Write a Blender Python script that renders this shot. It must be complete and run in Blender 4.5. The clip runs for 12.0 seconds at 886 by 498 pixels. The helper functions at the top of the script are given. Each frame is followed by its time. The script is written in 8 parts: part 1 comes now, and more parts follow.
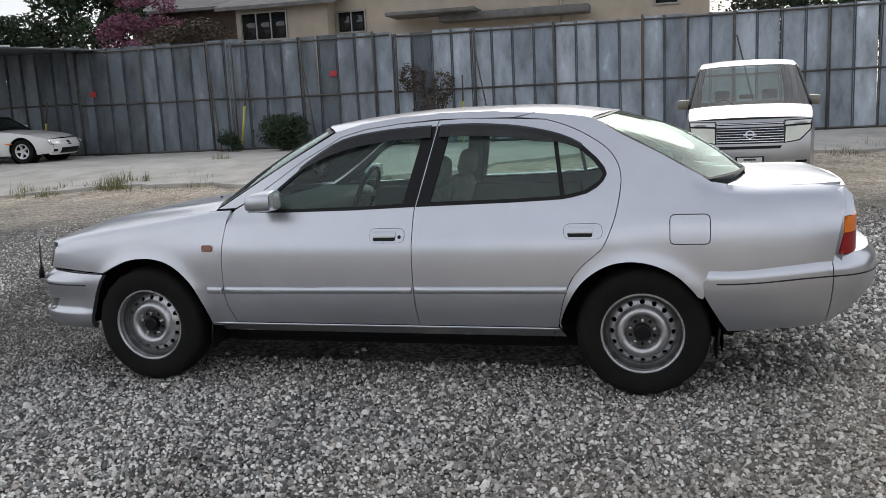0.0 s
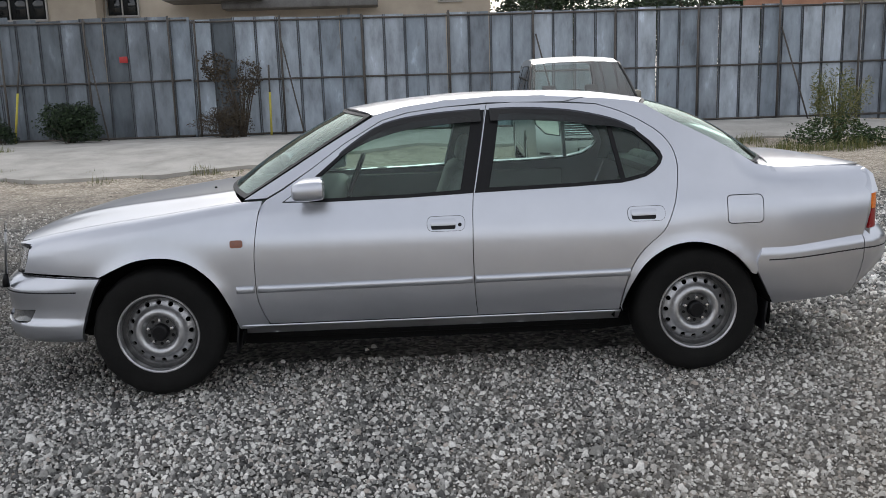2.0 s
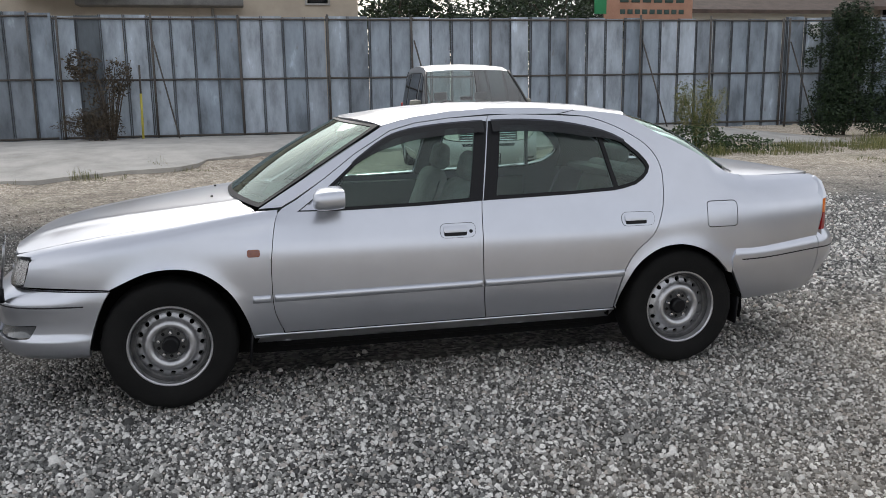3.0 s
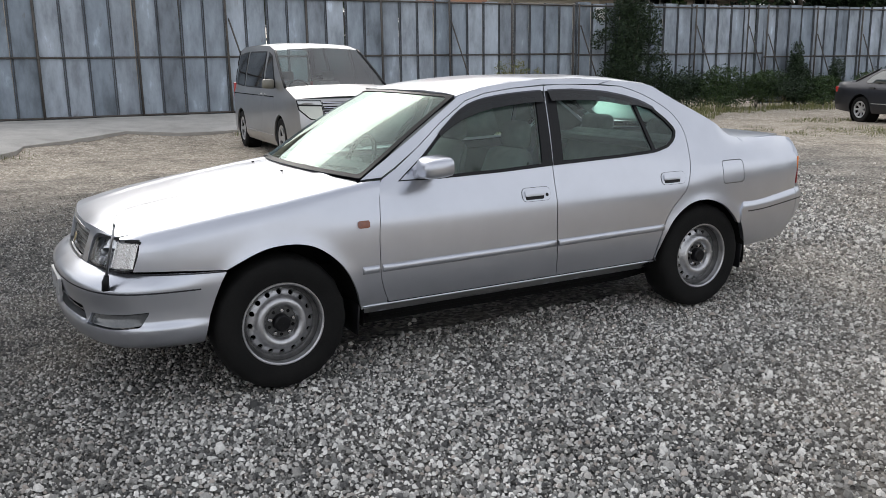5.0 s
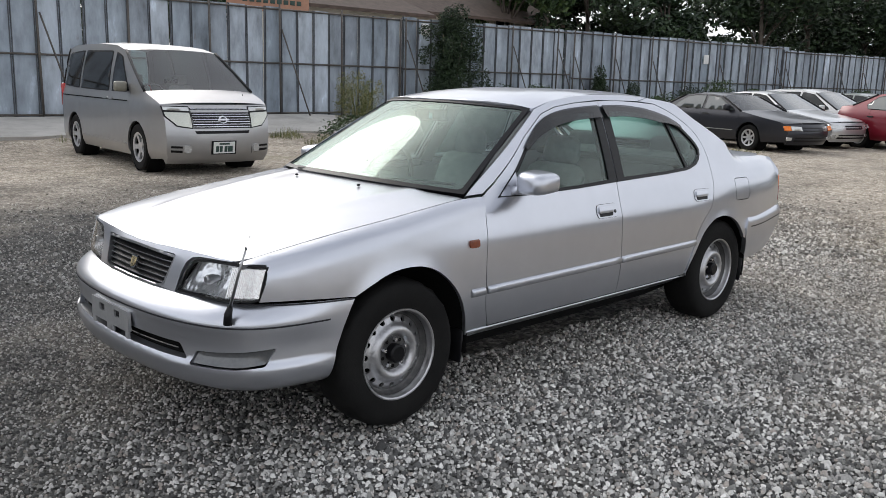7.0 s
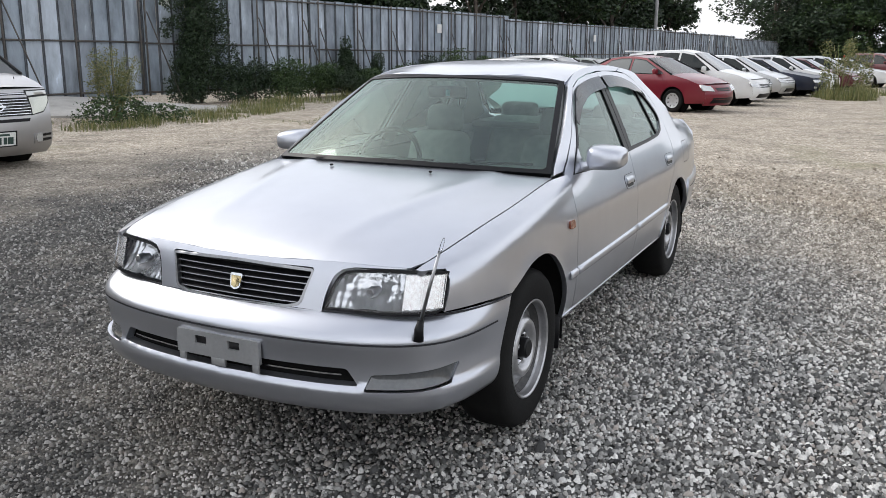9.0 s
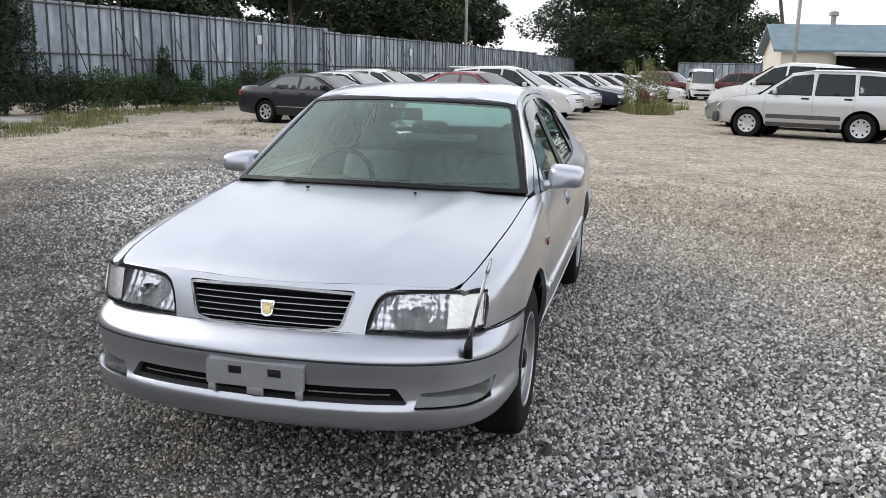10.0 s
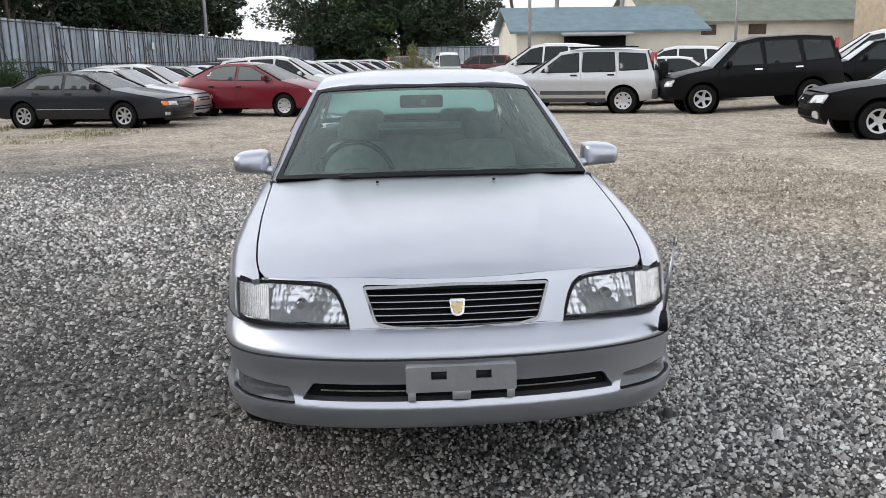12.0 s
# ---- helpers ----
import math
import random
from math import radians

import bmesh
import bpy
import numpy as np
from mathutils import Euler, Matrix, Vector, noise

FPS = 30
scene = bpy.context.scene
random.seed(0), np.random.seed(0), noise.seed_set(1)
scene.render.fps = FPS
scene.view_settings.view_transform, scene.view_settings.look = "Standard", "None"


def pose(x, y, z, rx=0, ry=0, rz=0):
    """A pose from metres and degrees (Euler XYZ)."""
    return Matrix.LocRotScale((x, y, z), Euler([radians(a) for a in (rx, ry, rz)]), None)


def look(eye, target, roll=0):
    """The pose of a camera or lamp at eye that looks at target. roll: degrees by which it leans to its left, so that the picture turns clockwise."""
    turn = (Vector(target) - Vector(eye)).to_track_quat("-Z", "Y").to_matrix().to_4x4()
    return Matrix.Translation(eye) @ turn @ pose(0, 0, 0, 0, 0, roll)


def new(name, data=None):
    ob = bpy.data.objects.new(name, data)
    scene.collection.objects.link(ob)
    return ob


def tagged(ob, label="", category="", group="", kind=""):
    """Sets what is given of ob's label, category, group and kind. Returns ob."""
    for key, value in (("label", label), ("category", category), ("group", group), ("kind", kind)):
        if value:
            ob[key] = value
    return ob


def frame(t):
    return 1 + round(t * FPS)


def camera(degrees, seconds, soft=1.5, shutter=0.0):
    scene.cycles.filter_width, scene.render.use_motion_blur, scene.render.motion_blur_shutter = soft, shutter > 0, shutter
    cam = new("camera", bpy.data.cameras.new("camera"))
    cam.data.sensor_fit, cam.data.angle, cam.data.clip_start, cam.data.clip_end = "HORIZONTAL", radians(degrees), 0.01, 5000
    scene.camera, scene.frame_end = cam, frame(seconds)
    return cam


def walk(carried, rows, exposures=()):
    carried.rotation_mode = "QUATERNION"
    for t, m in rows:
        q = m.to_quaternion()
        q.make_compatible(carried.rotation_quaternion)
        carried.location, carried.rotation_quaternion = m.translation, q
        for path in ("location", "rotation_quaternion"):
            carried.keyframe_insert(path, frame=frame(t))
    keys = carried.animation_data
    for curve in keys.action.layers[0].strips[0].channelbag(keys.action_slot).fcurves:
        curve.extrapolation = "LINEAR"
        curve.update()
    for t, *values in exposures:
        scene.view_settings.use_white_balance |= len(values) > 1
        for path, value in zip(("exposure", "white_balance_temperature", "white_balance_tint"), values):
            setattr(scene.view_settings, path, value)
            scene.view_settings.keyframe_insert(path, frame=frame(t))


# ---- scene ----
from mathutils.geometry import delaunay_2d_cdt as cdt

cam = camera(55.4, 12.0, 0.8)
PATH = [
    (0, (1.376, -4.799, 1.456), (0.893, -2.889, 1.112), -2.8),
    (0.5, (0.997, -4.781, 1.446), (0.633, -2.848, 1.088), -2.1),
    (1, (0.661, -4.78, 1.463), (0.424, -2.83, 1.088), -1.2),
    (1.5, (0.269, -4.836, 1.462), (0.199, -2.875, 1.076), -0.8),
    (2, (-0.113, -4.804, 1.455), (-0.026, -2.843, 1.076), -1.8),
    (2.5, (-0.486, -4.827, 1.476), (-0.214, -2.882, 1.097), -1.6),
    (3, (-0.912, -4.843, 1.514), (-0.476, -2.928, 1.135), -0.8),
    (5, (-2.488, -4.437, 1.48), (-1.542, -2.727, 1.054), -0.8),
    (5.5, (-2.818, -4.257, 1.476), (-1.773, -2.612, 1.027), -1.1),
    (6, (-3.076, -4.045, 1.478), (-1.905, -2.492, 1.014), -0.5),
    (6.5, (-3.305, -3.71, 1.477), (-2.022, -2.236, 1.052), 1.1),
    (7, (-3.556, -3.351, 1.457), (-2.191, -1.943, 1.062), 1.6),
    (7.5, (-3.754, -2.998, 1.442), (-2.291, -1.696, 1.037), 1.9),
    (9.5, (-4.507, -1.563, 1.459), (-2.67, -0.901, 1.026), 0.7),
    (10, (-4.678, -1.233, 1.498), (-2.776, -0.78, 1.081), 1.2),
    (10.5, (-4.721, -0.875, 1.476), (-2.805, -0.543, 1.008), -0.4),
    (11, (-4.782, -0.513, 1.473), (-2.848, -0.365, 0.983), -1.4),
    (11.5, (-4.814, -0.138, 1.482), (-2.87, -0.15, 1.012), -1.3),
    (12, (-4.738, 0.233, 1.476), (-2.792, 0.094, 1.035), -1.0),
]
walk(cam, [(t, look(eye, target, roll)) for t, eye, target, roll in PATH], exposures=[(0.0, 0.20), (5.0, 0.34), (7.0, 0.40), (9.5, 0.62), (12.0, 0.54)])

# ---- daylight: bright broken cloud, weak wide sun ----
SUN_EL, SUN_AZ = 33.0, 7.0
SUN_WAY = (math.sin(radians(SUN_AZ)) * math.cos(radians(SUN_EL)), math.cos(radians(SUN_AZ)) * math.cos(radians(SUN_EL)), math.sin(radians(SUN_EL)))
world = bpy.data.worlds.new("sky")
scene.world = world
world.use_nodes = True
wn, wl = world.node_tree.nodes, world.node_tree.links
wn.clear()
w_out = wn.new("ShaderNodeOutputWorld")
w_bg = wn.new("ShaderNodeBackground")
w_sky = wn.new("ShaderNodeTexSky")
w_sky.sky_type = "NISHITA"
w_sky.sun_disc = False
w_sky.sun_elevation = radians(SUN_EL)
w_sky.sun_rotation = radians(SUN_AZ)
w_sky.air_density, w_sky.dust_density = 1.0, 3.0
w_co = wn.new("ShaderNodeTexCoord")
w_map = wn.new("ShaderNodeMapping")
w_map.inputs["Scale"].default_value = (1.0, 1.0, 2.2)
w_noise = wn.new("ShaderNodeTexNoise")
w_noise.inputs["Scale"].default_value = 2.3
w_noise.inputs["Detail"].default_value = 6.0
w_noise.inputs["Roughness"].default_value = 0.55
w_ramp = wn.new("ShaderNodeValToRGB")
w_ramp.color_ramp.elements[0].position, w_ramp.color_ramp.elements[1].position = 0.30, 0.62
w_ramp.color_ramp.elements[0].color, w_ramp.color_ramp.elements[1].color = (0.45, 0.45, 0.45, 1), (1, 1, 1, 1)
w_mix = wn.new("ShaderNodeMixRGB")
w_mix.inputs[2].default_value = (8.7, 8.9, 9.4, 1)
w_bg.inputs["Strength"].default_value = 0.105
wl.new(w_co.outputs["Generated"], w_map.inputs["Vector"])
wl.new(w_map.outputs["Vector"], w_noise.inputs["Vector"])
wl.new(w_noise.outputs["Fac"], w_ramp.inputs["Fac"])
# the cloud thins out towards the zenith
w_sep = wn.new("ShaderNodeSeparateXYZ")
wl.new(w_co.outputs["Generated"], w_sep.inputs[0])
w_thin = wn.new("ShaderNodeMapRange")
w_thin.interpolation_type = "SMOOTHSTEP"
w_thin.inputs["From Min"].default_value, w_thin.inputs["From Max"].default_value = 0.55, 0.95
w_thin.inputs["To Min"].default_value, w_thin.inputs["To Max"].default_value = 1.0, 0.65
wl.new(w_sep.outputs["Z"], w_thin.inputs["Value"])
w_cover = wn.new("ShaderNodeMath")
w_cover.operation = "MULTIPLY"
wl.new(w_ramp.outputs["Color"], w_cover.inputs[0])
wl.new(w_thin.outputs["Result"], w_cover.inputs[1])
wl.new(w_cover.outputs[0], w_mix.inputs[0])
wl.new(w_sky.outputs["Color"], w_mix.inputs[1])
w_dot = wn.new("ShaderNodeVectorMath")
w_dot.operation = "DOT_PRODUCT"
w_dot.inputs[1].default_value = SUN_WAY
w_pow = wn.new("ShaderNodeMath")
w_pow.operation = "POWER"
w_max = wn.new("ShaderNodeMath")
w_max.operation = "MAXIMUM"
w_max.inputs[1].default_value = 0.0
w_pow.inputs[1].default_value = 20.0
w_mul = wn.new("ShaderNodeMath")
w_mul.operation = "MULTIPLY"
w_gain = wn.new("ShaderNodeMixRGB")
w_gain.blend_type = "ADD"
w_gain.inputs[0].default_value = 1.0
w_scale = wn.new("ShaderNodeMixRGB")
w_scale.blend_type = "MULTIPLY"
w_scale.inputs[0].default_value = 1.0
w_scale.inputs[2].default_value = (25.0, 24.6, 23.8, 1)
wl.new(w_co.outputs["Generated"], w_dot.inputs[0])
wl.new(w_dot.outputs["Value"], w_max.inputs[0])
wl.new(w_max.outputs[0], w_pow.inputs[0])
wl.new(w_pow.outputs[0], w_mul.inputs[0])
wl.new(w_ramp.outputs["Color"], w_mul.inputs[1])
wl.new(w_mul.outputs[0], w_scale.inputs[1])
wl.new(w_mix.outputs["Color"], w_gain.inputs[1])
wl.new(w_scale.outputs["Color"], w_gain.inputs[2])
wl.new(w_gain.outputs["Color"], w_bg.inputs["Color"])
wl.new(w_bg.outputs["Background"], w_out.inputs["Surface"])
sun = new("sun", bpy.data.lights.new("sun", "SUN"))
sun.data.energy, sun.data.angle, sun.data.color = 0.5, radians(30), (1.0, 0.97, 0.92)
sun.matrix_world = look([30 * c for c in SUN_WAY], (0, 0, 0))


# ---- helpers of this scene ----
def pchip(xs, ys):
    """A smooth curve through points, with no overshoot."""
    xs, ys = np.array(xs, float), np.array(ys, float)
    h, d = np.diff(xs), np.diff(ys) / np.diff(xs)
    m = np.empty_like(ys)
    m[0], m[-1] = d[0], d[-1]
    a, b = d[:-1], d[1:]
    w1, w2 = 2 * h[1:] + h[:-1], h[1:] + 2 * h[:-1]
    with np.errstate(divide="ignore", invalid="ignore"):
        inner = (w1 + w2) / (w1 / a + w2 / b)
    m[1:-1] = np.where(a * b > 0, inner, 0)

    def at(x):
        x = np.clip(np.asarray(x, float), xs[0], xs[-1])
        k = np.clip(np.searchsorted(xs, x) - 1, 0, len(h) - 1)
        t = (x - xs[k]) / h[k]
        return ((2 * t**3 - 3 * t**2 + 1) * ys[k] + (t**3 - 2 * t**2 + t) * h[k] * m[k]
                + (-2 * t**3 + 3 * t**2) * ys[k + 1] + (t**3 - t**2) * h[k] * m[k + 1])
    return at


def smooth01(a, b, x):
    t = np.clip((np.asarray(x, float) - a) / (b - a), 0, 1)
    return t * t * (3 - 2 * t)


def mesh_of(name, verts, faces, smooth=True):
    me = bpy.data.meshes.new(name)
    me.from_pydata([tuple(map(float, v)) for v in verts], [], [tuple(map(int, f)) for f in faces])
    if smooth:
        me.polygons.foreach_set("use_smooth", [True] * len(me.polygons))
    me.update()
    return me


def thing(name, label, category, group="", kind="", at=None):
    ob = new(name)
    ob.empty_display_size = 0.2
    if at is not None:
        ob.matrix_basis = at
    return tagged(ob, label, category, group, kind)


def part(name, me, material, parent=None, label=""):
    ob = new(name, me)
    if material is not None and not me.materials:
        me.materials.append(material)
    if parent is not None:
        ob.parent = parent
    if label:
        ob["label"] = label
    return ob


def lone(name, me, material, label, category, group="", kind=""):
    return tagged(part(name, me, material), label, category, group, kind)


def from_bm(name, bm, smooth=True, angle=None):
    me = bpy.data.meshes.new(name)
    bm.normal_update()
    if angle is not None:
        for e in bm.edges:
            e.smooth = len(e.link_faces) == 2 and e.calc_face_angle(0) < radians(angle)
    bm.to_mesh(me)
    bm.free()
    if smooth:
        me.polygons.foreach_set("use_smooth", [True] * len(me.polygons))
    return me


def box_mesh(name, size, at=(0, 0, 0), bevel=0.0, segments=2, turn=None, taper=None):
    bm = bmesh.new()
    bmesh.ops.create_cube(bm, size=1.0)
    for v in bm.verts:
        v.co = Vector((v.co.x * size[0], v.co.y * size[1], v.co.z * size[2]))
        if taper is not None and v.co.z > 0:
            v.co.x *= taper[0]
            v.co.y *= taper[1]
    if bevel:
        bmesh.ops.bevel(bm, geom=bm.edges[:], offset=bevel, segments=segments, profile=0.5, affect="EDGES")
    if turn is not None:
        bmesh.ops.transform(bm, matrix=turn, verts=bm.verts)
    bmesh.ops.translate(bm, vec=at, verts=bm.verts)
    return from_bm(name, bm, True, 35)


def tube_mesh(name, points, radius, sides=8, radii=None):
    """A round bar along points."""
    pts = [Vector(p) for p in points]
    verts, faces = [], []
    for i, p in enumerate(pts):
        d = (pts[min(i + 1, len(pts) - 1)] - pts[max(i - 1, 0)]).normalized()
        a = d.orthogonal().normalized() if abs(d.z) < 0.95 else Vector((1, 0, 0)).cross(d).normalized()
        if abs(d.z) < 0.95:
            a = d.cross(Vector((0, 0, 1))).normalized()
        b = d.cross(a)
        r = radii[i] if radii is not None else radius
        for k in range(sides):
            t = 2 * math.pi * k / sides
            verts.append(p + r * (math.cos(t) * a + math.sin(t) * b))
    n = len(pts)
    for i in range(n - 1):
        for k in range(sides):
            k2 = (k + 1) % sides
            faces.append((i * sides + k, i * sides + k2, (i + 1) * sides + k2, (i + 1) * sides + k))
    faces.append(tuple(range(sides))[::-1])
    faces.append(tuple((n - 1) * sides + k for k in range(sides)))
    return mesh_of(name, verts, faces)


def join_meshes(name, meshes):
    """One mesh out of several, which are then dropped."""
    bm = bmesh.new()
    for me in meshes:
        bm.from_mesh(me)
    out = from_bm(name, bm)
    for me in meshes:
        bpy.data.meshes.remove(me)
    return out


def curve(points, step=0.02):
    """A smooth open line through points (Catmull-Rom)."""
    p = np.asarray(points, float)
    q = np.concatenate([[2 * p[0] - p[1]], p, [2 * p[-1] - p[-2]]])
    out = []
    for a, b, c, d in zip(q, q[1:], q[2:], q[3:]):
        n = max(1, int(np.hypot(*(c - b)) / step))
        for k in range(n):
            t = k / n
            out.append(tuple(0.5 * (2 * b + (c - a) * t + (2 * a - 5 * b + 4 * c - d) * t * t + (3 * b - a - 3 * c + d) * t**3)))
    out.append(tuple(p[-1]))
    return out


def inside(poly, pts):
    poly, pts = np.asarray(poly, float), np.asarray(pts, float)
    x, y = pts[:, 0], pts[:, 1]
    hit = np.zeros(len(pts), bool)
    for (x1, y1), (x2, y2) in zip(poly, np.roll(poly, -1, 0)):
        if y1 != y2:
            cross = ((y1 > y) != (y2 > y)) & (x < (x2 - x1) * (y - y1) / (y2 - y1) + x1)
            hit ^= cross
    return hit


def resample(poly, step):
    out = []
    poly = np.asarray(poly, float)
    for a, b in zip(poly, np.roll(poly, -1, 0)):
        n = max(1, int(round(np.hypot(*(b - a)) / step)))
        out += [a + (b - a) * k / n for k in range(n)]
    return np.array(out)


def inset_loop(loop, d):
    """The loop moved inwards by d (counted from its own area)."""
    area = 0.5 * np.sum(loop[:, 0] * np.roll(loop[:, 1], -1) - np.roll(loop[:, 0], -1) * loop[:, 1])
    t = np.roll(loop, -1, 0) - np.roll(loop, 1, 0)
    t /= np.linalg.norm(t, axis=1)[:, None] + 1e-9
    n = np.stack([-t[:, 1], t[:, 0]], 1) * np.sign(area)
    return loop + n * d


def rounded(poly, r, n=4):
    """The corners of a polygon rounded."""
    out, poly = [], [Vector(p) for p in poly]
    for i, p in enumerate(poly):
        a, b = poly[i - 1] - p, poly[(i + 1) % len(poly)] - p
        ra, rb = min(r, a.length * 0.45), min(r, b.length * 0.45)
        s, e = p + a.normalized() * ra, p + b.normalized() * rb
        for k in range(n + 1):
            t = k / n
            out.append(tuple((1 - t) ** 2 * s + 2 * t * (1 - t) * p + t * t * e))
    return out


def patch(name, outline, fn, out, step=0.03, holes=(), gap=0.002, flange=0.015, mirror=False, edge=None):
    """A panel: a flat outline with holes, filled with points and laid on the surface fn(a, b) -> places; its rim is turned in by flange.
    out: a way that points outwards."""
    edge = edge or step
    loops = [inset_loop(resample(outline, edge), gap)] + [inset_loop(resample(h, edge), -gap) for h in holes]
    pts = np.concatenate(loops)
    edges, start = [], 0
    for lp in loops:
        n = len(lp)
        edges += [(start + k, start + (k + 1) % n) for k in range(n)]
        start += n
    lo, hi = pts.min(0), pts.max(0)
    ga, gb = np.meshgrid(np.arange(lo[0], hi[0], step), np.arange(lo[1], hi[1], step * 0.866))
    ga = ga + (np.arange(ga.shape[0]) % 2 * step * 0.5)[:, None]
    grid = np.stack([ga.ravel(), gb.ravel()], 1)
    keep = inside(loops[0], grid)
    for lp in loops[1:]:
        keep &= ~inside(lp, grid)
    grid = grid[keep]
    if len(grid):
        far = np.ones(len(grid), bool)
        for k in range(0, len(pts), 200):
            far &= (np.hypot(grid[:, None, 0] - pts[None, k:k + 200, 0], grid[:, None, 1] - pts[None, k:k + 200, 1]).min(1) > 0.5 * min(edge, step))
        grid = grid[far]
    allp = np.concatenate([pts, grid]) if len(grid) else pts
    vo, _, fo, _, _, _ = cdt([Vector(p) for p in allp], edges, [], 0, 1e-7)
    flat = np.array([(v.x, v.y) for v in vo])
    tri = np.array([f for f in fo if len(f) == 3])
    mid = flat[tri].mean(1)
    keep = inside(loops[0], mid)
    for lp in loops[1:]:
        keep &= ~inside(lp, mid)
    tri = tri[keep]
    pos = np.asarray(fn(flat[:, 0], flat[:, 1]), float)
    if mirror:
        pos[:, 1] *= -1
    nrm = np.cross(pos[tri[:, 1]] - pos[tri[:, 0]], pos[tri[:, 2]] - pos[tri[:, 0]])
    way = np.array(out, float)
    if mirror:
        way[1] *= -1
    if (nrm @ way).sum() < 0:
        tri = tri[:, ::-1]
        nrm = -nrm
    vn = np.zeros_like(pos)
    for k in range(3):
        np.add.at(vn, tri[:, k], nrm)
    vn /= np.linalg.norm(vn, axis=1)[:, None] + 1e-12
    verts, faces = pos.tolist(), tri.tolist()
    if flange:
        count = {}
        for f in faces:
            for k in range(3):
                count[(f[k], f[(k + 1) % 3])] = 1
        rim = [e for e in count if (e[1], e[0]) not in count]
        rimv = {}
        for e in rim:
            for v in e:
                if v not in rimv:
                    rimv[v] = len(verts)
                    verts.append(pos[v])
                    verts.append(pos[v] - vn[v] * flange)
        for a, b in rim:
            faces.append((rimv[b], rimv[a], rimv[a] + 1, rimv[b] + 1))
    return mesh_of(name, verts, faces)


def lathe(name, profile, segments=48, axis="y", close=False):
    """A ring or dish: (radius, height) points turned round an axis."""
    verts, faces, n = [], [], len(profile)
    for s in range(segments):
        c, d = math.cos(2 * math.pi * s / segments), math.sin(2 * math.pi * s / segments)
        for r, h in profile:
            verts.append({"y": (r * c, h, r * d), "z": (r * c, r * d, h), "x": (h, r * c, r * d)}[axis])
    for s in range(segments):
        t = (s + 1) % segments
        for k in range(n - 1 if not close else n):
            k2 = (k + 1) % n
            faces.append((s * n + k, s * n + k2, t * n + k2, t * n + k))
    me = mesh_of(name, verts, faces)
    bm = bmesh.new()
    bm.from_mesh(me)
    bmesh.ops.remove_doubles(bm, verts=bm.verts, dist=1e-5)
    bmesh.ops.recalc_face_normals(bm, faces=bm.faces)
    bpy.data.meshes.remove(me)
    return from_bm(name, bm, True, 38)


# ---- materials ----
def material(name):
    m = bpy.data.materials.new(name)
    m.use_nodes = True
    return m, m.node_tree.nodes, m.node_tree.links, m.node_tree.nodes["Principled BSDF"]


def setp(p, **kw):
    for k, v in kw.items():
        p.inputs[k.replace("_", " ")].default_value = v


def noise_node(nodes, links, scale, detail=4.0, rough=0.55, coord="Object", stretch=None):
    co = nodes.new("ShaderNodeTexCoord")
    n = nodes.new("ShaderNodeTexNoise")
    n.inputs["Scale"].default_value, n.inputs["Detail"].default_value, n.inputs["Roughness"].default_value = scale, detail, rough
    src = co.outputs[coord]
    if stretch is not None:
        mp = nodes.new("ShaderNodeMapping")
        mp.inputs["Scale"].default_value = stretch
        links.new(src, mp.inputs["Vector"])
        src = mp.outputs["Vector"]
    links.new(src, n.inputs["Vector"])
    return n


def ramp_node(nodes, links, src, stops):
    r = nodes.new("ShaderNodeValToRGB")
    el = r.color_ramp.elements
    while len(el) < len(stops):
        el.new(0.5)
    for e, (p, c) in zip(el, stops):
        e.position, e.color = p, (*c, 1) if len(c) == 3 else c
    links.new(src, r.inputs["Fac"])
    return r


def bump_from(nodes, links, src, p, strength, distance=0.01):
    b = nodes.new("ShaderNodeBump")
    b.inputs["Strength"].default_value, b.inputs["Distance"].default_value = strength, distance
    links.new(src, b.inputs["Height"])
    links.new(b.outputs["Normal"], p.inputs["Normal"])
    return b


def mottled(name, a, b, scale=8.0, rough=0.7, rough2=None, metal=0.0, bump=0.15, fine=60.0, coat=0.0, stretch=None, spread=(0.35, 0.65), spec=0.5):
    """A surface of two shades, blotched at one scale and grained at a finer one."""
    m, n, l, p = material(name)
    big = noise_node(n, l, scale, 5.0, 0.6, "Object", stretch)
    small = noise_node(n, l, fine, 3.0, 0.6)
    mixn = n.new("ShaderNodeMath")
    mixn.operation = "MULTIPLY_ADD"
    mixn.inputs[1].default_value = 0.3
    l.new(small.outputs["Fac"], mixn.inputs[0])
    half = n.new("ShaderNodeMath")
    half.operation = "MULTIPLY"
    half.inputs[1].default_value = 0.7
    l.new(big.outputs["Fac"], half.inputs[0])
    l.new(half.outputs[0], mixn.inputs[2])
    r = ramp_node(n, l, mixn.outputs[0], [(spread[0], a), (spread[1], b)])
    l.new(r.outputs["Color"], p.inputs["Base Color"])
    setp(p, Metallic=metal, Coat_Weight=coat, Specular_IOR_Level=spec)
    rr = n.new("ShaderNodeMapRange")
    rr.inputs["To Min"].default_value, rr.inputs["To Max"].default_value = rough, rough2 if rough2 is not None else min(1.0, rough + 0.12)
    l.new(mixn.outputs[0], rr.inputs["Value"])
    l.new(rr.outputs["Result"], p.inputs["Roughness"])
    if bump:
        bump_from(n, l, small.outputs["Fac"], p, bump, 0.004)
    return m


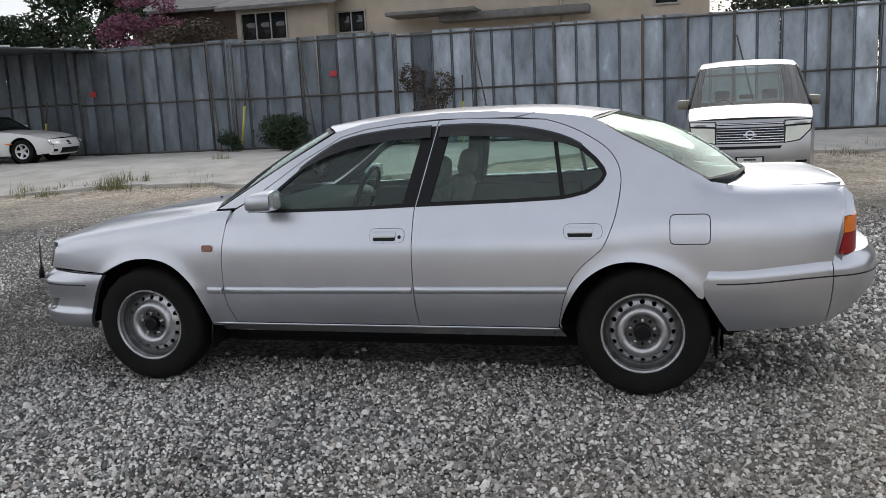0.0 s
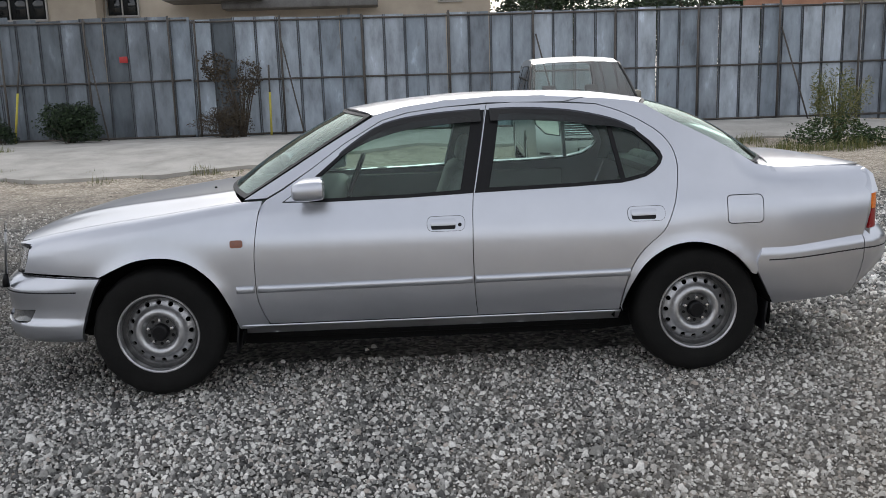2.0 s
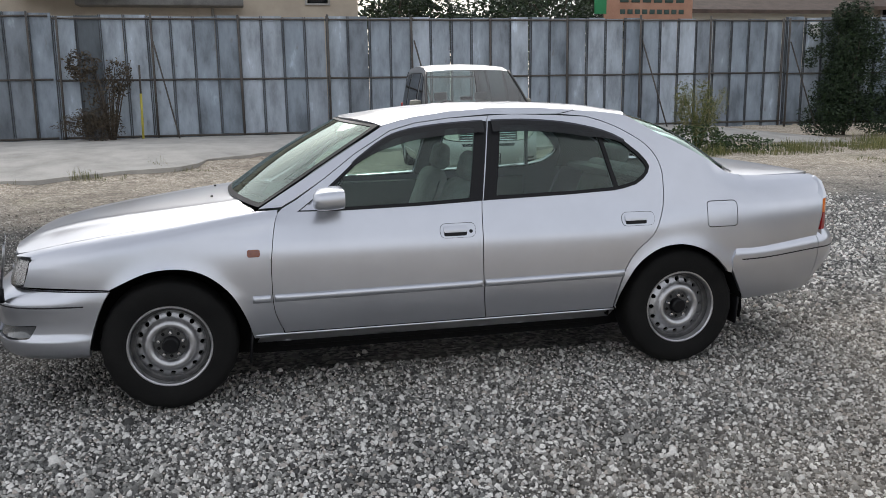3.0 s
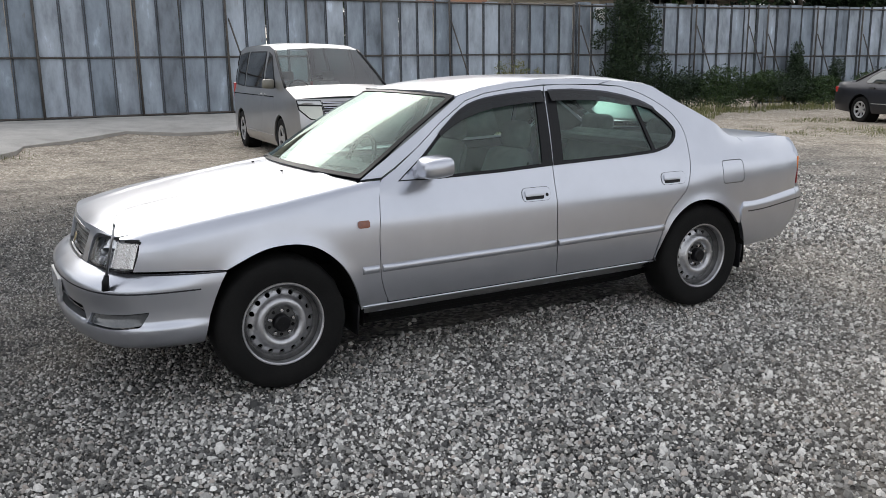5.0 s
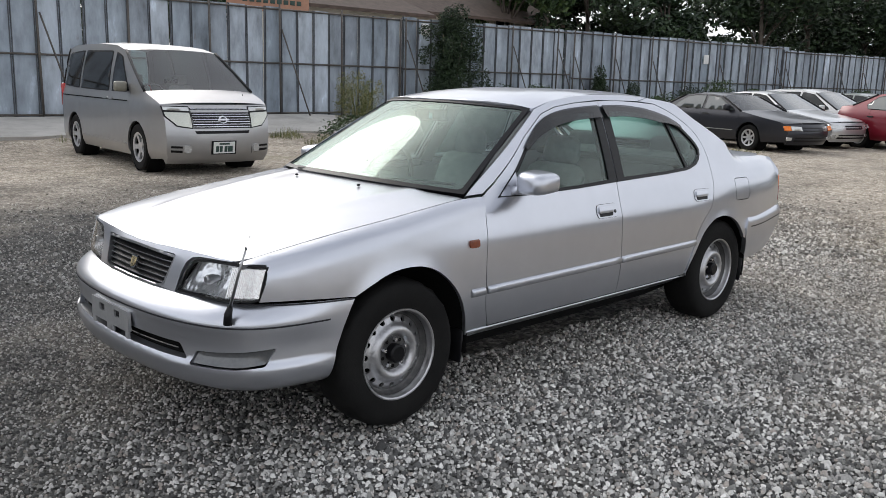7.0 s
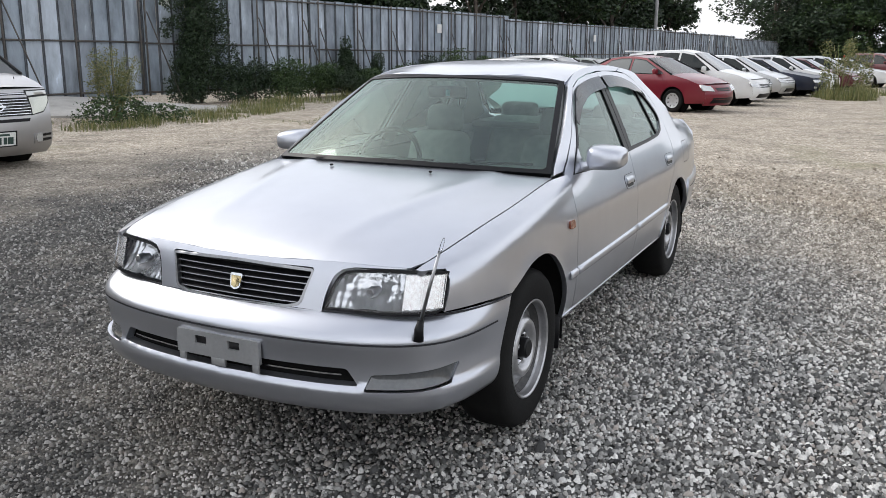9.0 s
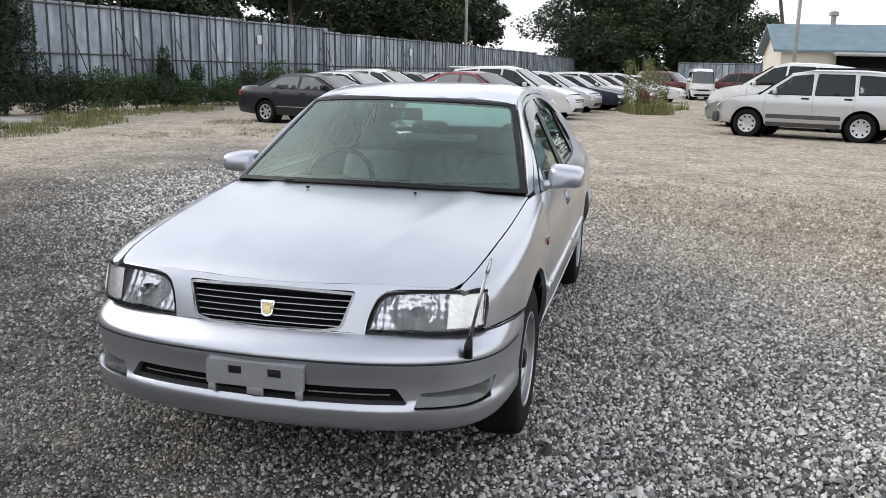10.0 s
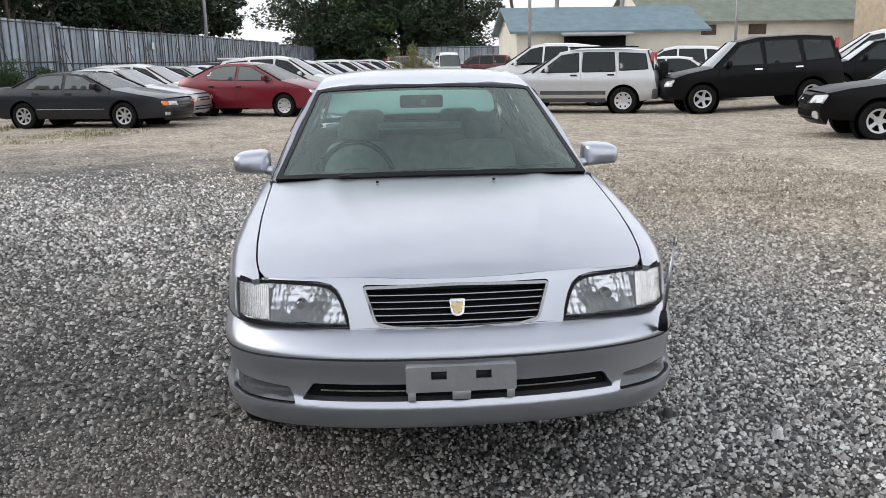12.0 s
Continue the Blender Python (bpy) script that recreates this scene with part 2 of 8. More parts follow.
def paint(name, colour, metal=0.0, rough=0.36, coat=1.0, dust=0.12, spec=0.5):
    """Car paint: flake under a clear coat, with a little dust."""
    m, n, l, p = material(name)
    fl = noise_node(n, l, 7.0, 3.0)
    du = noise_node(n, l, 2.6, 5.0, 0.6)
    r = ramp_node(n, l, fl.outputs["Fac"], [(0.3, [c * 0.97 for c in colour]), (0.7, [min(1, c * 1.02) for c in colour])])
    mx = n.new("ShaderNodeMixRGB")
    mx.inputs[2].default_value = (0.33, 0.31, 0.28, 1)
    dr = ramp_node(n, l, du.outputs["Fac"], [(0.2, (0, 0, 0)), (0.9, (dust, dust, dust))])
    l.new(dr.outputs["Color"], mx.inputs[0])
    l.new(r.outputs["Color"], mx.inputs[1])
    l.new(mx.outputs["Color"], p.inputs["Base Color"])
    rr = n.new("ShaderNodeMapRange")
    rr.inputs["To Min"].default_value, rr.inputs["To Max"].default_value = rough - 0.03, rough + 0.04
    l.new(du.outputs["Fac"], rr.inputs["Value"])
    l.new(rr.outputs["Result"], p.inputs["Roughness"])
    setp(p, Metallic=metal, Coat_Weight=coat, Coat_Roughness=0.12, Specular_IOR_Level=spec)
    return m


def pane(name, tint, gloss=0.02, ior=1.5, film=0.0, cast=(1, 1, 1)):
    """Thin tinted glass: gloss by Fresnel over a tinted see-through sheet."""
    m = bpy.data.materials.new(name)
    m.use_nodes = True
    n, l = m.node_tree.nodes, m.node_tree.links
    n.clear()
    o = n.new("ShaderNodeOutputMaterial")
    mix = n.new("ShaderNodeMixShader")
    tr = n.new("ShaderNodeBsdfTransparent")
    tr.inputs["Color"].default_value = (*tint, 1)
    gl = n.new("ShaderNodeBsdfGlossy")
    gl.inputs["Roughness"].default_value = gloss
    gl.inputs["Color"].default_value = (*cast, 1)
    fr = n.new("ShaderNodeFresnel")
    fr.inputs["IOR"].default_value = ior
    l.new(fr.outputs["Fac"], mix.inputs["Fac"])
    l.new(tr.outputs["BSDF"], mix.inputs[1])
    l.new(gl.outputs["BSDF"], mix.inputs[2])
    if film:
        df = n.new("ShaderNodeBsdfDiffuse")
        df.inputs["Color"].default_value = (0.75, 0.80, 0.77, 1)
        nz = noise_node(n, l, 2.2, 5.0, 0.6)
        rr = n.new("ShaderNodeMapRange")
        rr.inputs["From Min"].default_value, rr.inputs["From Max"].default_value = 0.3, 0.75
        rr.inputs["To Min"].default_value, rr.inputs["To Max"].default_value = film * 0.4, film * 1.6
        l.new(nz.outputs["Fac"], rr.inputs["Value"])
        m2 = n.new("ShaderNodeMixShader")
        l.new(rr.outputs["Result"], m2.inputs["Fac"])
        l.new(mix.outputs["Shader"], m2.inputs[1])
        l.new(df.outputs["BSDF"], m2.inputs[2])
        l.new(m2.outputs["Shader"], o.inputs["Surface"])
    else:
        l.new(mix.outputs["Shader"], o.inputs["Surface"])
    return m


def plain(name, colour, rough=0.5, metal=0.0, coat=0.0, bump=0.0, scale=80.0, spec=0.5):
    m, n, l, p = material(name)
    nz = noise_node(n, l, scale, 3.0)
    r = ramp_node(n, l, nz.outputs["Fac"], [(0.3, [c * 0.85 for c in colour]), (0.7, [min(1, c * 1.12) for c in colour])])
    l.new(r.outputs["Color"], p.inputs["Base Color"])
    setp(p, Roughness=rough, Metallic=metal, Coat_Weight=coat, Specular_IOR_Level=spec)
    if bump:
        bump_from(n, l, nz.outputs["Fac"], p, bump, 0.003)
    return m


def island_mix(name, stops, rough=0.85, bump=0.4, fine=140.0, per="island"):
    """Pieces that differ from one another in colour."""
    m, n, l, p = material(name)
    g = n.new("ShaderNodeNewGeometry") if per == "island" else n.new("ShaderNodeObjectInfo")
    src = g.outputs["Random Per Island"] if per == "island" else g.outputs["Random"]
    r = ramp_node(n, l, src, stops)
    nz = noise_node(n, l, fine, 3.0)
    mx = n.new("ShaderNodeMixRGB")
    mx.blend_type = "MULTIPLY"
    mx.inputs[0].default_value = 0.55
    r2 = ramp_node(n, l, nz.outputs["Fac"], [(0.3, (0.55, 0.55, 0.55)), (0.7, (1, 1, 1))])
    l.new(r.outputs["Color"], mx.inputs[1])
    l.new(r2.outputs["Color"], mx.inputs[2])
    l.new(mx.outputs["Color"], p.inputs["Base Color"])
    setp(p, Roughness=rough)
    if bump:
        bump_from(n, l, nz.outputs["Fac"], p, bump, 0.002)
    return m


def leaf_material(name, stops):
    m = island_mix(name, stops, 0.55, 0.0, 30.0)
    p = m.node_tree.nodes["Principled BSDF"]
    setp(p, Subsurface_Weight=0.0)
    return m


M_silver = paint("silver_paint", (0.535, 0.552, 0.60), 0.92, 0.285, 0.85, 0.0)
M_glass = pane("car_glass", (0.72, 0.87, 0.81), 0.012, 1.6, 0.010, (0.9, 1.0, 0.95))
M_screen = pane("screen_glass", (0.66, 0.86, 0.77), 0.012, 1.95, 0.012, (0.86, 1.0, 0.93))
M_glass_dark = pane("tinted_glass", (0.16, 0.18, 0.18))
M_black = plain("black_trim", (0.006, 0.006, 0.007), 0.4, spec=0.22)
M_rubber = mottled("tyre_rubber", (0.004, 0.004, 0.004), (0.011, 0.0107, 0.0102), 6.0, 0.7, 0.9, 0.0, 0.3, 120.0, spec=0.2)
M_steel = mottled("wheel_steel", (0.40, 0.40, 0.41), (0.58, 0.58, 0.59), 9.0, 0.28, 0.42, 0.9, 0.08, 90.0)
M_hub = mottled("hub_steel", (0.05, 0.05, 0.052), (0.12, 0.118, 0.115), 20.0, 0.45, 0.6, 0.6, 0.1, 90.0)
M_bowl = plain("lamp_bowl", (0.97, 0.98, 1.0), 0.18, 0.45)
M_alloy = mottled("alloy_rim", (0.45, 0.45, 0.46), (0.62, 0.62, 0.63), 9.0, 0.3, 0.4, 0.6, 0.05, 90.0)
M_dimchrome = plain("dull_chrome", (0.34, 0.345, 0.355), 0.3, 1.0)
M_chrome = plain("chrome", (0.75, 0.76, 0.78), 0.12, 1.0)
M_under = plain("underbody", (0.010, 0.010, 0.010), 0.95, spec=0.05)
M_seat = mottled("seat_cloth", (0.28, 0.282, 0.28), (0.40, 0.40, 0.395), 14.0, 0.9, 0.95, 0.0, 0.3, 220.0)
M_dash = plain("dash_plastic", (0.17, 0.175, 0.172), 0.6)
M_orange = plain("amber_lens", (0.80, 0.20, 0.02), 0.3, 0.0, 0.1, spec=0.3)
M_marker = plain("marker_lens", (0.20, 0.05, 0.02), 0.2, 0.0, 0.8)
M_red = plain("red_lens", (0.26, 0.006, 0.010), 0.3, 0.0, 0.1, spec=0.3)
M_lens = pane("lamp_lens", (0.96, 0.97, 0.98), 0.05)
M_mirror = plain("lamp_reflector", (0.93, 0.94, 0.97), 0.20, 0.72)
M_visor = pane("smoked_visor", (0.07, 0.07, 0.08), 0.06)
M_gold = plain("emblem_gold", (0.55, 0.45, 0.25), 0.25, 0.9)
M_plate = plain("plate_white", (0.72, 0.73, 0.70), 0.5)
M_bar = plain("plate_print", (0.03, 0.06, 0.05), 0.6)

# ---- the main car: a silver saloon that faces -x, standing at the origin ----
car_w = pchip([-2.12, -2.05, -1.95, -1.8, -1.6, -1.32, -0.9, 0.0, 0.9, 1.35, 1.7, 1.95, 2.12, 2.23, 2.30],
              [0.60, 0.685, 0.742, 0.790, 0.818, 0.832, 0.834, 0.838, 0.838, 0.840, 0.834, 0.812, 0.785, 0.755, 0.70])
car_o = pchip([0.20, 0.26, 0.32, 0.41, 0.47, 0.53, 0.64, 0.735, 0.760, 0.785, 0.84, 0.88, 0.92, 0.945],
              [0.11, 0.072, 0.042, 0.016, 0.005, 0.0, 0.001, 0.005, 0.008, 0.0145, 0.033, 0.046, 0.060, 0.069])
car_soft = pchip([0.20, 0.26, 0.32, 0.41, 0.47, 0.54, 0.64, 0.74, 0.80, 0.84, 0.88, 0.92, 0.945],
                 [0.11, 0.072, 0.042, 0.016, 0.006, 0.0, 0.002, 0.011, 0.021, 0.031, 0.044, 0.058, 0.069])
hood_ye = pchip([-2.06, -1.95, -1.85, -1.6, -1.3, -0.9, -0.76], [0.64, 0.655, 0.675, 0.70, 0.718, 0.728, 0.732])
hood_ze = pchip([-2.06, -1.95, -1.85, -1.6, -1.3, -0.9, -0.76], [0.755, 0.780, 0.802, 0.845, 0.885, 0.937, 0.950])
hood_zc = pchip([-2.075, -2.064, -2.045, -2.01, -1.96, -1.88, -1.7, -1.4, -1.12, -0.95], [0.752, 0.770, 0.786, 0.803, 0.820, 0.840, 0.877, 0.922, 0.957, 0.975])


def car_side(x, z, proud=0.0):
    """The flank up to the roof rail: y is negative."""
    x, z = np.asarray(x, float), np.asarray(z, float)
    zs = z - 0.06 * smooth01(0.9, 1.6, x) * smooth01(0.60, 0.80, z) * (1 - smooth01(0.85, 0.945, z))
    soft = np.maximum(smooth01(-0.75, -1.25, x), 0.75 * smooth01(0.95, 1.5, x))
    low = car_w(x) - car_o(np.minimum(zs, 0.945)) * (1 - soft) - car_soft(np.minimum(zs, 0.945)) * soft
    up = np.maximum(z - 0.945, 0)
    cabin = 0.50 * up + 0.10 * up**2
    deck = 0.9 * up + 14 * up**2
    f = smooth01(1.5, 1.85, x)
    lean = 0.045 * smooth01(-0.45, -0.95, x) * smooth01(0.86, 0.97, z)
    y = low - cabin * (1 - f) - deck * f - lean
    return np.stack([x, -y - proud, z], -1)


def arch_flare(me, cx, cz):
    """The lip round a wheel opening stands a little proud."""
    for v in me.vertices:
        d = math.hypot(v.co.x - cx, v.co.z - cz) - 0.372
        if d < 0.085:
            v.co.y += math.copysign(0.008 * (1 - max(0, d) / 0.085) ** 3, v.co.y)
    return me


def fender_fn(x, w):
    x, w = np.asarray(x, float), np.asarray(w, float)
    ze, ye = hood_ze(x), hood_ye(x)
    zs = ze - 0.075
    t = np.clip((w - zs) / 0.11, 0, 1) * math.pi / 2
    base = car_side(x, np.minimum(w, zs))
    ys = -base[..., 1]
    z = np.where(w > zs, zs + (ze - zs) * np.sin(t), w)
    y = np.where(w > zs, ye + (ys - ye) * np.cos(t), ys)
    return np.stack([x, -y, z], -1)


def hood_fn(x, y):
    x, y = np.asarray(x, float), np.asarray(y, float)
    ye = hood_ye(x)
    r = np.clip(np.abs(y) / ye, 0, 1)
    zc, ze = hood_zc(x), hood_ze(x)
    ridge = 0.006 * np.exp(-(((np.abs(y) - (0.30 + 0.17 * smooth01(-2.0, -1.0, x))) / 0.05) ** 2))
    return np.stack([x, y, zc - (zc - ze) * r**2.3 + ridge * smooth01(-2.05, -1.8, x) * smooth01(1.0, 0.85, r)], -1)


def plan_fn(points, lean=0.0, z0=0.0, prof=None):
    """A surface that stands on a plan curve: (s, z), s measured along the curve from the middle of the car to its left side."""
    p = np.array(points, float)
    d = np.r_[0, np.cumsum(np.hypot(*np.diff(p, axis=0).T))]
    fx, fy = pchip(d, p[:, 0]), pchip(d, p[:, 1])

    def fn(s, z):
        s, z = np.asarray(s, float), np.asarray(z, float)
        sg, a = np.sign(s), np.abs(s)
        x, y = fx(a), fy(a)
        e = 1e-3
        tx, ty = (fx(a + e) - fx(a - e)), (fy(a + e) - fy(a - e))
        k = np.hypot(tx, ty) + 1e-9
        nx, ny = ty / k, -tx / k
        o = prof(a, z) if prof is not None else 0.0
        return np.stack([x + nx * o + lean * (z - z0), (y + ny * o) * np.where(sg < 0, -1, 1), z], -1)
    fn.length, fn.at_y = d[-1], lambda yy: float(np.interp(yy, -p[:, 1], d))
    fn.at_x = lambda xx: float(np.interp(xx, p[:, 0], d))
    return fn


ARCH_F = [(-1.566, 0.615), (-1.503, 0.645), (-1.415, 0.680), (-1.323, 0.694), (-1.217, 0.686), (-1.122, 0.645), (-1.029, 0.557), (-0.968, 0.440), (-0.934, 0.325)]
ARCH_R = [(0.931, 0.33), (0.966, 0.443), (1.043, 0.571), (1.149, 0.648), (1.256, 0.674), (1.364, 0.662), (1.474, 0.612), (1.559, 0.530), (1.60, 0.465), (1.640, 0.40)]
GAP_F = [(-0.787, 0.945), (-0.806, 0.90), (-0.822, 0.82), (-0.836, 0.70), (-0.838, 0.62), (-0.835, 0.49), (-0.815, 0.41), (-0.786, 0.345)]
GAP_B = [(0.227, 0.345), (0.214, 0.47), (0.209, 0.62), (0.210, 0.76), (0.221, 0.945), (0.255, 1.10), (0.302, 1.315), (0.316, 1.362)]
GAP_R = [(0.86, 1.345), (0.955, 1.315), (1.05, 1.272), (1.150, 1.208), (1.205, 1.145), (1.228, 1.08), (1.228, 1.012), (1.203, 0.882), (1.152, 0.755), (1.110, 0.708), (1.045, 0.652), (0.990, 0.575), (0.950, 0.46), (0.928, 0.345)]
RAIL = [(0.316, 1.362), (0.10, 1.352), (-0.08, 1.331), (-0.21, 1.297), (-0.40, 1.190), (-0.56, 1.078)]
DLO = [(-0.700, 0.930), (-0.536, 1.048), (-0.389, 1.168), (-0.24, 1.262), (-0.19, 1.282), (-0.10, 1.303), (0.059, 1.322), (0.257, 1.333), (0.454, 1.336), (0.678, 1.322),
       (0.845, 1.293), (0.954, 1.262), (1.049, 1.215), (1.118, 1.155), (1.155, 1.110), (1.165, 1.080), (1.150, 1.048), (1.118, 1.018), (1.072, 0.992), (1.0, 0.975), (0.948, 0.967), (0.717, 0.957), (0.254, 0.942),
       (-0.103, 0.933), (-0.489, 0.927)]
ARCH_F, ARCH_R, GAP_F, GAP_B, GAP_R = (curve(c) for c in (ARCH_F, ARCH_R, GAP_F, GAP_B, GAP_R))
top_of = pchip([p[0] for p in DLO[:16]], [p[1] for p in DLO[:16]])
WIN_F = [(-0.665, 0.945)] + [(x, float(top_of(x)) - 0.022) for x in (-0.52, -0.389, -0.26, -0.18, -0.08, 0.059, 0.17)] + [(0.235, 1.30), (0.19, 1.10), (0.158, 0.962), (-0.103, 0.951), (-0.489, 0.945)]
WIN_R = [(0.30, 0.968), (0.332, 1.10), (0.375, 1.312), (0.454, 1.316), (0.678, 1.302), (0.80, 1.282), (0.90, 1.258), (0.925, 1.10), (0.943, 0.985), (0.717, 0.975)]
WIN_Q = [(0.968, 0.988), (0.948, 1.10), (0.925, 1.245), (1.03, 1.205), (1.095, 1.148), (1.135, 1.100), (1.145, 1.078), (1.128, 1.050), (1.062, 1.008)]
front_plan = [(-2.205, 0), (-2.198, -0.18), (-2.178, -0.36), (-2.14, -0.52), (-2.075, -0.665), (-1.985, -0.752), (-1.85, -0.800), (-1.70, -0.818), (-1.60, -0.824), (-1.50, -0.828)]
rear_plan = [(2.435, 0), (2.425, -0.30), (2.39, -0.52), (2.32, -0.68), (2.20, -0.772), (2.0, -0.812), (1.75, -0.835), (1.55, -0.843)]
face_plan = [(-2.112, 0), (-2.105, -0.20), (-2.088, -0.36), (-2.064, -0.52), (-2.034, -0.635), (-2.000, -0.700), (-1.958, -0.735), (-1.90, -0.752), (-1.80, -0.772)]


bump_o = pchip([0.275, 0.29, 0.305, 0.34, 0.375, 0.392, 0.402, 0.455, 0.50, 0.535, 0.56],
               [-0.07, -0.045, -0.020, -0.002, 0.004, 0.0, -0.009, -0.012, -0.007, -0.001, 0.0])
bump_in = pchip([0, 0.5, 0.75, 0.95, 1.15, 1.5], [0.105, 0.10, 0.070, 0.035, 0.008, 0.004])


def bump_top(s):
    return 0.624 - 0.018 * smooth01(0.7, 1.45, np.abs(s))


def bumper_prof(s, z):
    u = np.clip((z - 0.548) / (bump_top(s) - 0.548), 0, 1)
    fade = np.where(z > 0.36, 1 - 0.85 * smooth01(0.98, 1.2, np.abs(s)), 1.0)
    return bump_o(np.minimum(z, 0.56)) * fade - bump_in(np.abs(s)) * u**1.8


rear_s = lambda x: float(np.interp(-x, [-p[0] for p in rear_plan], np.r_[0, np.cumsum(np.hypot(*np.diff(np.array(rear_plan), axis=0).T))]))
rear_o = pchip([0.30, 0.34, 0.42, 0.50, 0.555, 0.600, 0.618, 0.640, 0.665], [-0.080, -0.050, -0.016, 0.002, 0.009, 0.009, 0.003, -0.012, -0.030])
rear_k = pchip([0.30, 0.36, 0.45, 0.55, 0.70], [-0.13, -0.085, -0.035, 0.0, 0.0])


def rear_prof(s, z):
    """Counted inwards, since this plan runs round the tail."""
    up = 0.030 * (1 - smooth01(rear_s(2.2), rear_s(1.7), s))
    return -(rear_o(z - up) + rear_k(z) * (1 - smooth01(rear_s(2.32), rear_s(2.08), s)))


def wheel_steel(parent, x, y, side):
    """A wheel with its tyre and a pierced steel rim; side is -1 on the left of the car."""
    ty = lathe("tyre", [(0.192, 0.085), (0.20, 0.098), (0.235, 0.103), (0.275, 0.103), (0.300, 0.094), (0.313, 0.078), (0.318, 0.05), (0.320, 0.0),
                        (0.318, -0.05), (0.313, -0.078), (0.300, -0.094), (0.275, -0.103), (0.235, -0.103), (0.20, -0.098), (0.192, -0.085)], 56)
    bm = bmesh.new()
    bm.from_mesh(ty)
    for v in bm.verts:
        r = math.hypot(v.co.x, v.co.z)
        v.co.z -= 0.0
        if r > 0.311:
            a = math.atan2(v.co.z, v.co.x)
            if int(a * 36 / math.pi + 100) % 2 and abs(v.co.y) > 0.03:
                f = (r - 0.006) / r
                v.co.x *= f
                v.co.z *= f
    bm.to_mesh(ty)
    bm.free()
    w = part("wheel", ty, M_rubber, parent, "black tyre on a silver steel wheel")
    w.matrix_basis = pose(x, y, 0.320) @ Matrix.Diagonal((1, side, 1, 1))
    depth = pchip([0.0, 0.040, 0.070, 0.078, 0.088, 0.100, 0.114, 0.126, 0.160, 0.170, 0.178, 0.188], [0.040, 0.040, 0.036, 0.062, 0.075, 0.080, 0.076, 0.056, 0.038, 0.030, 0.034, 0.078])
    rings = [[(0.1465 * math.cos(a) + 0.0125 * math.cos(b), 0.1465 * math.sin(a) + 0.0125 * math.sin(b)) for b in np.linspace(0, 2 * math.pi, 11)[:-1]]
             for a in np.linspace(0, 2 * math.pi, 17)[:-1]]
    disc = patch("disc", [(0.188 * math.cos(a), 0.188 * math.sin(a)) for a in np.linspace(0, 2 * math.pi, 57)[:-1]],
                 lambda a, b: np.stack([a, depth(np.hypot(a, b)), b], -1), (0, 1, 0), 0.0105, rings, 0.0, 0.012)
    part("rim", disc, M_steel, w, "silver painted steel rim with round holes")
    part("rim_lip", lathe("rim_lip", [(0.187, 0.060), (0.187, 0.094), (0.192, 0.099), (0.1965, 0.099), (0.199, 0.094), (0.199, 0.08)], 56), M_steel, w)
    # added dark ring: the shade in the rim's channel is put into its colour
    part("rim_groove_shade", lathe("rim_groove_shade", [(0.163, 0.0385), (0.168, 0.0400), (0.174, 0.0440), (0.182, 0.0640)], 48), M_hub, w)
    part("barrel", lathe("barrel", [(0.186, 0.06), (0.175, 0.02), (0.17, -0.08), (0.10, -0.02), (0.001, -0.02)], 40), M_under, w)
    part("hub_cap", lathe("hub_cap", [(0.001, 0.090), (0.032, 0.090), (0.040, 0.083), (0.043, 0.034)], 24), M_black, w, "black plastic hub cap")
    part("hub_plate", lathe("hub_plate", [(0.001, 0.052), (0.074, 0.052), (0.080, 0.046)], 32), M_hub, w, "dark steel hub plate")
    for k in range(5):
        a = 2 * math.pi * (k + 0.5) / 5 + 0.3
        hole = lathe("stud_hole", [(0.001, 0.0535), (0.0075, 0.0535), (0.009, 0.051)], 10)
        part("stud_hole", hole, M_under, w).matrix_basis = pose(0.060 * math.cos(a), 0, 0.060 * math.sin(a))
    for k in range(5):
        a = 2 * math.pi * k / 5 + 0.3
        nut = lathe("wheel_nut", [(0.001, 0.074), (0.008, 0.073), (0.0115, 0.064), (0.0115, 0.044)], 6)
        part("wheel_nut", nut, M_chrome, w).matrix_basis = pose(0.058 * math.cos(a), -0.002, 0.058 * math.sin(a))
    return w


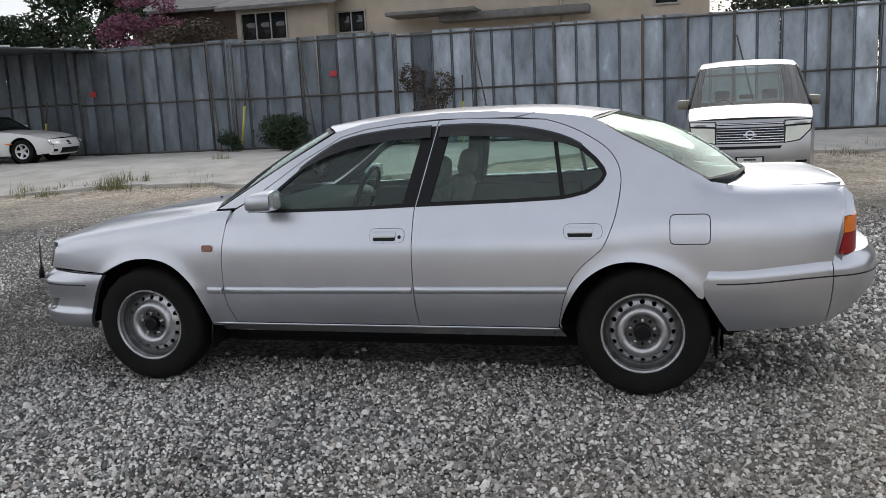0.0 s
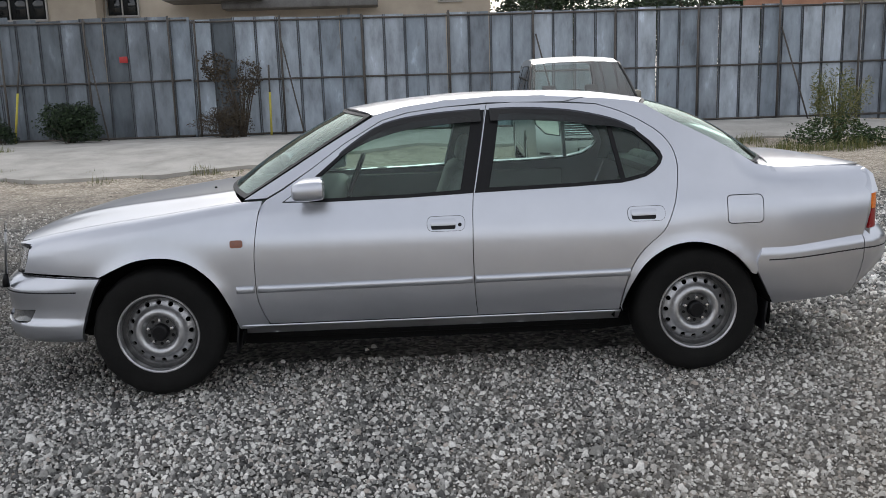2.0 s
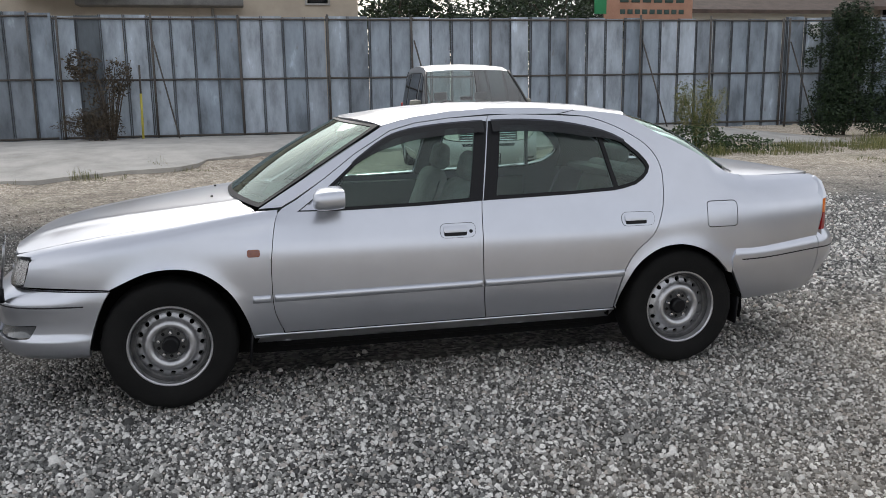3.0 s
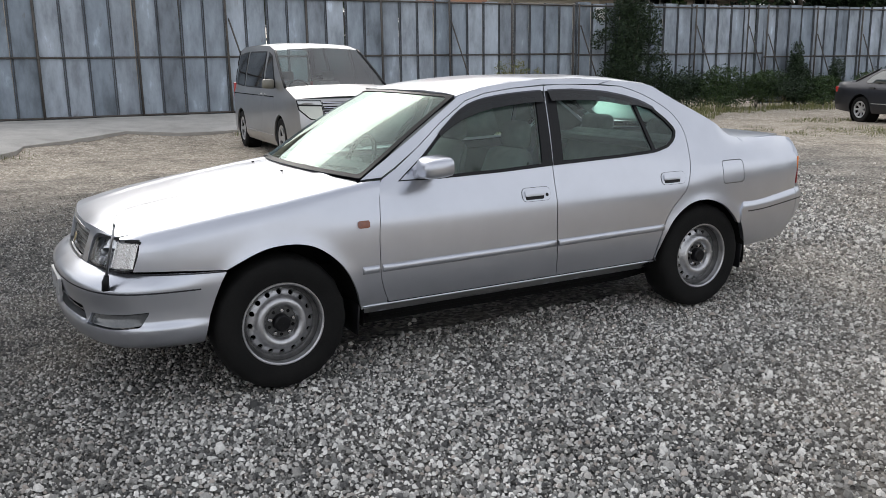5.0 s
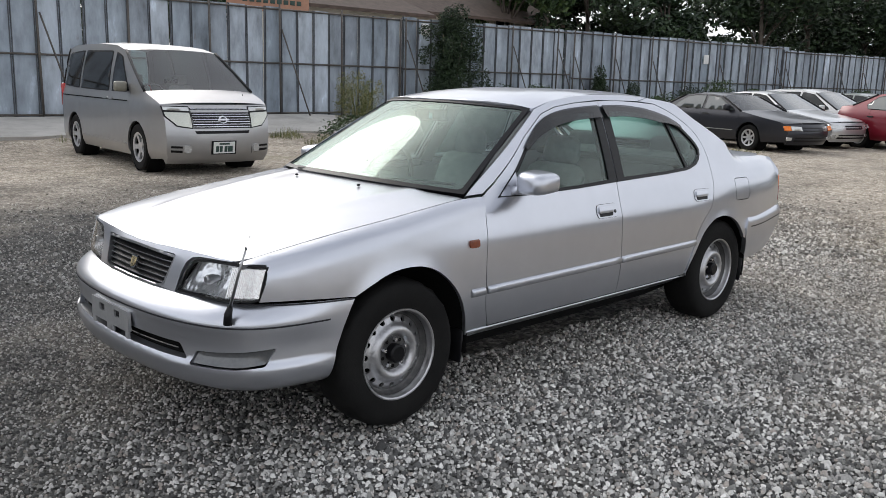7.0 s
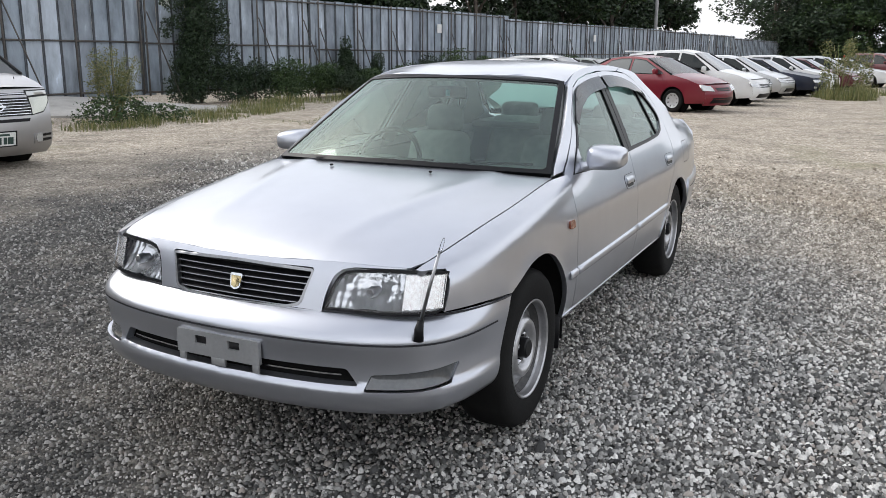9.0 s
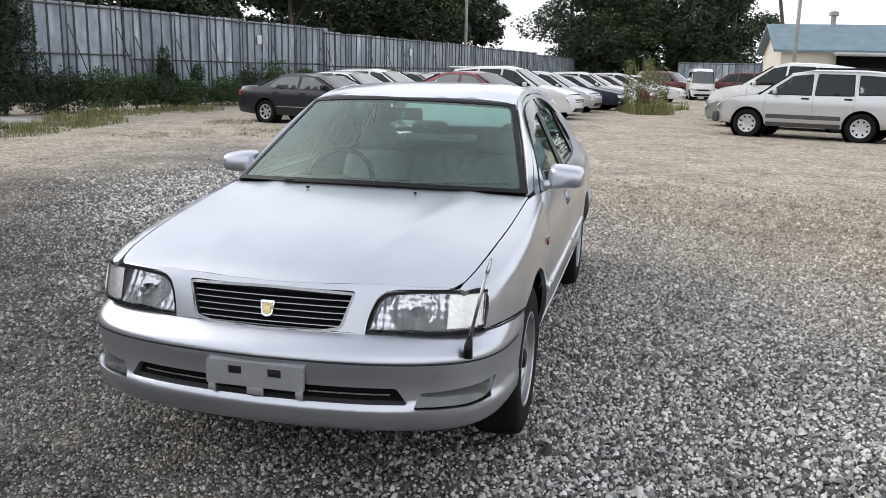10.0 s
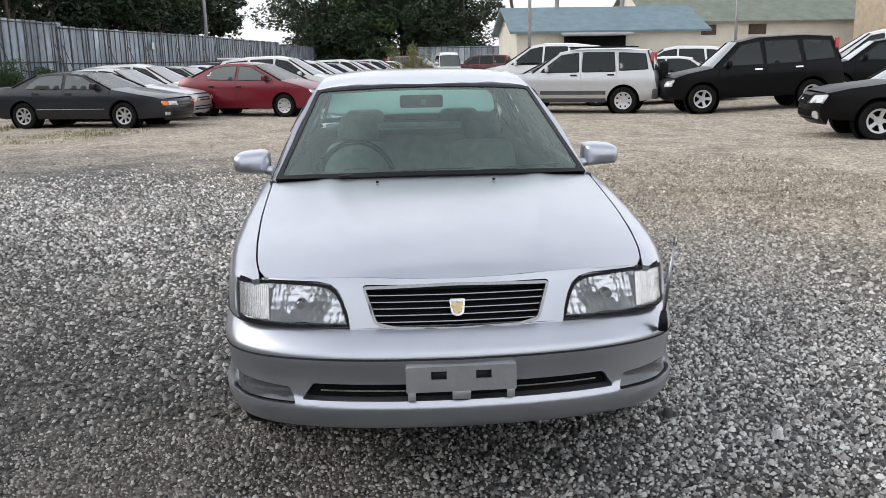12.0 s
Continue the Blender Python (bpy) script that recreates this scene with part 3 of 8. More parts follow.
def saloon():
    car = thing("saloon_car", "silver four-door saloon parked on grey gravel, steel wheels", "car")
    lab = "silver metallic painted panel"
    wf = plan_fn(face_plan, 0.30, 0.62)
    bf = plan_fn(front_plan, 0.0, 0.0, bumper_prof)
    rf = plan_fn(rear_plan, 0.0, 0.0, rear_prof)
    fend = [(-1.955, 0.634), (-1.80, 0.628), (-1.573, 0.612)] + [(x, z + 0.0) for x, z in ARCH_F[1:]] + [(-0.90, 0.322), (-0.79, 0.335)] + GAP_F[::-1][1:-1]
    fend += [(-0.792, 0.955)] + [(x, float(hood_ze(x)) + 0.035) for x in (-0.95, -1.15, -1.35, -1.55, -1.75, -1.86, -1.95, -1.985)] + [(-1.985, 0.785), (-1.955, 0.778), (-1.912, 0.770), (-1.930, 0.70)]
    for mir in (False, True):
        s = 1 if mir else -1
        o = (0, -1, 0)
        me = arch_flare(patch("fender", fend, fender_fn, o, 0.03, (), 0.0015, 0.02, mir), -1.32, 0.32)
        fe = part("fender", me, M_silver, car)
        mk = patch("side_marker", rounded([(-0.947, 0.732), (-0.887, 0.732), (-0.887, 0.768), (-0.947, 0.768)], 0.012), lambda a, b: car_side(a, b, 0.008), o, 0.012, (), 0, 0.01, mir)
        part("side_marker", mk, M_marker, fe, "dark amber side repeater lamp")
        # doors with their window openings
        fo = [(-0.786, 0.345)] + GAP_B + RAIL[1:] + [(-0.70, 0.985), (-0.775, 0.945)] + GAP_F[1:-1]
        fd = part("front_door", patch("front_door", fo, car_side, o, 0.035, [WIN_F], 0.002, 0.02, mir), M_silver, car)
        ro = GAP_B[::-1][:1] + [(0.45, 1.366), (0.68, 1.357)] + GAP_R + GAP_B[:-1]
        rd = part("rear_door", patch("rear_door", ro, car_side, o, 0.035, [WIN_R, WIN_Q], 0.002, 0.02, mir), M_silver, car)
        # black window surrounds, with the openings left free
        tops = [p for p in DLO[:8] if p[0] < 0.3]
        bots = [p for p in DLO[-3:]]
        fr = [tuple(p) for p in tops] + [(0.303, 1.334), (0.257, 1.10), (0.224, 0.945)] + bots[1:]
        sr = patch("window_surround", fr, lambda a, b: car_side(a, b, 0.003), o, 0.03, [WIN_F], 0.001, 0.012, mir)
        part("window_surround", sr, M_black, fd, "black window frame")
        rr = [(0.311, 1.334)] + list(DLO[8:22]) + [(0.227, 0.945), (0.262, 1.10)]
        sr = patch("window_surround", rr, lambda a, b: car_side(a, b, 0.003), o, 0.03, [WIN_R, WIN_Q], 0.001, 0.012, mir)
        part("window_surround", sr, M_black, rd, "black window frame")
        for nm, wn_, dr in (("window", WIN_F, fd), ("window", WIN_R, rd), ("quarter_window", WIN_Q, rd)):
            part(nm, patch(nm, wn_, lambda a, b: car_side(a, b, -0.006), o, 0.05, (), -0.004, 0, mir), M_glass, dr, "lightly tinted window glass")
        # smoked rain visors
        xs = np.linspace(-0.42, 0.28, 14)
        vis = [(x, float(top_of(x)) + 0.006) for x in xs] + [(x, float(top_of(x)) - 0.055 * min(1, 0.3 + 0.7 * (i / 4))) for i, x in enumerate(xs)][::-1]
        part("rain_visor", patch("rain_visor", vis, lambda a, b: car_side(a, b, 0.012 + 0.2 * np.clip(top_of(a) - b, 0, 0.08)), o, 0.03, (), 0, 0.003, mir), M_visor, fd, "smoked plastic rain visor")
        xs = np.linspace(0.325, 1.045, 14)
        vis = [(x, float(top_of(x)) + 0.006) for x in xs] + [(x, float(top_of(x)) - 0.055 * min(1, 0.3 + 0.7 * ((13 - i) / 4))) for i, x in enumerate(xs)][::-1]
        part("rain_visor", patch("rain_visor", vis, lambda a, b: car_side(a, b, 0.012 + 0.2 * np.clip(top_of(a) - b, 0, 0.08)), o, 0.03, (), 0, 0.003, mir), M_visor, rd, "smoked plastic rain visor")
        # rubbing strips
        for a, b, pr in ((-0.932, -0.845, fe), (-0.828, 0.203, fd), (0.217, 0.976, rd)):
            z0 = lambda x: 0.526 + 0.013 * (x + 0.93) / 1.9
            strip, prof_ = [], ((-0.019, 0.0), (-0.017, 0.008), (-0.010, 0.0125), (0.0, 0.0135), (0.010, 0.0125), (0.016, 0.008), (0.018, 0.0))
            runs_ = np.r_[a, np.linspace(a + 0.004, b - 0.004, 16), b]
            for i_, q in enumerate(runs_):
                flat = 0.25 if i_ in (0, len(runs_) - 1) else 1.0
                strip += [tuple(car_side(q, z0(q) + dz, pr_ * flat) * np.array([1, -1 if mir else 1, 1])) for dz, pr_ in prof_]
            quads = [(i * 7 + j, i * 7 + j + 1, i * 7 + j + 8, i * 7 + j + 7) for i in range(len(runs_) - 1) for j in range(6)]
            part("side_moulding", mesh_of("side_moulding", strip, quads if mir else [f[::-1] for f in quads]), M_silver, pr)
        # handles: a recess plate, a dark cup and the grip
        for hx, hz, dr in ((0.082, 0.808, fd), (1.054, 0.820, rd)):
            pl = rounded([(hx - 0.09, hz - 0.034), (hx + 0.09, hz - 0.034), (hx + 0.09, hz + 0.034), (hx - 0.09, hz + 0.034)], 0.03)
            h = part("door_handle", patch("door_handle", pl, lambda a, b: car_side(a, b, 0.0035), o, 0.02, (), 0, 0.004, mir), M_silver, dr, "silver flap handle in a dark cup")
            ringo = rounded([(hx - 0.0918, hz - 0.0358), (hx + 0.0918, hz - 0.0358), (hx + 0.0918, hz + 0.0358), (hx - 0.0918, hz + 0.0358)], 0.0318)
            part("handle_gap", patch("handle_gap", ringo, lambda a, b: car_side(a, b, 0.0016), o, 0.02, [pl], 0, 0.001, mir), M_black, h)
            cup = rounded([(hx - 0.072, hz - 0.026), (hx + 0.045, hz - 0.026), (hx + 0.045, hz + 0.002), (hx - 0.072, hz + 0.002)], 0.01)
            part("handle_cup", patch("handle_cup", cup, lambda a, b: car_side(a, b, 0.0045), o, 0.02, (), 0, 0.002, mir), M_black, h)
            grip = rounded([(hx - 0.075, hz - 0.008), (hx + 0.048, hz - 0.008), (hx + 0.048, hz + 0.024), (hx - 0.075, hz + 0.024)], 0.012)
            part("grip", patch("grip", grip, lambda a, b, z0=hz: car_side(a, b, 0.013 - 14 * (b - z0 - 0.008) ** 2), o, 0.012, (), 0, 0.01, mir), M_silver, h)
            if hx < 0.5:
                lk = [(hx + 0.066 + 0.009 * math.cos(t), hz - 0.006 + 0.009 * math.sin(t)) for t in np.linspace(0, 6.283, 11)[:-1]]
                part("key_lock", patch("key_lock", lk, lambda a, b: car_side(a, b, 0.006), o, 0.01, (), 0, 0.003, mir), M_black, h)
        # quarter panel
        fuel = rounded([(1.452, 0.757), (1.630, 0.757), (1.630, 0.892), (1.452, 0.892)], 0.025)
        qp = [(0.945, 0.335)] + [p for p in ARCH_R[1:] if p[0] < 1.585] + [(1.600, 0.500), (1.625, 0.580), (2.10, 0.600), (2.155, 0.63), (2.172, 0.705), (2.190, 0.80), (2.204, 0.862), (2.262, 0.872), (2.258, 0.955), (2.225, 0.990), (2.12, 1.000), (1.90, 1.003), (1.74, 1.010), (1.64, 1.030),
              (1.596, 1.060), (1.417, 1.165), (1.233, 1.262), (1.10, 1.342), (1.05, 1.356), (0.93, 1.371), (0.808, 1.380), (0.702, 1.3600)] + GAP_R[:-1]
        qm = arch_flare(patch("quarter_panel", qp, car_side, o, 0.03, [fuel], 0.002, 0.02, mir), 1.30, 0.305)
        q = part("quarter_panel", qm, M_silver, car)
        part("fuel_flap", patch("fuel_flap", fuel, car_side, o, 0.03, (), 0.002, 0.015, mir), M_silver, q)
        # sill under the doors
        sl = [(-0.925, 0.268), (0.955, 0.264), (0.935, 0.338), (-0.90, 0.338)]
        part("sill", patch("sill", sl, lambda a, b: car_side(a, 0 * b + 0.338, 0.002 - 1.7 * (0.338 - b)) * np.array([1, 1, 0]) + np.stack([0 * a, 0 * a, b], -1), o, 0.03, (), 0, 0.0, mir), M_silver, car)
        lip = [tuple(car_side(np.array(q), np.array(0.338), 0.001) * np.array([1, -1 if mir else 1, 1])) for q in np.linspace(-0.925, 0.935, 24)]
        part("sill_lip", tube_mesh("sill_lip", lip, 0.0055, 8), M_silver, car, "bright lip along the sill")
        part("sill_shadow_gap", patch("sill_seal", [(-0.90, 0.332), (0.94, 0.332), (0.94, 0.352), (-0.90, 0.352)], lambda a, b: car_side(a, b, -0.012), o, 0.04, (), 0, 0, mir), M_under, car)
        # screen pillar and roof rail
        ap = [(-0.885, 0.945), (-0.775, 0.950), (-0.70, 0.990)] + RAIL[::-1][:-1] + [(0.316, 1.366), (0.68, 1.361), (0.700, 1.3605), (0.81, 1.381), (0.60, 1.395), (0.32, 1.397), (0.10, 1.386), (-0.10, 1.361), (-0.245, 1.322), (-0.50, 1.175), (-0.70, 1.055)]
        part("roof_rail", patch("roof_rail", ap, car_side, o, 0.03, (), 0.0015, 0.02, mir), M_silver, car)
        part("pillar_trim", patch("pillar_trim", ap, lambda a, b: car_side(a, b, -0.03), o, 0.04, (), 0, 0, mir), M_dash, car)
        # lamps at the tail
        tf = plan_fn([(2.312, 0), (2.305, -0.45), (2.285, -0.62), (2.245, -0.722), (2.19, -0.764), (2.105, -0.788)], -0.02, 0.8)
        s0, s1 = tf.at_y(0.45), tf.at_y(0.770)
        tl = patch("tail_lamp", [(s0, 0.694), (s1 - 0.018, 0.694), (s1 - 0.041, 0.790), (s0, 0.790)], tf, (0.5, -1, 0), 0.03, (), 0.002, 0.02, mir)
        t = part("tail_lamp", tl, M_red, car, "red tail lamp with an amber top")
        part("turn_lens", patch("turn_lens", [(s0, 0.790), (s1 - 0.041, 0.790), (s1 - 0.064, 0.866), (s0, 0.866)], tf, (0.5, -1, 0), 0.03, (), 0.002, 0.02, mir), M_orange, t, "amber turn lens")
        # door mirror
        sh = [(-0.685, 0.935), (-0.56, 0.935), (-0.545, 1.035)]
        base = part("mirror_foot", patch("mirror_foot", sh, lambda a, b: car_side(a, b, 0.006), o, 0.02, (), 0, 0.01, mir), M_silver, fd)
        bm = bmesh.new()
        bmesh.ops.create_uvsphere(bm, u_segments=24, v_segments=14, radius=1.0)
        for v in bm.verts:
            c = v.co.copy()
            sup = lambda q, e: math.copysign(abs(q) ** e, q)
            x, y, z = sup(c.x, 0.62), sup(c.y, 0.5), sup(c.z, 0.5)
            x = min(x, 0.62)
            v.co = Vector((-0.545 + 0.085 * x * (1 - 0.12 * y), -0.862 - 0.088 * -y * 1.0, 0.998 + 0.052 * z * (1 + 0.12 * y) + 0.006 * x))
        bmesh.ops.translate(bm, vec=(0, 0, 0), verts=bm.verts)
        if mir:
            bmesh.ops.scale(bm, vec=(1, -1, 1), verts=bm.verts)
            bmesh.ops.reverse_faces(bm, faces=bm.faces)
        part("door_mirror", from_bm("door_mirror", bm, True, 50), M_silver, fd, "silver door mirror housing")
        part("mirror_arm", tube_mesh("mirror_arm", [(-0.60, s * 0.755, 0.955), (-0.565, s * 0.81, 0.962)], 0.022, 10), M_silver, fd)
        part("mirror_glass", box_mesh("mirror_glass", (0.004, 0.135, 0.082), (-0.490, s * 0.862, 1.0), 0.0015), M_mirror, fd)
        # head lamp: housing, reflector bowls, lens
        top = [(wf.at_y(y), z) for y, z in ((0.357, 0.626), (0.364, 0.660), (0.376, 0.700), (0.392, 0.730), (0.415, 0.748), (0.45, 0.757), (0.54, 0.763), (0.62, 0.765), (0.69, 0.763))]
        so = wf.at_x(-1.957)
        lo = [(so, 0.760), (so, 0.70), (so, 0.642), (so - 0.03, 0.634), (wf.at_y(0.55), 0.627)]
        hl = top + lo
        seal = patch("head_lamp", hl, lambda a, b: wf(a, b) + np.array([0.004, 0, 0]), (-1, -0.4, 0), 0.03, [inset_loop(resample(hl, 0.02), 0.006).tolist()], -0.002, 0.012, mir, 0.02)
        hd = part("head_lamp", seal, M_black, car, "clear head lamp with black surround")
        inner = inset_loop(resample(hl, 0.02), 0.005)
        part("lens", patch("lens", inner.tolist(), wf, (-1, -0.4, 0), 0.03, (), 0, 0.012, mir, 0.02), M_lens, hd, "clear fluted lens")

        sc, sz = wf.at_y(0.515), 0.690
        sq_, tw = wf.at_y(0.585), wf.at_y(0.622)

        def bowl(a, b):
            """A deep round bowl, a shallower one beside it, stepped flutes towards the corner."""
            p = wf(a, b)
            r1, r2 = np.hypot((a - sc) / 0.085, (b - sz) / 0.070), np.hypot((a - sq_) / 0.055, (b - sz) / 0.062)
            dep = 0.010 + 0.34 * (b - 0.63) + 0.034 * np.clip(1 - r1**2, 0, 1) + 0.016 * np.clip(1 - r2**2, 0, 1) * (r1 > 0.8)
            flute = 0.0045 * np.abs(np.sin(a * 120)) * smooth01(0.5, 0.8, r1) + 0.004 * np.abs(np.sin(b * 110 + a * 60)) * (1 - smooth01(0.2, 0.5, r1))
            flute = flute + 0.0035 * np.abs(np.sin(a * 150 + b * 40)) * np.abs(np.sin(b * 130))
            return p + np.stack([dep + flute, 0.3 * dep, 0 * dep], -1)
        refl = patch("reflector", inner.tolist(), bowl, (-1, -0.4, 0), 0.0075, (), 0, 0, mir, 0.012)
        part("reflector", refl, M_mirror, hd, "bright fluted reflector bowls")
        bulb = lathe("bulb_shield", [(0.001, -0.028), (0.013, -0.027), (0.018, -0.018), (0.019, 0.0), (0.012, 0.03)], 18, "x")
        part("bulb_shield", bulb, M_dimchrome, hd).matrix_basis = pose(-2.018, s * 0.512, 0.690)
        tb = wf.at_x(-1.962)
        tr_ = patch("turn_reflector", [(tw, 0.640), (tb, 0.646), (tb, 0.752), (tw, 0.752)], lambda a, b: wf(a, b) + np.stack([0.008 + 0.0025 * np.abs(np.sin(a * 420)), 0.003 + 0 * a, 0 * a], -1), (-1, -0.4, 0), 0.003, (), 0, 0, mir, 0.01)
        part("turn_reflector", tr_, plain("clear_turn_lens", (0.97, 0.90, 0.87), 0.22, 0.75), hd, "ribbed clear turn lamp")
    # bonnet in one sheet with its nose
    hx = np.linspace(-1.0, -1.93, 22)
    ho = [(float(x), -float(hood_ye(x)) + 0.003) for x in hx]
    nose = [(-1.985, -0.630), (-2.012, -0.55), (-2.030, -0.45), (-2.046, -0.33), (-2.060, -0.16), (-2.064, 0)]
    rear = [(-0.905, -0.70), (-0.955, -0.55), (-0.995, -0.35), (-1.015, -0.15), (-1.02, 0)]
    left = [(-0.90, -float(hood_ye(-0.90)) + 0.003)] + ho[1:] + nose
    outl = left + [(x, -y) for x, y in left[::-1][1:]] + [(x, -y) for x, y in rear] + [(x, y) for x, y in rear[::-1][1:]]
    bon = part("bonnet", patch("bonnet", outl, hood_fn, (0, 0, 1), 0.035, (), 0.0005, 0.006), M_silver, car)
    gr = [(wf.at_y(0.272), 0.630), (wf.at_y(0.312), 0.752), (0.0, 0.760), (-wf.at_y(0.312), 0.752), (-wf.at_y(0.272), 0.630), (-0.2, 0.615), (0.0, 0.610), (0.2, 0.615)]
    gr = rounded(gr, 0.02)
    nx_, nz_ = pchip([0, 0.16, 0.33, 0.45, 0.55, 0.63], [-2.064, -2.060, -2.046, -2.030, -2.012, -1.985]), None
    vv = np.linspace(0, 1, 60)
    zz = (1 - vv) ** 2 * 0.585 + 2 * vv * (1 - vv) * 0.757 + vv**2 * 0.7735

    def nose_fn(y, z):
        y, z = np.asarray(y, float), np.asarray(z, float)
        v = np.interp(z, zz, vv)[..., None]
        xt = nx_(np.abs(y))
        topp = hood_fn(xt, y)
        sl = np.array([wf.at_y(abs(float(q))) for q in np.ravel(y)])
        bot_ = wf(sl, 0 * y + 0.585)
        bot_[..., 1] = y
        ctl = topp + np.stack([-0.016 + 0 * y, 0 * y, -0.0165 + 0 * y], -1)
        return (1 - v) ** 2 * bot_ + 2 * v * (1 - v) * ctl + v**2 * topp
    ns = [(y, z) for y, z in ((0.351, 0.610), (0.358, 0.660), (0.370, 0.702), (0.386, 0.734), (0.411, 0.753), (0.45, 0.762), (0.54, 0.767), (0.62, 0.769))]
    ns = ns + [(0.62, 0.7735), (0.45, 0.7735), (0.30, 0.7735), (0, 0.7735)]
    nso = ns + [(-a, b) for a, b in ns[::-1][1:]] + [(-0.30, 0.590), (0, 0.588), (0.30, 0.590)]
    gry = [(math.copysign(float(wf(abs(a), 0.68)[1]) * -1, a), b) for a, b in gr]
    part("bonnet_nose", patch("bonnet_nose", nso, nose_fn, (-1, 0, 0), 0.016, [gry], 0, 0.03, False, 0.02), M_silver, bon)
    # grille
    g = part("grille", patch("grille", gr, lambda a, b: wf(a, b) + np.array([0.045, 0, 0]), (-1, 0, 0), 0.05, (), -0.004, 0), M_black, car, "black grille with thin chrome bars")
    sur = [tuple(p) for p in inset_loop(resample(gr, 0.03), 0.010)]
    part("grille_surround", patch("grille_surround", gr, lambda a, b: wf(a, b) + np.array([-0.005, 0, 0]), (-1, 0, 0), 0.02, [sur], 0, 0.02, False, 0.03), M_dimchrome, g, "chrome grille surround")
    for k, z in enumerate((0.641, 0.662, 0.683, 0.704, 0.725)):
        y = 0.266 + (z - 0.630) * 0.31
        bar = [(-wf.at_y(y), z - 0.006), (wf.at_y(y), z - 0.006), (wf.at_y(y), z + 0.006), (-wf.at_y(y), z + 0.006)]
        b = part("grille_bar", patch("grille_bar", bar, lambda a, b2, z0=z: wf(a, b2) + np.stack([0.012 + (b2 - z0 + 0.006) * 1.4, 0 * a, 0 * a], -1), (-1, 0, 0), 0.02, (), 0, 0.02, False, 0.05), M_black, g)
        edge = [(-wf.at_y(y), z - 0.0070), (wf.at_y(y), z - 0.0070), (wf.at_y(y), z - 0.0040), (-wf.at_y(y), z - 0.0040)]
        part("chrome_edge", patch("chrome_edge", edge, lambda a, b2: wf(a, b2) + np.array([0.009, 0, 0]), (-1, 0, 0), 0.02, (), 0, 0.002, False, 0.05), M_dimchrome, b)
    em = [(-0.027, 0.708), (0.027, 0.708), (0.020, 0.660), (0.0, 0.652), (-0.020, 0.660)]
    part("emblem", patch("emblem", rounded(em, 0.008), lambda a, b: wf(a, b) + np.array([-0.004, 0, 0]), (-1, 0, 0), 0.02, (), 0, 0.01), M_chrome, g, "small chrome shield emblem")
    part("emblem_inlay", patch("emblem_inlay", [(a * 0.72, 0.682 + (b - 0.682) * 0.72) for a, b in em], lambda a, b: wf(a, b) + np.array([-0.007, 0, 0]), (-1, 0, 0), 0.02, (), 0, 0.004), M_gold, g)
    # front bumper
    L = bf.at_x(-1.665)
    top_s = bf.at_x(-1.575)
    arc = [(top_s, 0.604), (bf.at_x(-1.60), 0.565), (bf.at_x(-1.63), 0.50), (bf.at_x(-1.66), 0.42), (bf.at_x(-1.683), 0.33), (bf.at_x(-1.69), 0.283)]
    ss = np.linspace(0, top_s - 0.03, 16)
    half = [(float(q), float(bump_top(q))) for q in ss] + arc + [(bf.at_x(-1.95), 0.287), (0.6, 0.292), (0, 0.296)]
    bo = half + [(-a, b) for a, b in half[::-1][1:-1]]
    slot = rounded([(-0.525, 0.399), (-0.485, 0.456), (0.485, 0.456), (0.525, 0.399)], 0.012)
    fog = rounded([(bf.at_y(0.535), 0.384), (bf.at_y(0.558), 0.438), (bf.at_x(-2.02), 0.449), (bf.at_x(-1.905), 0.458), (bf.at_x(-1.945), 0.394), (bf.at_y(0.70), 0.384)], 0.012)
    fog_m = [(-a, b) for a, b in fog[::-1]]
    bu = part("front_bumper", patch("front_bumper", bo, bf, (-1, 0, 0), 0.013, [slot, fog, fog_m], 0.0, 0.03, False, 0.016), M_silver, car)
    M_groove = plain("groove_dark", (0.035, 0.035, 0.04), 0.6, spec=0.2)
    seam = [tuple(bf(np.array(q), bump_top(q) - 0.003) + np.array([-0.004, 0.002 * np.sign(bf(np.array(q), 0.6)[1]), 0])) for q in np.linspace(-top_s, top_s, 70)]
    part("bumper_seam", tube_mesh("bumper_seam", seam, 0.0034, 6), M_groove, bu)
    ge = bf.at_x(-1.69)
    ls = np.linspace(-ge, ge, 60)
    line = [(q, 0.5385) for q in ls] + [(q, 0.5455) for q in ls[::-1]]
    out_f = lambda d: (lambda a, b: bf(a, b) + d * np.stack([-np.cos(np.abs(a)), np.sin(np.clip(np.abs(a), 0, 1.4)) * np.sign(bf(a, b)[..., 1]), 0 * a], -1))
    part("bumper_groove", patch("bumper_groove", line, out_f(0.0015), (-1, 0, 0), 0.03, (), 0, 0.0), M_groove, bu)
    shift = lambda d: (lambda a, b: bf(a, b) + np.stack([d + 0 * a, -np.sign(bf(a, b)[..., 1]) * d * 0.6 * (np.abs(a) > 0.5), 0 * a], -1))
    part("intake_shelf", patch("intake_shelf", [(-0.52, 0.396), (0.52, 0.396), (0.52, 0.432), (-0.52, 0.432)], lambda a, b: np.stack([bf(a, 0 * b + 0.396)[..., 0] + 0.004 + 1.6 * (b - 0.396), bf(a, 0 * b + 0.396)[..., 1], 0.397 + 0.25 * (b - 0.396)], -1), (0, 0, 1), 0.02, (), 0, 0), plain("intake_grey", (0.11, 0.113, 0.12), 0.4, 0.5), bu)
    part("intake_mesh", patch("intake_mesh", [(-0.50, 0.395), (0.50, 0.395), (0.47, 0.462), (-0.47, 0.462)], shift(0.038), (-1, 0, 0), 0.03, (), 0, 0.0), M_under, bu, "black intake opening")
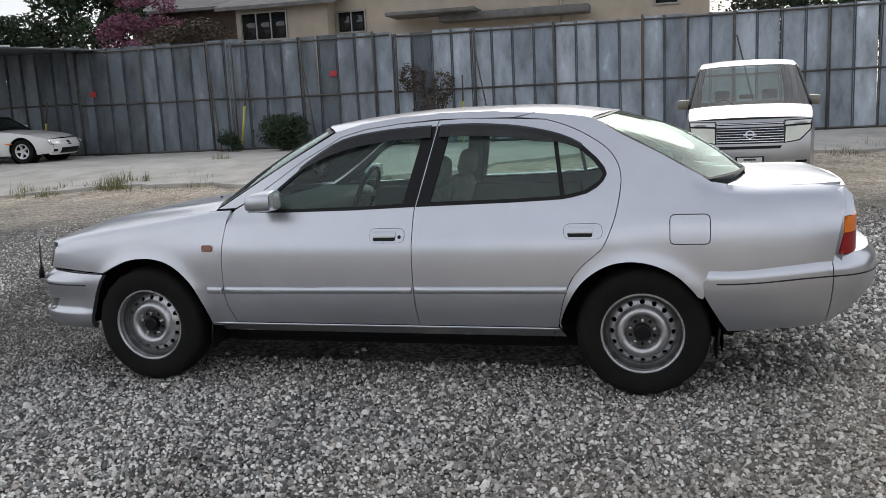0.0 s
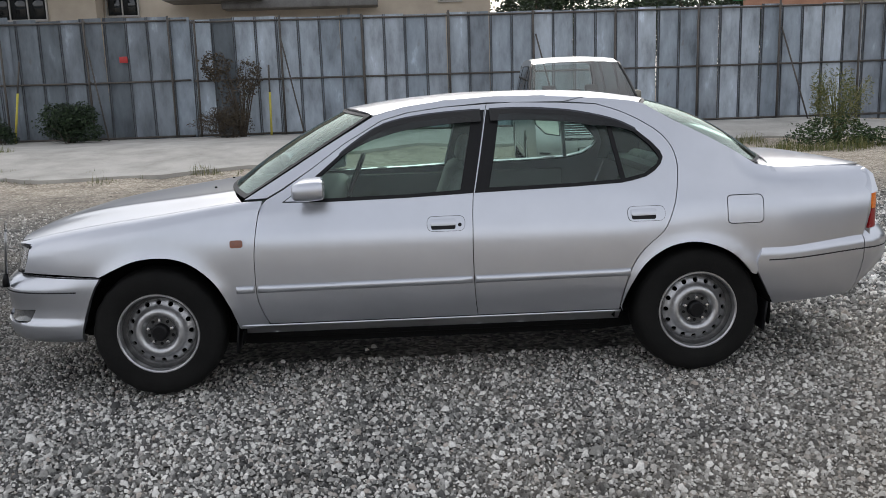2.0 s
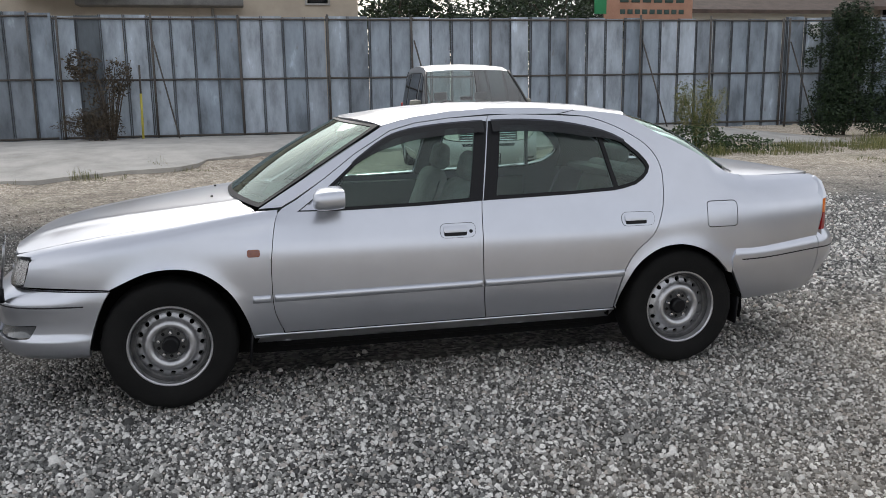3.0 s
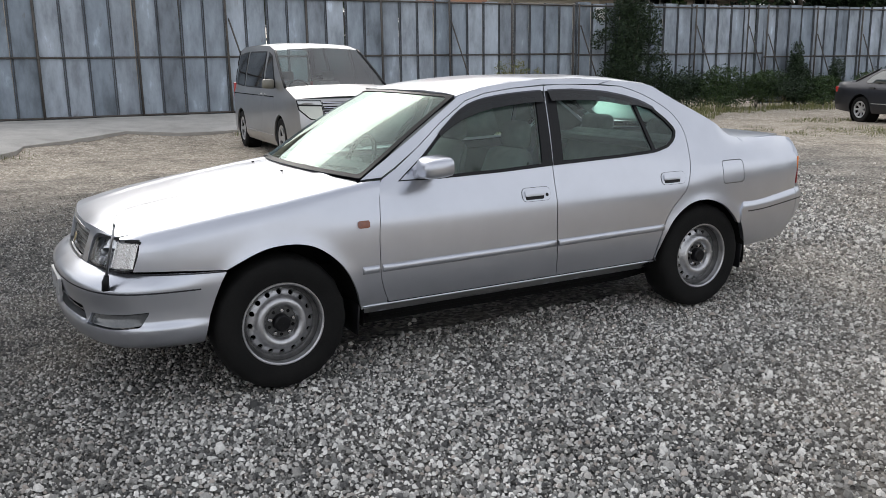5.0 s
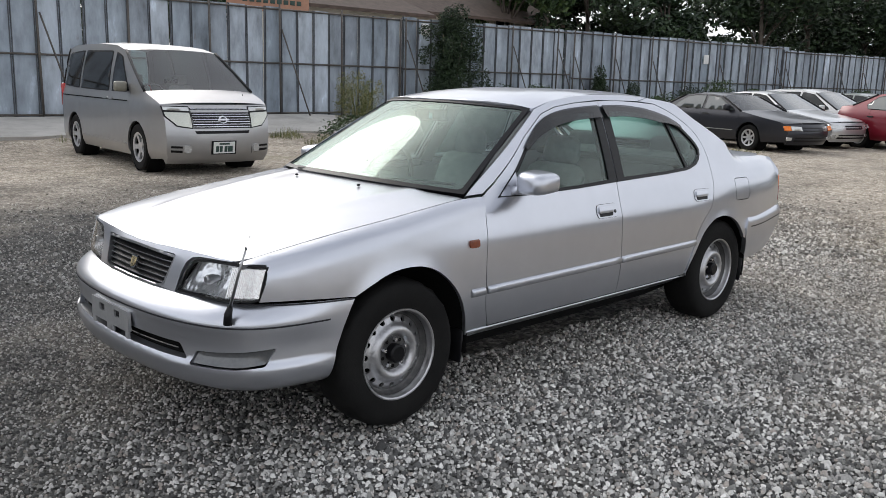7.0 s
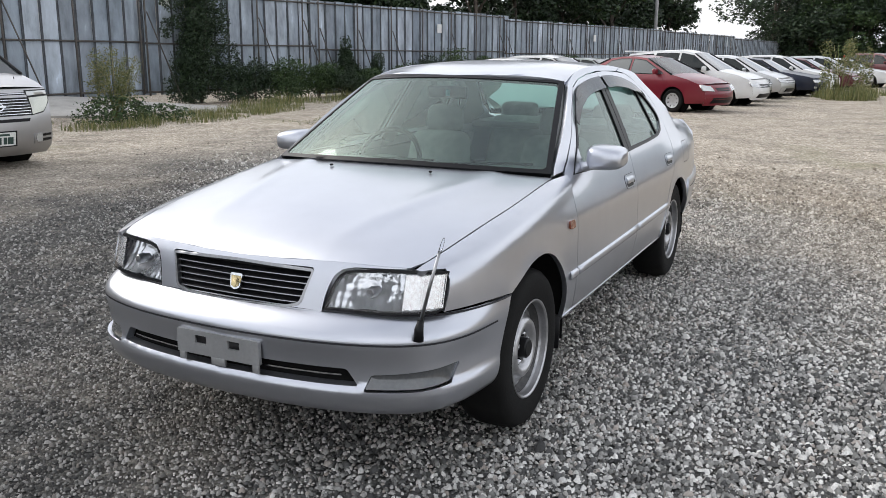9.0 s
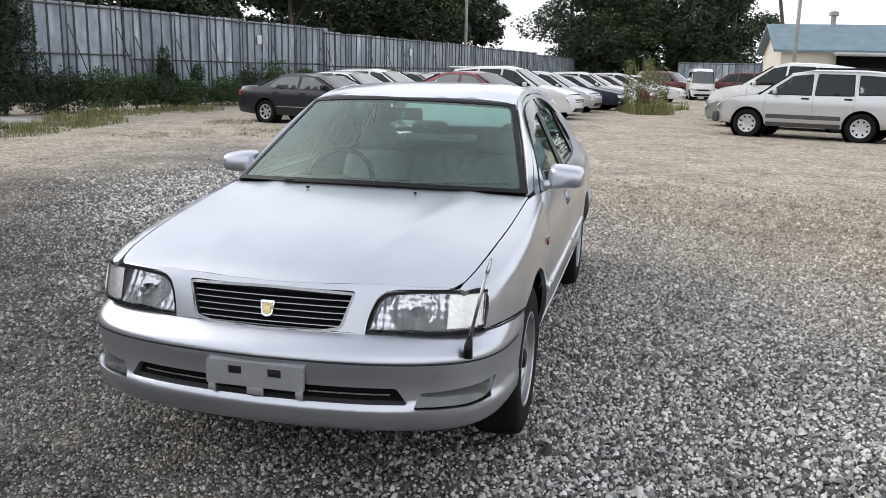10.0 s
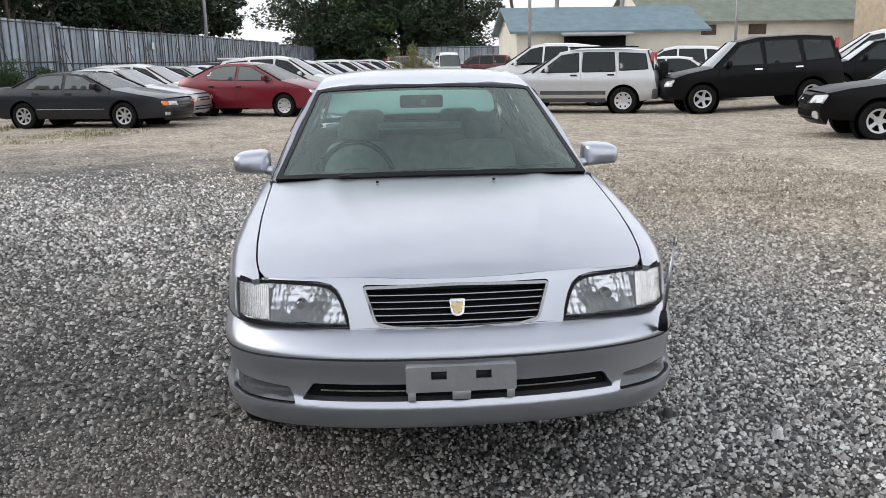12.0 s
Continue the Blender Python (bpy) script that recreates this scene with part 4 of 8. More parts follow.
    part("intake_strip", patch("intake_strip", [(-0.46, 0.427), (0.46, 0.427), (0.46, 0.432), (-0.46, 0.432)], shift(0.012), (-1, 0, 0), 0.03, (), 0, 0.006), M_chrome, bu, "thin chrome strip")
    M_fog = plain("fog_glass", (0.09, 0.095, 0.10), 0.12, 0.3, 1.0)
    for pg, mir in ((fog, False), (fog_m, True)):
        part("fog_lamp_housing", patch("fog_lamp_housing", pg, shift(0.045), (-1, 0, 0), 0.03, (), -0.004, 0), M_under, bu)
        part("fog_lamp", patch("fog_lamp", pg, shift(0.010), (-1, 0, 0), 0.03, (), 0.005, 0.01), M_fog, bu, "clear fog lamp lens")
    # plate holder without a plate
    M_holder = mottled("holder_grey", (0.34, 0.345, 0.35), (0.42, 0.425, 0.43), 12.0, 0.36, 0.46, 0.6, 0.05, 90.0)
    hold = rounded([(-0.178, 0.434), (0.178, 0.434), (0.178, 0.519), (-0.178, 0.519)], 0.006)
    sq = [[(c - 0.025, 0.474), (c + 0.025, 0.474), (c + 0.025, 0.503), (c - 0.025, 0.503)] for c in (-0.072, 0.072)]
    ph = part("plate_holder", patch("plate_holder", hold, lambda a, b: np.stack([-2.209 + 0 * a, a, b], -1), (-1, 0, 0), 0.03, sq, 0, 0.014), M_holder, bu, "empty grey plate holder with two square holes")
    part("holder_back", box_mesh("holder_back", (0.01, 0.33, 0.07), (-2.196, 0, 0.478)), M_black, ph)
    for y in (-0.16, 0.0, 0.16):
        part("holder_leg", box_mesh("holder_leg", (0.012, 0.026 if y else 0.06, 0.03), (-2.203, y, 0.420), 0.003), M_holder, ph)
    # corner pole
    pole = part("corner_pole", tube_mesh("corner_pole", [(-2.064, -0.702, 0.562), (-2.062, -0.703, 0.60), (-2.055, -0.706, 0.628)], 0.01, 12, [0.017, 0.015, 0.010]), M_black, car, "thin chrome corner pole on a black foot with a clear tip")
    part("pole_shaft", tube_mesh("pole_shaft", [(-2.056, -0.7055, 0.622), (-2.030, -0.730, 0.755), (-2.010, -0.750, 0.850)], 0.006, 10, [0.0065, 0.0055, 0.0045]), M_dimchrome, pole, "chrome telescopic shaft")
    part("pole_tip", tube_mesh("pole_tip", [(-2.011, -0.749, 0.842), (-2.003, -0.757, 0.878), (-2.000, -0.760, 0.892)], 0.006, 8, [0.0065, 0.0055, 0.002]), M_lens, pole, "clear plastic tip")
    # rear bumper and tail panel
    S = rear_s
    back = [(0, 0.699), (S(2.30), 0.699), (S(2.157), 0.692), (S(2.157), 0.37), (S(2.25), 0.362), (S(2.35), 0.36), (0, 0.36)]
    rbu = part("rear_bumper", patch("rear_bumper", back + [(-a, b) for a, b in back[::-1][1:-1]], rf, (1, 0, 0), 0.018, (), 0.001, 0.03), M_silver, car)
    ends = np.linspace(-S(2.157), S(2.157), 41)
    rim_ = [tuple(rf(np.array(q), 0.697)) for q in ends]
    shelf = rim_ + [(x - 0.15, y * 0.93, 0.712) for x, y, _ in rim_]
    part("bumper_top", mesh_of("bumper_top", shelf, [(k, k + 1, k + 42, k + 41) for k in range(40)]), M_silver, rbu)
    flank = [(S(2.154), 0.692), (S(1.95), 0.670), (S(1.70), 0.655), (S(1.628), 0.640), (S(1.600), 0.575), (S(1.604), 0.515), (S(1.644), 0.445), (S(1.68), 0.385), (S(1.714), 0.335), (S(1.9), 0.344), (S(2.05), 0.355), (S(2.154), 0.37)]
    for s in (1, -1):
        ol = [(s * a, b) for a, b in flank]
        side = part("bumper_end", patch("bumper_end", ol, rf, (0.2, -s, 0), 0.018, (), 0.0005, 0.03), M_silver, rbu)
        part("bumper_seam", patch("bumper_seam", [(s * S(2.162), 0.372), (s * S(2.162), 0.68), (s * S(2.149), 0.68), (s * S(2.149), 0.372)], lambda a, b: rf(a, b) + np.stack([0 * a, 0.005 * np.where(a < 0, -1.0, 1.0), 0 * a], -1), (0.2, -s, 0), 0.02, (), 0, 0), M_groove, rbu)
    ls = np.linspace(-S(1.655), S(1.655), 70)
    gz = lambda q: 0.572 + 0.030 * (1 - smooth01(S(2.2), S(1.7), np.abs(q)))
    line = [(q, float(gz(q)) - 0.0035) for q in ls] + [(q, float(gz(q)) + 0.0035) for q in ls[::-1]]
    part("bumper_groove", patch("bumper_groove", line, lambda a, b: rf(a, b) + np.stack([0.0012 + 0 * a, -0.0015 * np.where(a < 0, -1.0, 1.0), 0 * a], -1), (1, 0, 0), 0.03, (), 0, 0.0), M_groove, rbu)
    tp = [(-0.77, 0.60), (0.77, 0.60), (0.74, 0.90), (0.66, 0.985), (0.0, 1.0), (-0.66, 0.985), (-0.74, 0.90)]
    part("boot_face", patch("boot_face", tp, lambda a, b: np.stack([2.298 - 0.22 * np.abs(a) ** 3 - 0.35 * np.maximum(b - 0.93, 0), a, b], -1), (1, 0, 0), 0.05, (), 0, 0.05), M_silver, car)
    # boot lid
    bz = pchip([1.5, 1.78, 1.9, 2.13, 2.23, 2.29], [1.055, 1.030, 1.028, 1.020, 1.008, 0.985])
    bl = [(1.70, 0.64), (1.78, 0.50), (1.83, 0.30), (1.845, 0.0), (1.83, -0.30), (1.78, -0.50), (1.70, -0.64), (1.95, -0.628), (2.14, -0.605), (2.225, -0.56), (2.262, -0.3), (2.27, 0), (2.262, 0.3), (2.225, 0.56), (2.14, 0.605), (1.95, 0.628)]
    lid_fn = lambda a, b: np.stack([a, b, bz(a) - (bz(a) - 0.998) * np.clip(np.abs(b) / 0.66, 0, 1) ** 2.5], -1)
    part("boot_lid", patch("boot_lid", bl, lid_fn, (0, 0, 1), 0.04, (), 0.001, 0.02), M_silver, car)
    fillp = [(1.55, 0.70), (1.75, 0.668), (1.95, 0.650), (2.15, 0.62), (2.24, 0.585), (2.24, -0.585), (2.15, -0.62), (1.95, -0.650), (1.75, -0.668), (1.55, -0.70)]
    part("boot_gutter", patch("boot_gutter", fillp, lambda a, b: lid_fn(a, b) - np.array([0, 0, 0.010]), (0, 0, 1), 0.08, (), 0, 0), M_silver, car)
    # roof
    rzc = pchip([-0.43, -0.2, 0, 0.3, 0.6, 0.9, 1.19], [1.348, 1.382, 1.402, 1.418, 1.418, 1.405, 1.364])
    rye = pchip([-0.25, -0.1, 0.1, 0.32, 0.6, 0.85, 1.08], [0.555, 0.541, 0.530, 0.525, 0.526, 0.537, 0.550])
    rze = pchip([-0.25, -0.1, 0.1, 0.32, 0.6, 0.85, 1.08], [1.322, 1.357, 1.380, 1.390, 1.388, 1.370, 1.342])

    def roof_fn(a, b):
        u = np.clip(np.abs(b) / rye(a), 0, 1.0)
        return np.stack([a, b, rzc(a) - (rzc(a) - rze(a)) * u**3.2], -1)
    ex = np.linspace(-0.25, 1.08, 16)
    lft = [(float(x), -float(rye(x))) for x in ex]
    rfo = lft + [(1.14, -0.40), (1.175, -0.2), (1.185, 0), (1.175, 0.2), (1.14, 0.40)] + [(x, -y) for x, y in lft[::-1]] + [(-0.33, 0.42), (-0.385, 0.25), (-0.41, 0.0), (-0.385, -0.25), (-0.33, -0.42)]
    rfn = part("roof", patch("roof", rfo, roof_fn, (0, 0, 1), 0.05, (), 0.0, 0.015), M_silver, car)
    # screens: glass with a black band round it
    bot = lambda u: np.stack([-1.035 + 0.155 * np.abs(u) ** 2.2, -0.715 * u, 0.972 - 0.022 * np.abs(u) ** 2], -1)
    tp_ = lambda u: np.stack([-0.415 + 0.155 * np.abs(u) ** 2.4, -0.552 * u, 1.345 - 0.023 * np.abs(u) ** 2], -1)

    def screen(u, v):
        f = v[..., None]
        p = bot(u) * (1 - f) + tp_(u) * f
        k = 0.022 * np.sin(math.pi * np.clip(v, 0, 1)) * (1 - np.abs(u) ** 4)
        return p + np.stack([-0.45 * k, 0 * k, 0.85 * k], -1)
    sq1 = [(-1, 0), (1, 0), (1, 1), (-1, 1)]
    sqi = rounded([(-0.968, 0.035), (0.968, 0.035), (0.962, 0.975), (-0.962, 0.975)], 0.04)
    ws = part("windscreen", patch("windscreen", [(-0.975, 0.028), (0.975, 0.028), (0.97, 0.982), (-0.97, 0.982)], screen, (-1, 0, 1), 0.08, (), 0, 0), M_screen, car, "lightly tinted windscreen")
    part("screen_seal", patch("screen_seal", sq1, lambda u, v: screen(u, v) + np.array([-0.002, 0, 0.003]), (-1, 0, 1), 0.04, [sqi], 0, 0.02), M_black, ws, "black windscreen seal")
    rb_ = lambda u: np.stack([1.85 - 0.22 * np.abs(u) ** 2.2, -0.664 * u, 1.034 + 0.0 * u], -1)
    rt_ = lambda u: np.stack([1.185 - 0.10 * np.abs(u) ** 2.4, -0.542 * u, 1.366 - 0.026 * np.abs(u) ** 2], -1)

    def rscreen(u, v):
        f = v[..., None]
        p = rb_(u) * (1 - f) + rt_(u) * f
        k = 0.03 * np.sin(math.pi * np.clip(v, 0, 1)) * (1 - np.abs(u) ** 4) + 0.02 * (1 - u * u) * np.sin(math.pi * np.clip(v, 0, 1))
        return p + np.stack([0.4 * k, 0 * k, 0.9 * k], -1)
    rs = part("rear_screen", patch("rear_screen", [(-0.99, 0.012), (0.99, 0.012), (0.99, 0.985), (-0.99, 0.985)], rscreen, (1, 0, 1), 0.08, (), 0, 0), M_screen, car, "rear window glass")
    part("screen_seal", patch("screen_seal", sq1, lambda u, v: rscreen(u, v) + np.array([0.002, 0, 0.003]), (1, 0, 1), 0.05, [rounded([(-0.982, 0.022), (0.982, 0.022), (0.982, 0.975), (-0.982, 0.975)], 0.04)], 0, 0.02), M_black, rs)
    # scuttle, wipers, washer jets
    sc = [(-0.86, -0.71), (-1.03, -0.35), (-1.06, 0), (-1.03, 0.35), (-0.86, 0.71), (-0.80, 0.5), (-0.86, 0.0), (-0.80, -0.5)]
    part("scuttle", patch("scuttle", sc, lambda a, b: np.stack([a, b, 0.948 - 0.02 * np.abs(b)], -1), (0, 0, 1), 0.05, (), 0, 0.02), M_black, car)
    for y0, y1 in ((0.42, -0.18), (-0.10, -0.62)):
        part("wiper", tube_mesh("wiper", [(-0.99, y0, 0.972), (-0.965 + 0.03 * (abs(y1) > 0.5), (y0 + y1) / 2, 0.985), (-0.935 + 0.09 * (abs(y1) > 0.5), y1, 0.985)], 0.007, 6), M_black, car)
    for y in (-0.253, 0.253):
        part("washer_jet", box_mesh("washer_jet", (0.014, 0.013, 0.009), (-1.115, y, 0.961), 0.003), M_black, car)
    # belly and wheel housings
    belly = [(-2.10, 0.40), (-1.75, 0.26), (-0.9, 0.175), (0.9, 0.175), (1.7, 0.25), (2.2, 0.38), (2.2, 0.55), (-2.10, 0.50)]
    bm = bmesh.new()
    ring = {}
    for s in (-0.56, 0.56):
        ring[s] = [bm.verts.new((x, s, z)) for x, z in belly]
    bm.faces.new(ring[-0.56])
    bm.faces.new(ring[0.56][::-1])
    for k in range(len(belly)):
        k2 = (k + 1) % len(belly)
        bm.faces.new((ring[-0.56][k2], ring[-0.56][k], ring[0.56][k], ring[0.56][k2]))
    part("belly", from_bm("belly", bm, False), M_under, car)
    for s in (-1, 1):
        part("inner_sill", box_mesh("inner_sill", (1.70, 0.12, 0.08), (0.02, s * 0.58, 0.262), 0.02), M_under, car)
    for cx, cz, rx in ((-1.32, 0.315, 0.40), (1.30, 0.305, 0.395)):
        for s in (-1, 1):
            vs, fs = [], []
            for k in range(21):
                a = (math.pi + 0.20) * (k / 20) - 0.19
                for y in (0.53, 0.803):
                    vs.append((cx + rx * math.cos(a), s * y, cz + rx * math.sin(a)))
            fs = [(2 * k, 2 * k + 1, 2 * k + 3, 2 * k + 2) for k in range(20)]
            vs.append((cx, s * 0.53, cz))
            fs += [(2 * k, 2 * k + 2, len(vs) - 1) for k in range(20)]
            part("wheel_housing", mesh_of("wheel_housing", vs, fs), M_under, car)
            fx = cx + 0.375
            part("mud_flap", box_mesh("mud_flap", (0.012, 0.19, 0.15), (fx - 0.004, s * 0.705, 0.275), 0.004, 1, pose(0, 0, 0, 0, 6, 0)), M_black, car, "black rubber mud flap")
    for x, y in ((-1.325, 0.712), (1.325, 0.706)):
        wheel_steel(car, x, -y, -1)
        wheel_steel(car, x, y, 1)
    # cabin
    part("cabin_floor", box_mesh("cabin_floor", (2.6, 1.30, 0.04), (0.45, 0, 0.30)), M_under, car)
    part("dashboard", box_mesh("dashboard", (0.42, 1.34, 0.26), (-0.66, 0, 0.80), 0.06, 3), M_dash, car)
    part("firewall", box_mesh("firewall", (0.05, 1.40, 0.55), (-0.86, 0, 0.63)), M_under, car)
    part("parcel_shelf", box_mesh("parcel_shelf", (0.62, 1.26, 0.05), (1.52, 0, 0.975), 0.02), M_dash, car)
    sw = lathe("steering_wheel", [(0.185 + 0.014 * math.cos(t), 0.014 * math.sin(t)) for t in np.linspace(0, 2 * math.pi, 9)[:-1]], 36, "x", True)
    st = part("steering_wheel", sw, M_black, car, "black steering wheel")
    st.matrix_basis = pose(-0.42, 0.36, 0.89, 0, 22, 0)
    part("wheel_boss", box_mesh("wheel_boss", (0.05, 0.15, 0.12), (-0.015, 0, -0.02), 0.03, 3), M_dash, st)
    part("wheel_spoke", box_mesh("wheel_spoke", (0.02, 0.36, 0.035), (0, 0, -0.01), 0.008), M_dash, st)
    for y in (-0.36, 0.36):
        se = part("front_seat", box_mesh("front_seat", (0.50, 0.50, 0.20), (-0.16, y, 0.48), 0.07, 3), M_seat, car, "grey cloth front seat")
        part("seat_back", box_mesh("seat_back", (0.16, 0.47, 0.56), (0, 0, 0.28), 0.07, 3, None, (0.8, 0.80)), M_seat, se).matrix_basis = pose(0.06, y, 0.48, 0, 18, 0)
        for dy in (-0.05, 0.05):
            part("head_rest_rod", tube_mesh("head_rest_rod", [(0.222, y + dy, 0.98), (0.25, y + dy, 1.06)], 0.006, 6), M_chrome, se)
        part("head_rest", box_mesh("head_rest", (0.10, 0.25, 0.16), (0, 0, 0), 0.045, 3, None, (0.85, 0.85)), M_seat, se).matrix_basis = pose(0.262, y, 1.085, 0, 12, 0)
    se = part("rear_seat", box_mesh("rear_seat", (0.50, 1.02, 0.20), (1.0, 0, 0.52), 0.06, 3), M_seat, car, "grey cloth rear bench")
    part("seat_back", box_mesh("seat_back", (0.18, 1.03, 0.56), (0, 0, 0.28), 0.06, 3), M_seat, se).matrix_basis = pose(1.19, 0, 0.50, 0, 22, 0)
    for y in (-0.34, 0.34):
        part("head_rest", box_mesh("head_rest", (0.12, 0.27, 0.13), (1.43, y, 1.06), 0.045, 3), M_seat, se)
    rm = part("room_mirror", box_mesh("room_mirror", (0.03, 0.22, 0.065), (-0.40, 0.02, 1.265), 0.014), M_black, car)
    part("mirror_tag", box_mesh("mirror_tag", (0.004, 0.022, 0.03), (-0.418, 0.01, 1.262), 0.001), plain("teal_tag", (0.05, 0.35, 0.42), 0.4), rm, "small teal sticker")
    for s in (-1, 1):
        part("door_lining", box_mesh("door_lining", (1.75, 0.05, 0.20), (0.06, s * 0.715, 0.805), 0.02), M_dash, car)
        part("door_pocket", box_mesh("door_pocket", (1.50, 0.05, 0.32), (-0.04, s * 0.715, 0.555), 0.02), M_dash, car)
        lin = [(1.17, 0.955), (1.185, 1.07), (1.15, 1.15), (1.05, 1.235), (0.90, 1.288), (0.86, 1.345), (1.02, 1.335), (1.15, 1.27), (1.40, 1.14), (1.56, 1.04), (1.52, 0.955)]
        part("pillar_lining", patch("pillar_lining", lin, lambda a, b: car_side(a, b, -0.035), (0, -1, 0), 0.05, (), 0, 0, s > 0), M_dash, car)
        part("pillar_trim", box_mesh("pillar_trim", (0.11, 0.03, 0.46), (0, 0, 0), 0.01, 2), M_dash, car).matrix_basis = pose(0.26, s * 0.635, 1.13, s * 27, 12, 0)
    part("headlining", patch("headlining", [(x * 0.98, y * 0.94) for x, y in rfo], lambda a, b: roof_fn(a, b) - np.array([0, 0, 0.022]), (0, 0, -1), 0.10, (), 0, 0), plain("headlining_cloth", (0.55, 0.55, 0.53), 0.9), car)
    return car


saloon()


# ---- the yard: ground, slab, fence ----
def ground_z(x, y):
    x, y = np.asarray(x, float), np.asarray(y, float)
    y0 = 9.0 + 3.0 * smooth01(-4, 2, x)
    return 0.33 * smooth01(y0, y0 + 4.5, y) * (1 - smooth01(10.5, 14.5, x)) + 0.18 * smooth01(-6.8, -11.5, y) * smooth01(11.0, 14.5, x)


def zone_mask(n, l):
    """0 in the grey crushed stone round the car, 1 on the pale trodden soil and gravel beyond."""
    g = n.new("ShaderNodeNewGeometry")
    sep = n.new("ShaderNodeSeparateXYZ")
    l.new(g.outputs["Position"], sep.inputs[0])
    lean = n.new("ShaderNodeMath")
    lean.operation = "MULTIPLY_ADD"
    lean.inputs[1].default_value = -1.3
    l.new(sep.outputs["Y"], lean.inputs[0])
    l.new(sep.outputs["X"], lean.inputs[2])
    a = n.new("ShaderNodeMapRange")
    a.inputs["From Min"].default_value, a.inputs["From Max"].default_value = 2.0, 7.8
    l.new(lean.outputs[0], a.inputs["Value"])
    b = n.new("ShaderNodeMapRange")
    b.inputs["From Min"].default_value, b.inputs["From Max"].default_value = 4.4, 9.2
    l.new(sep.outputs["Y"], b.inputs["Value"])
    c = n.new("ShaderNodeMapRange")
    c.inputs["From Min"].default_value, c.inputs["From Max"].default_value = 7.0, 12.0
    l.new(sep.outputs["X"], c.inputs["Value"])
    mx, mx2 = n.new("ShaderNodeMath"), n.new("ShaderNodeMath")
    mx.operation = mx2.operation = "MAXIMUM"
    l.new(a.outputs["Result"], mx.inputs[0])
    l.new(b.outputs["Result"], mx.inputs[1])
    l.new(mx.outputs[0], mx2.inputs[0])
    l.new(c.outputs["Result"], mx2.inputs[1])
    nz = n.new("ShaderNodeTexNoise")
    nz.inputs["Scale"].default_value, nz.inputs["Detail"].default_value, nz.inputs["Roughness"].default_value = 0.55, 7.0, 0.7
    l.new(g.outputs["Position"], nz.inputs["Vector"])
    ad = n.new("ShaderNodeMath")
    ad.operation = "MULTIPLY_ADD"
    ad.inputs[1].default_value, ad.inputs[2].default_value = 1.5, -0.75
    l.new(nz.outputs["Fac"], ad.inputs[0])
    sm = n.new("ShaderNodeMath")
    sm.operation = "ADD"
    sm.use_clamp = True
    l.new(mx2.outputs[0], sm.inputs[0])
    l.new(ad.outputs[0], sm.inputs[1])
    return sm.outputs[0], g


def dark_strip_factor(n, l, g):
    """Darker stone in a strip ahead of the car and on its far side."""
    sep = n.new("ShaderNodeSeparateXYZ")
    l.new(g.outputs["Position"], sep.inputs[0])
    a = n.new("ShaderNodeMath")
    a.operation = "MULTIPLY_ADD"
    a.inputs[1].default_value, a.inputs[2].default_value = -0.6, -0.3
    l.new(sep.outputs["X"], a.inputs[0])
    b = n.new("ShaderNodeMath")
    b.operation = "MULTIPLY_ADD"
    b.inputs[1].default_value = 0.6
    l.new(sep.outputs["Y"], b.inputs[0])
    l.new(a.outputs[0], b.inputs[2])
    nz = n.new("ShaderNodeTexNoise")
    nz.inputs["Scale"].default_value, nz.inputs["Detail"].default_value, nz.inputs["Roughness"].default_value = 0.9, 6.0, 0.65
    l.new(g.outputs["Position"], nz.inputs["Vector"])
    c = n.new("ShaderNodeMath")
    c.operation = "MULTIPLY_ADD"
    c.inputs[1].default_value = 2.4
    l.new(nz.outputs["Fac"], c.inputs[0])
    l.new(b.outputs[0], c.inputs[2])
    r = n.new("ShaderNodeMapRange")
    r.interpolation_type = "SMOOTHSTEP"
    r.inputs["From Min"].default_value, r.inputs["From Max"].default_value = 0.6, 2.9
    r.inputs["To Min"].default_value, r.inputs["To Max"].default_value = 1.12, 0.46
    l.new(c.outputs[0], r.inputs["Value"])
    # tone rises again past x = -3, so the bumper reflects paler stone
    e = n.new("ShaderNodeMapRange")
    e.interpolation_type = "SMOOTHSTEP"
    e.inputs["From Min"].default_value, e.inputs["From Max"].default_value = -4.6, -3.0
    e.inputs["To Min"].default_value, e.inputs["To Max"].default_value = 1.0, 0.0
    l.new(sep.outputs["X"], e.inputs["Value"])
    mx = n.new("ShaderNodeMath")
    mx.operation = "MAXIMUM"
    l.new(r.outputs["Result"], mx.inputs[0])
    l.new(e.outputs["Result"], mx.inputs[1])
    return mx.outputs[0]


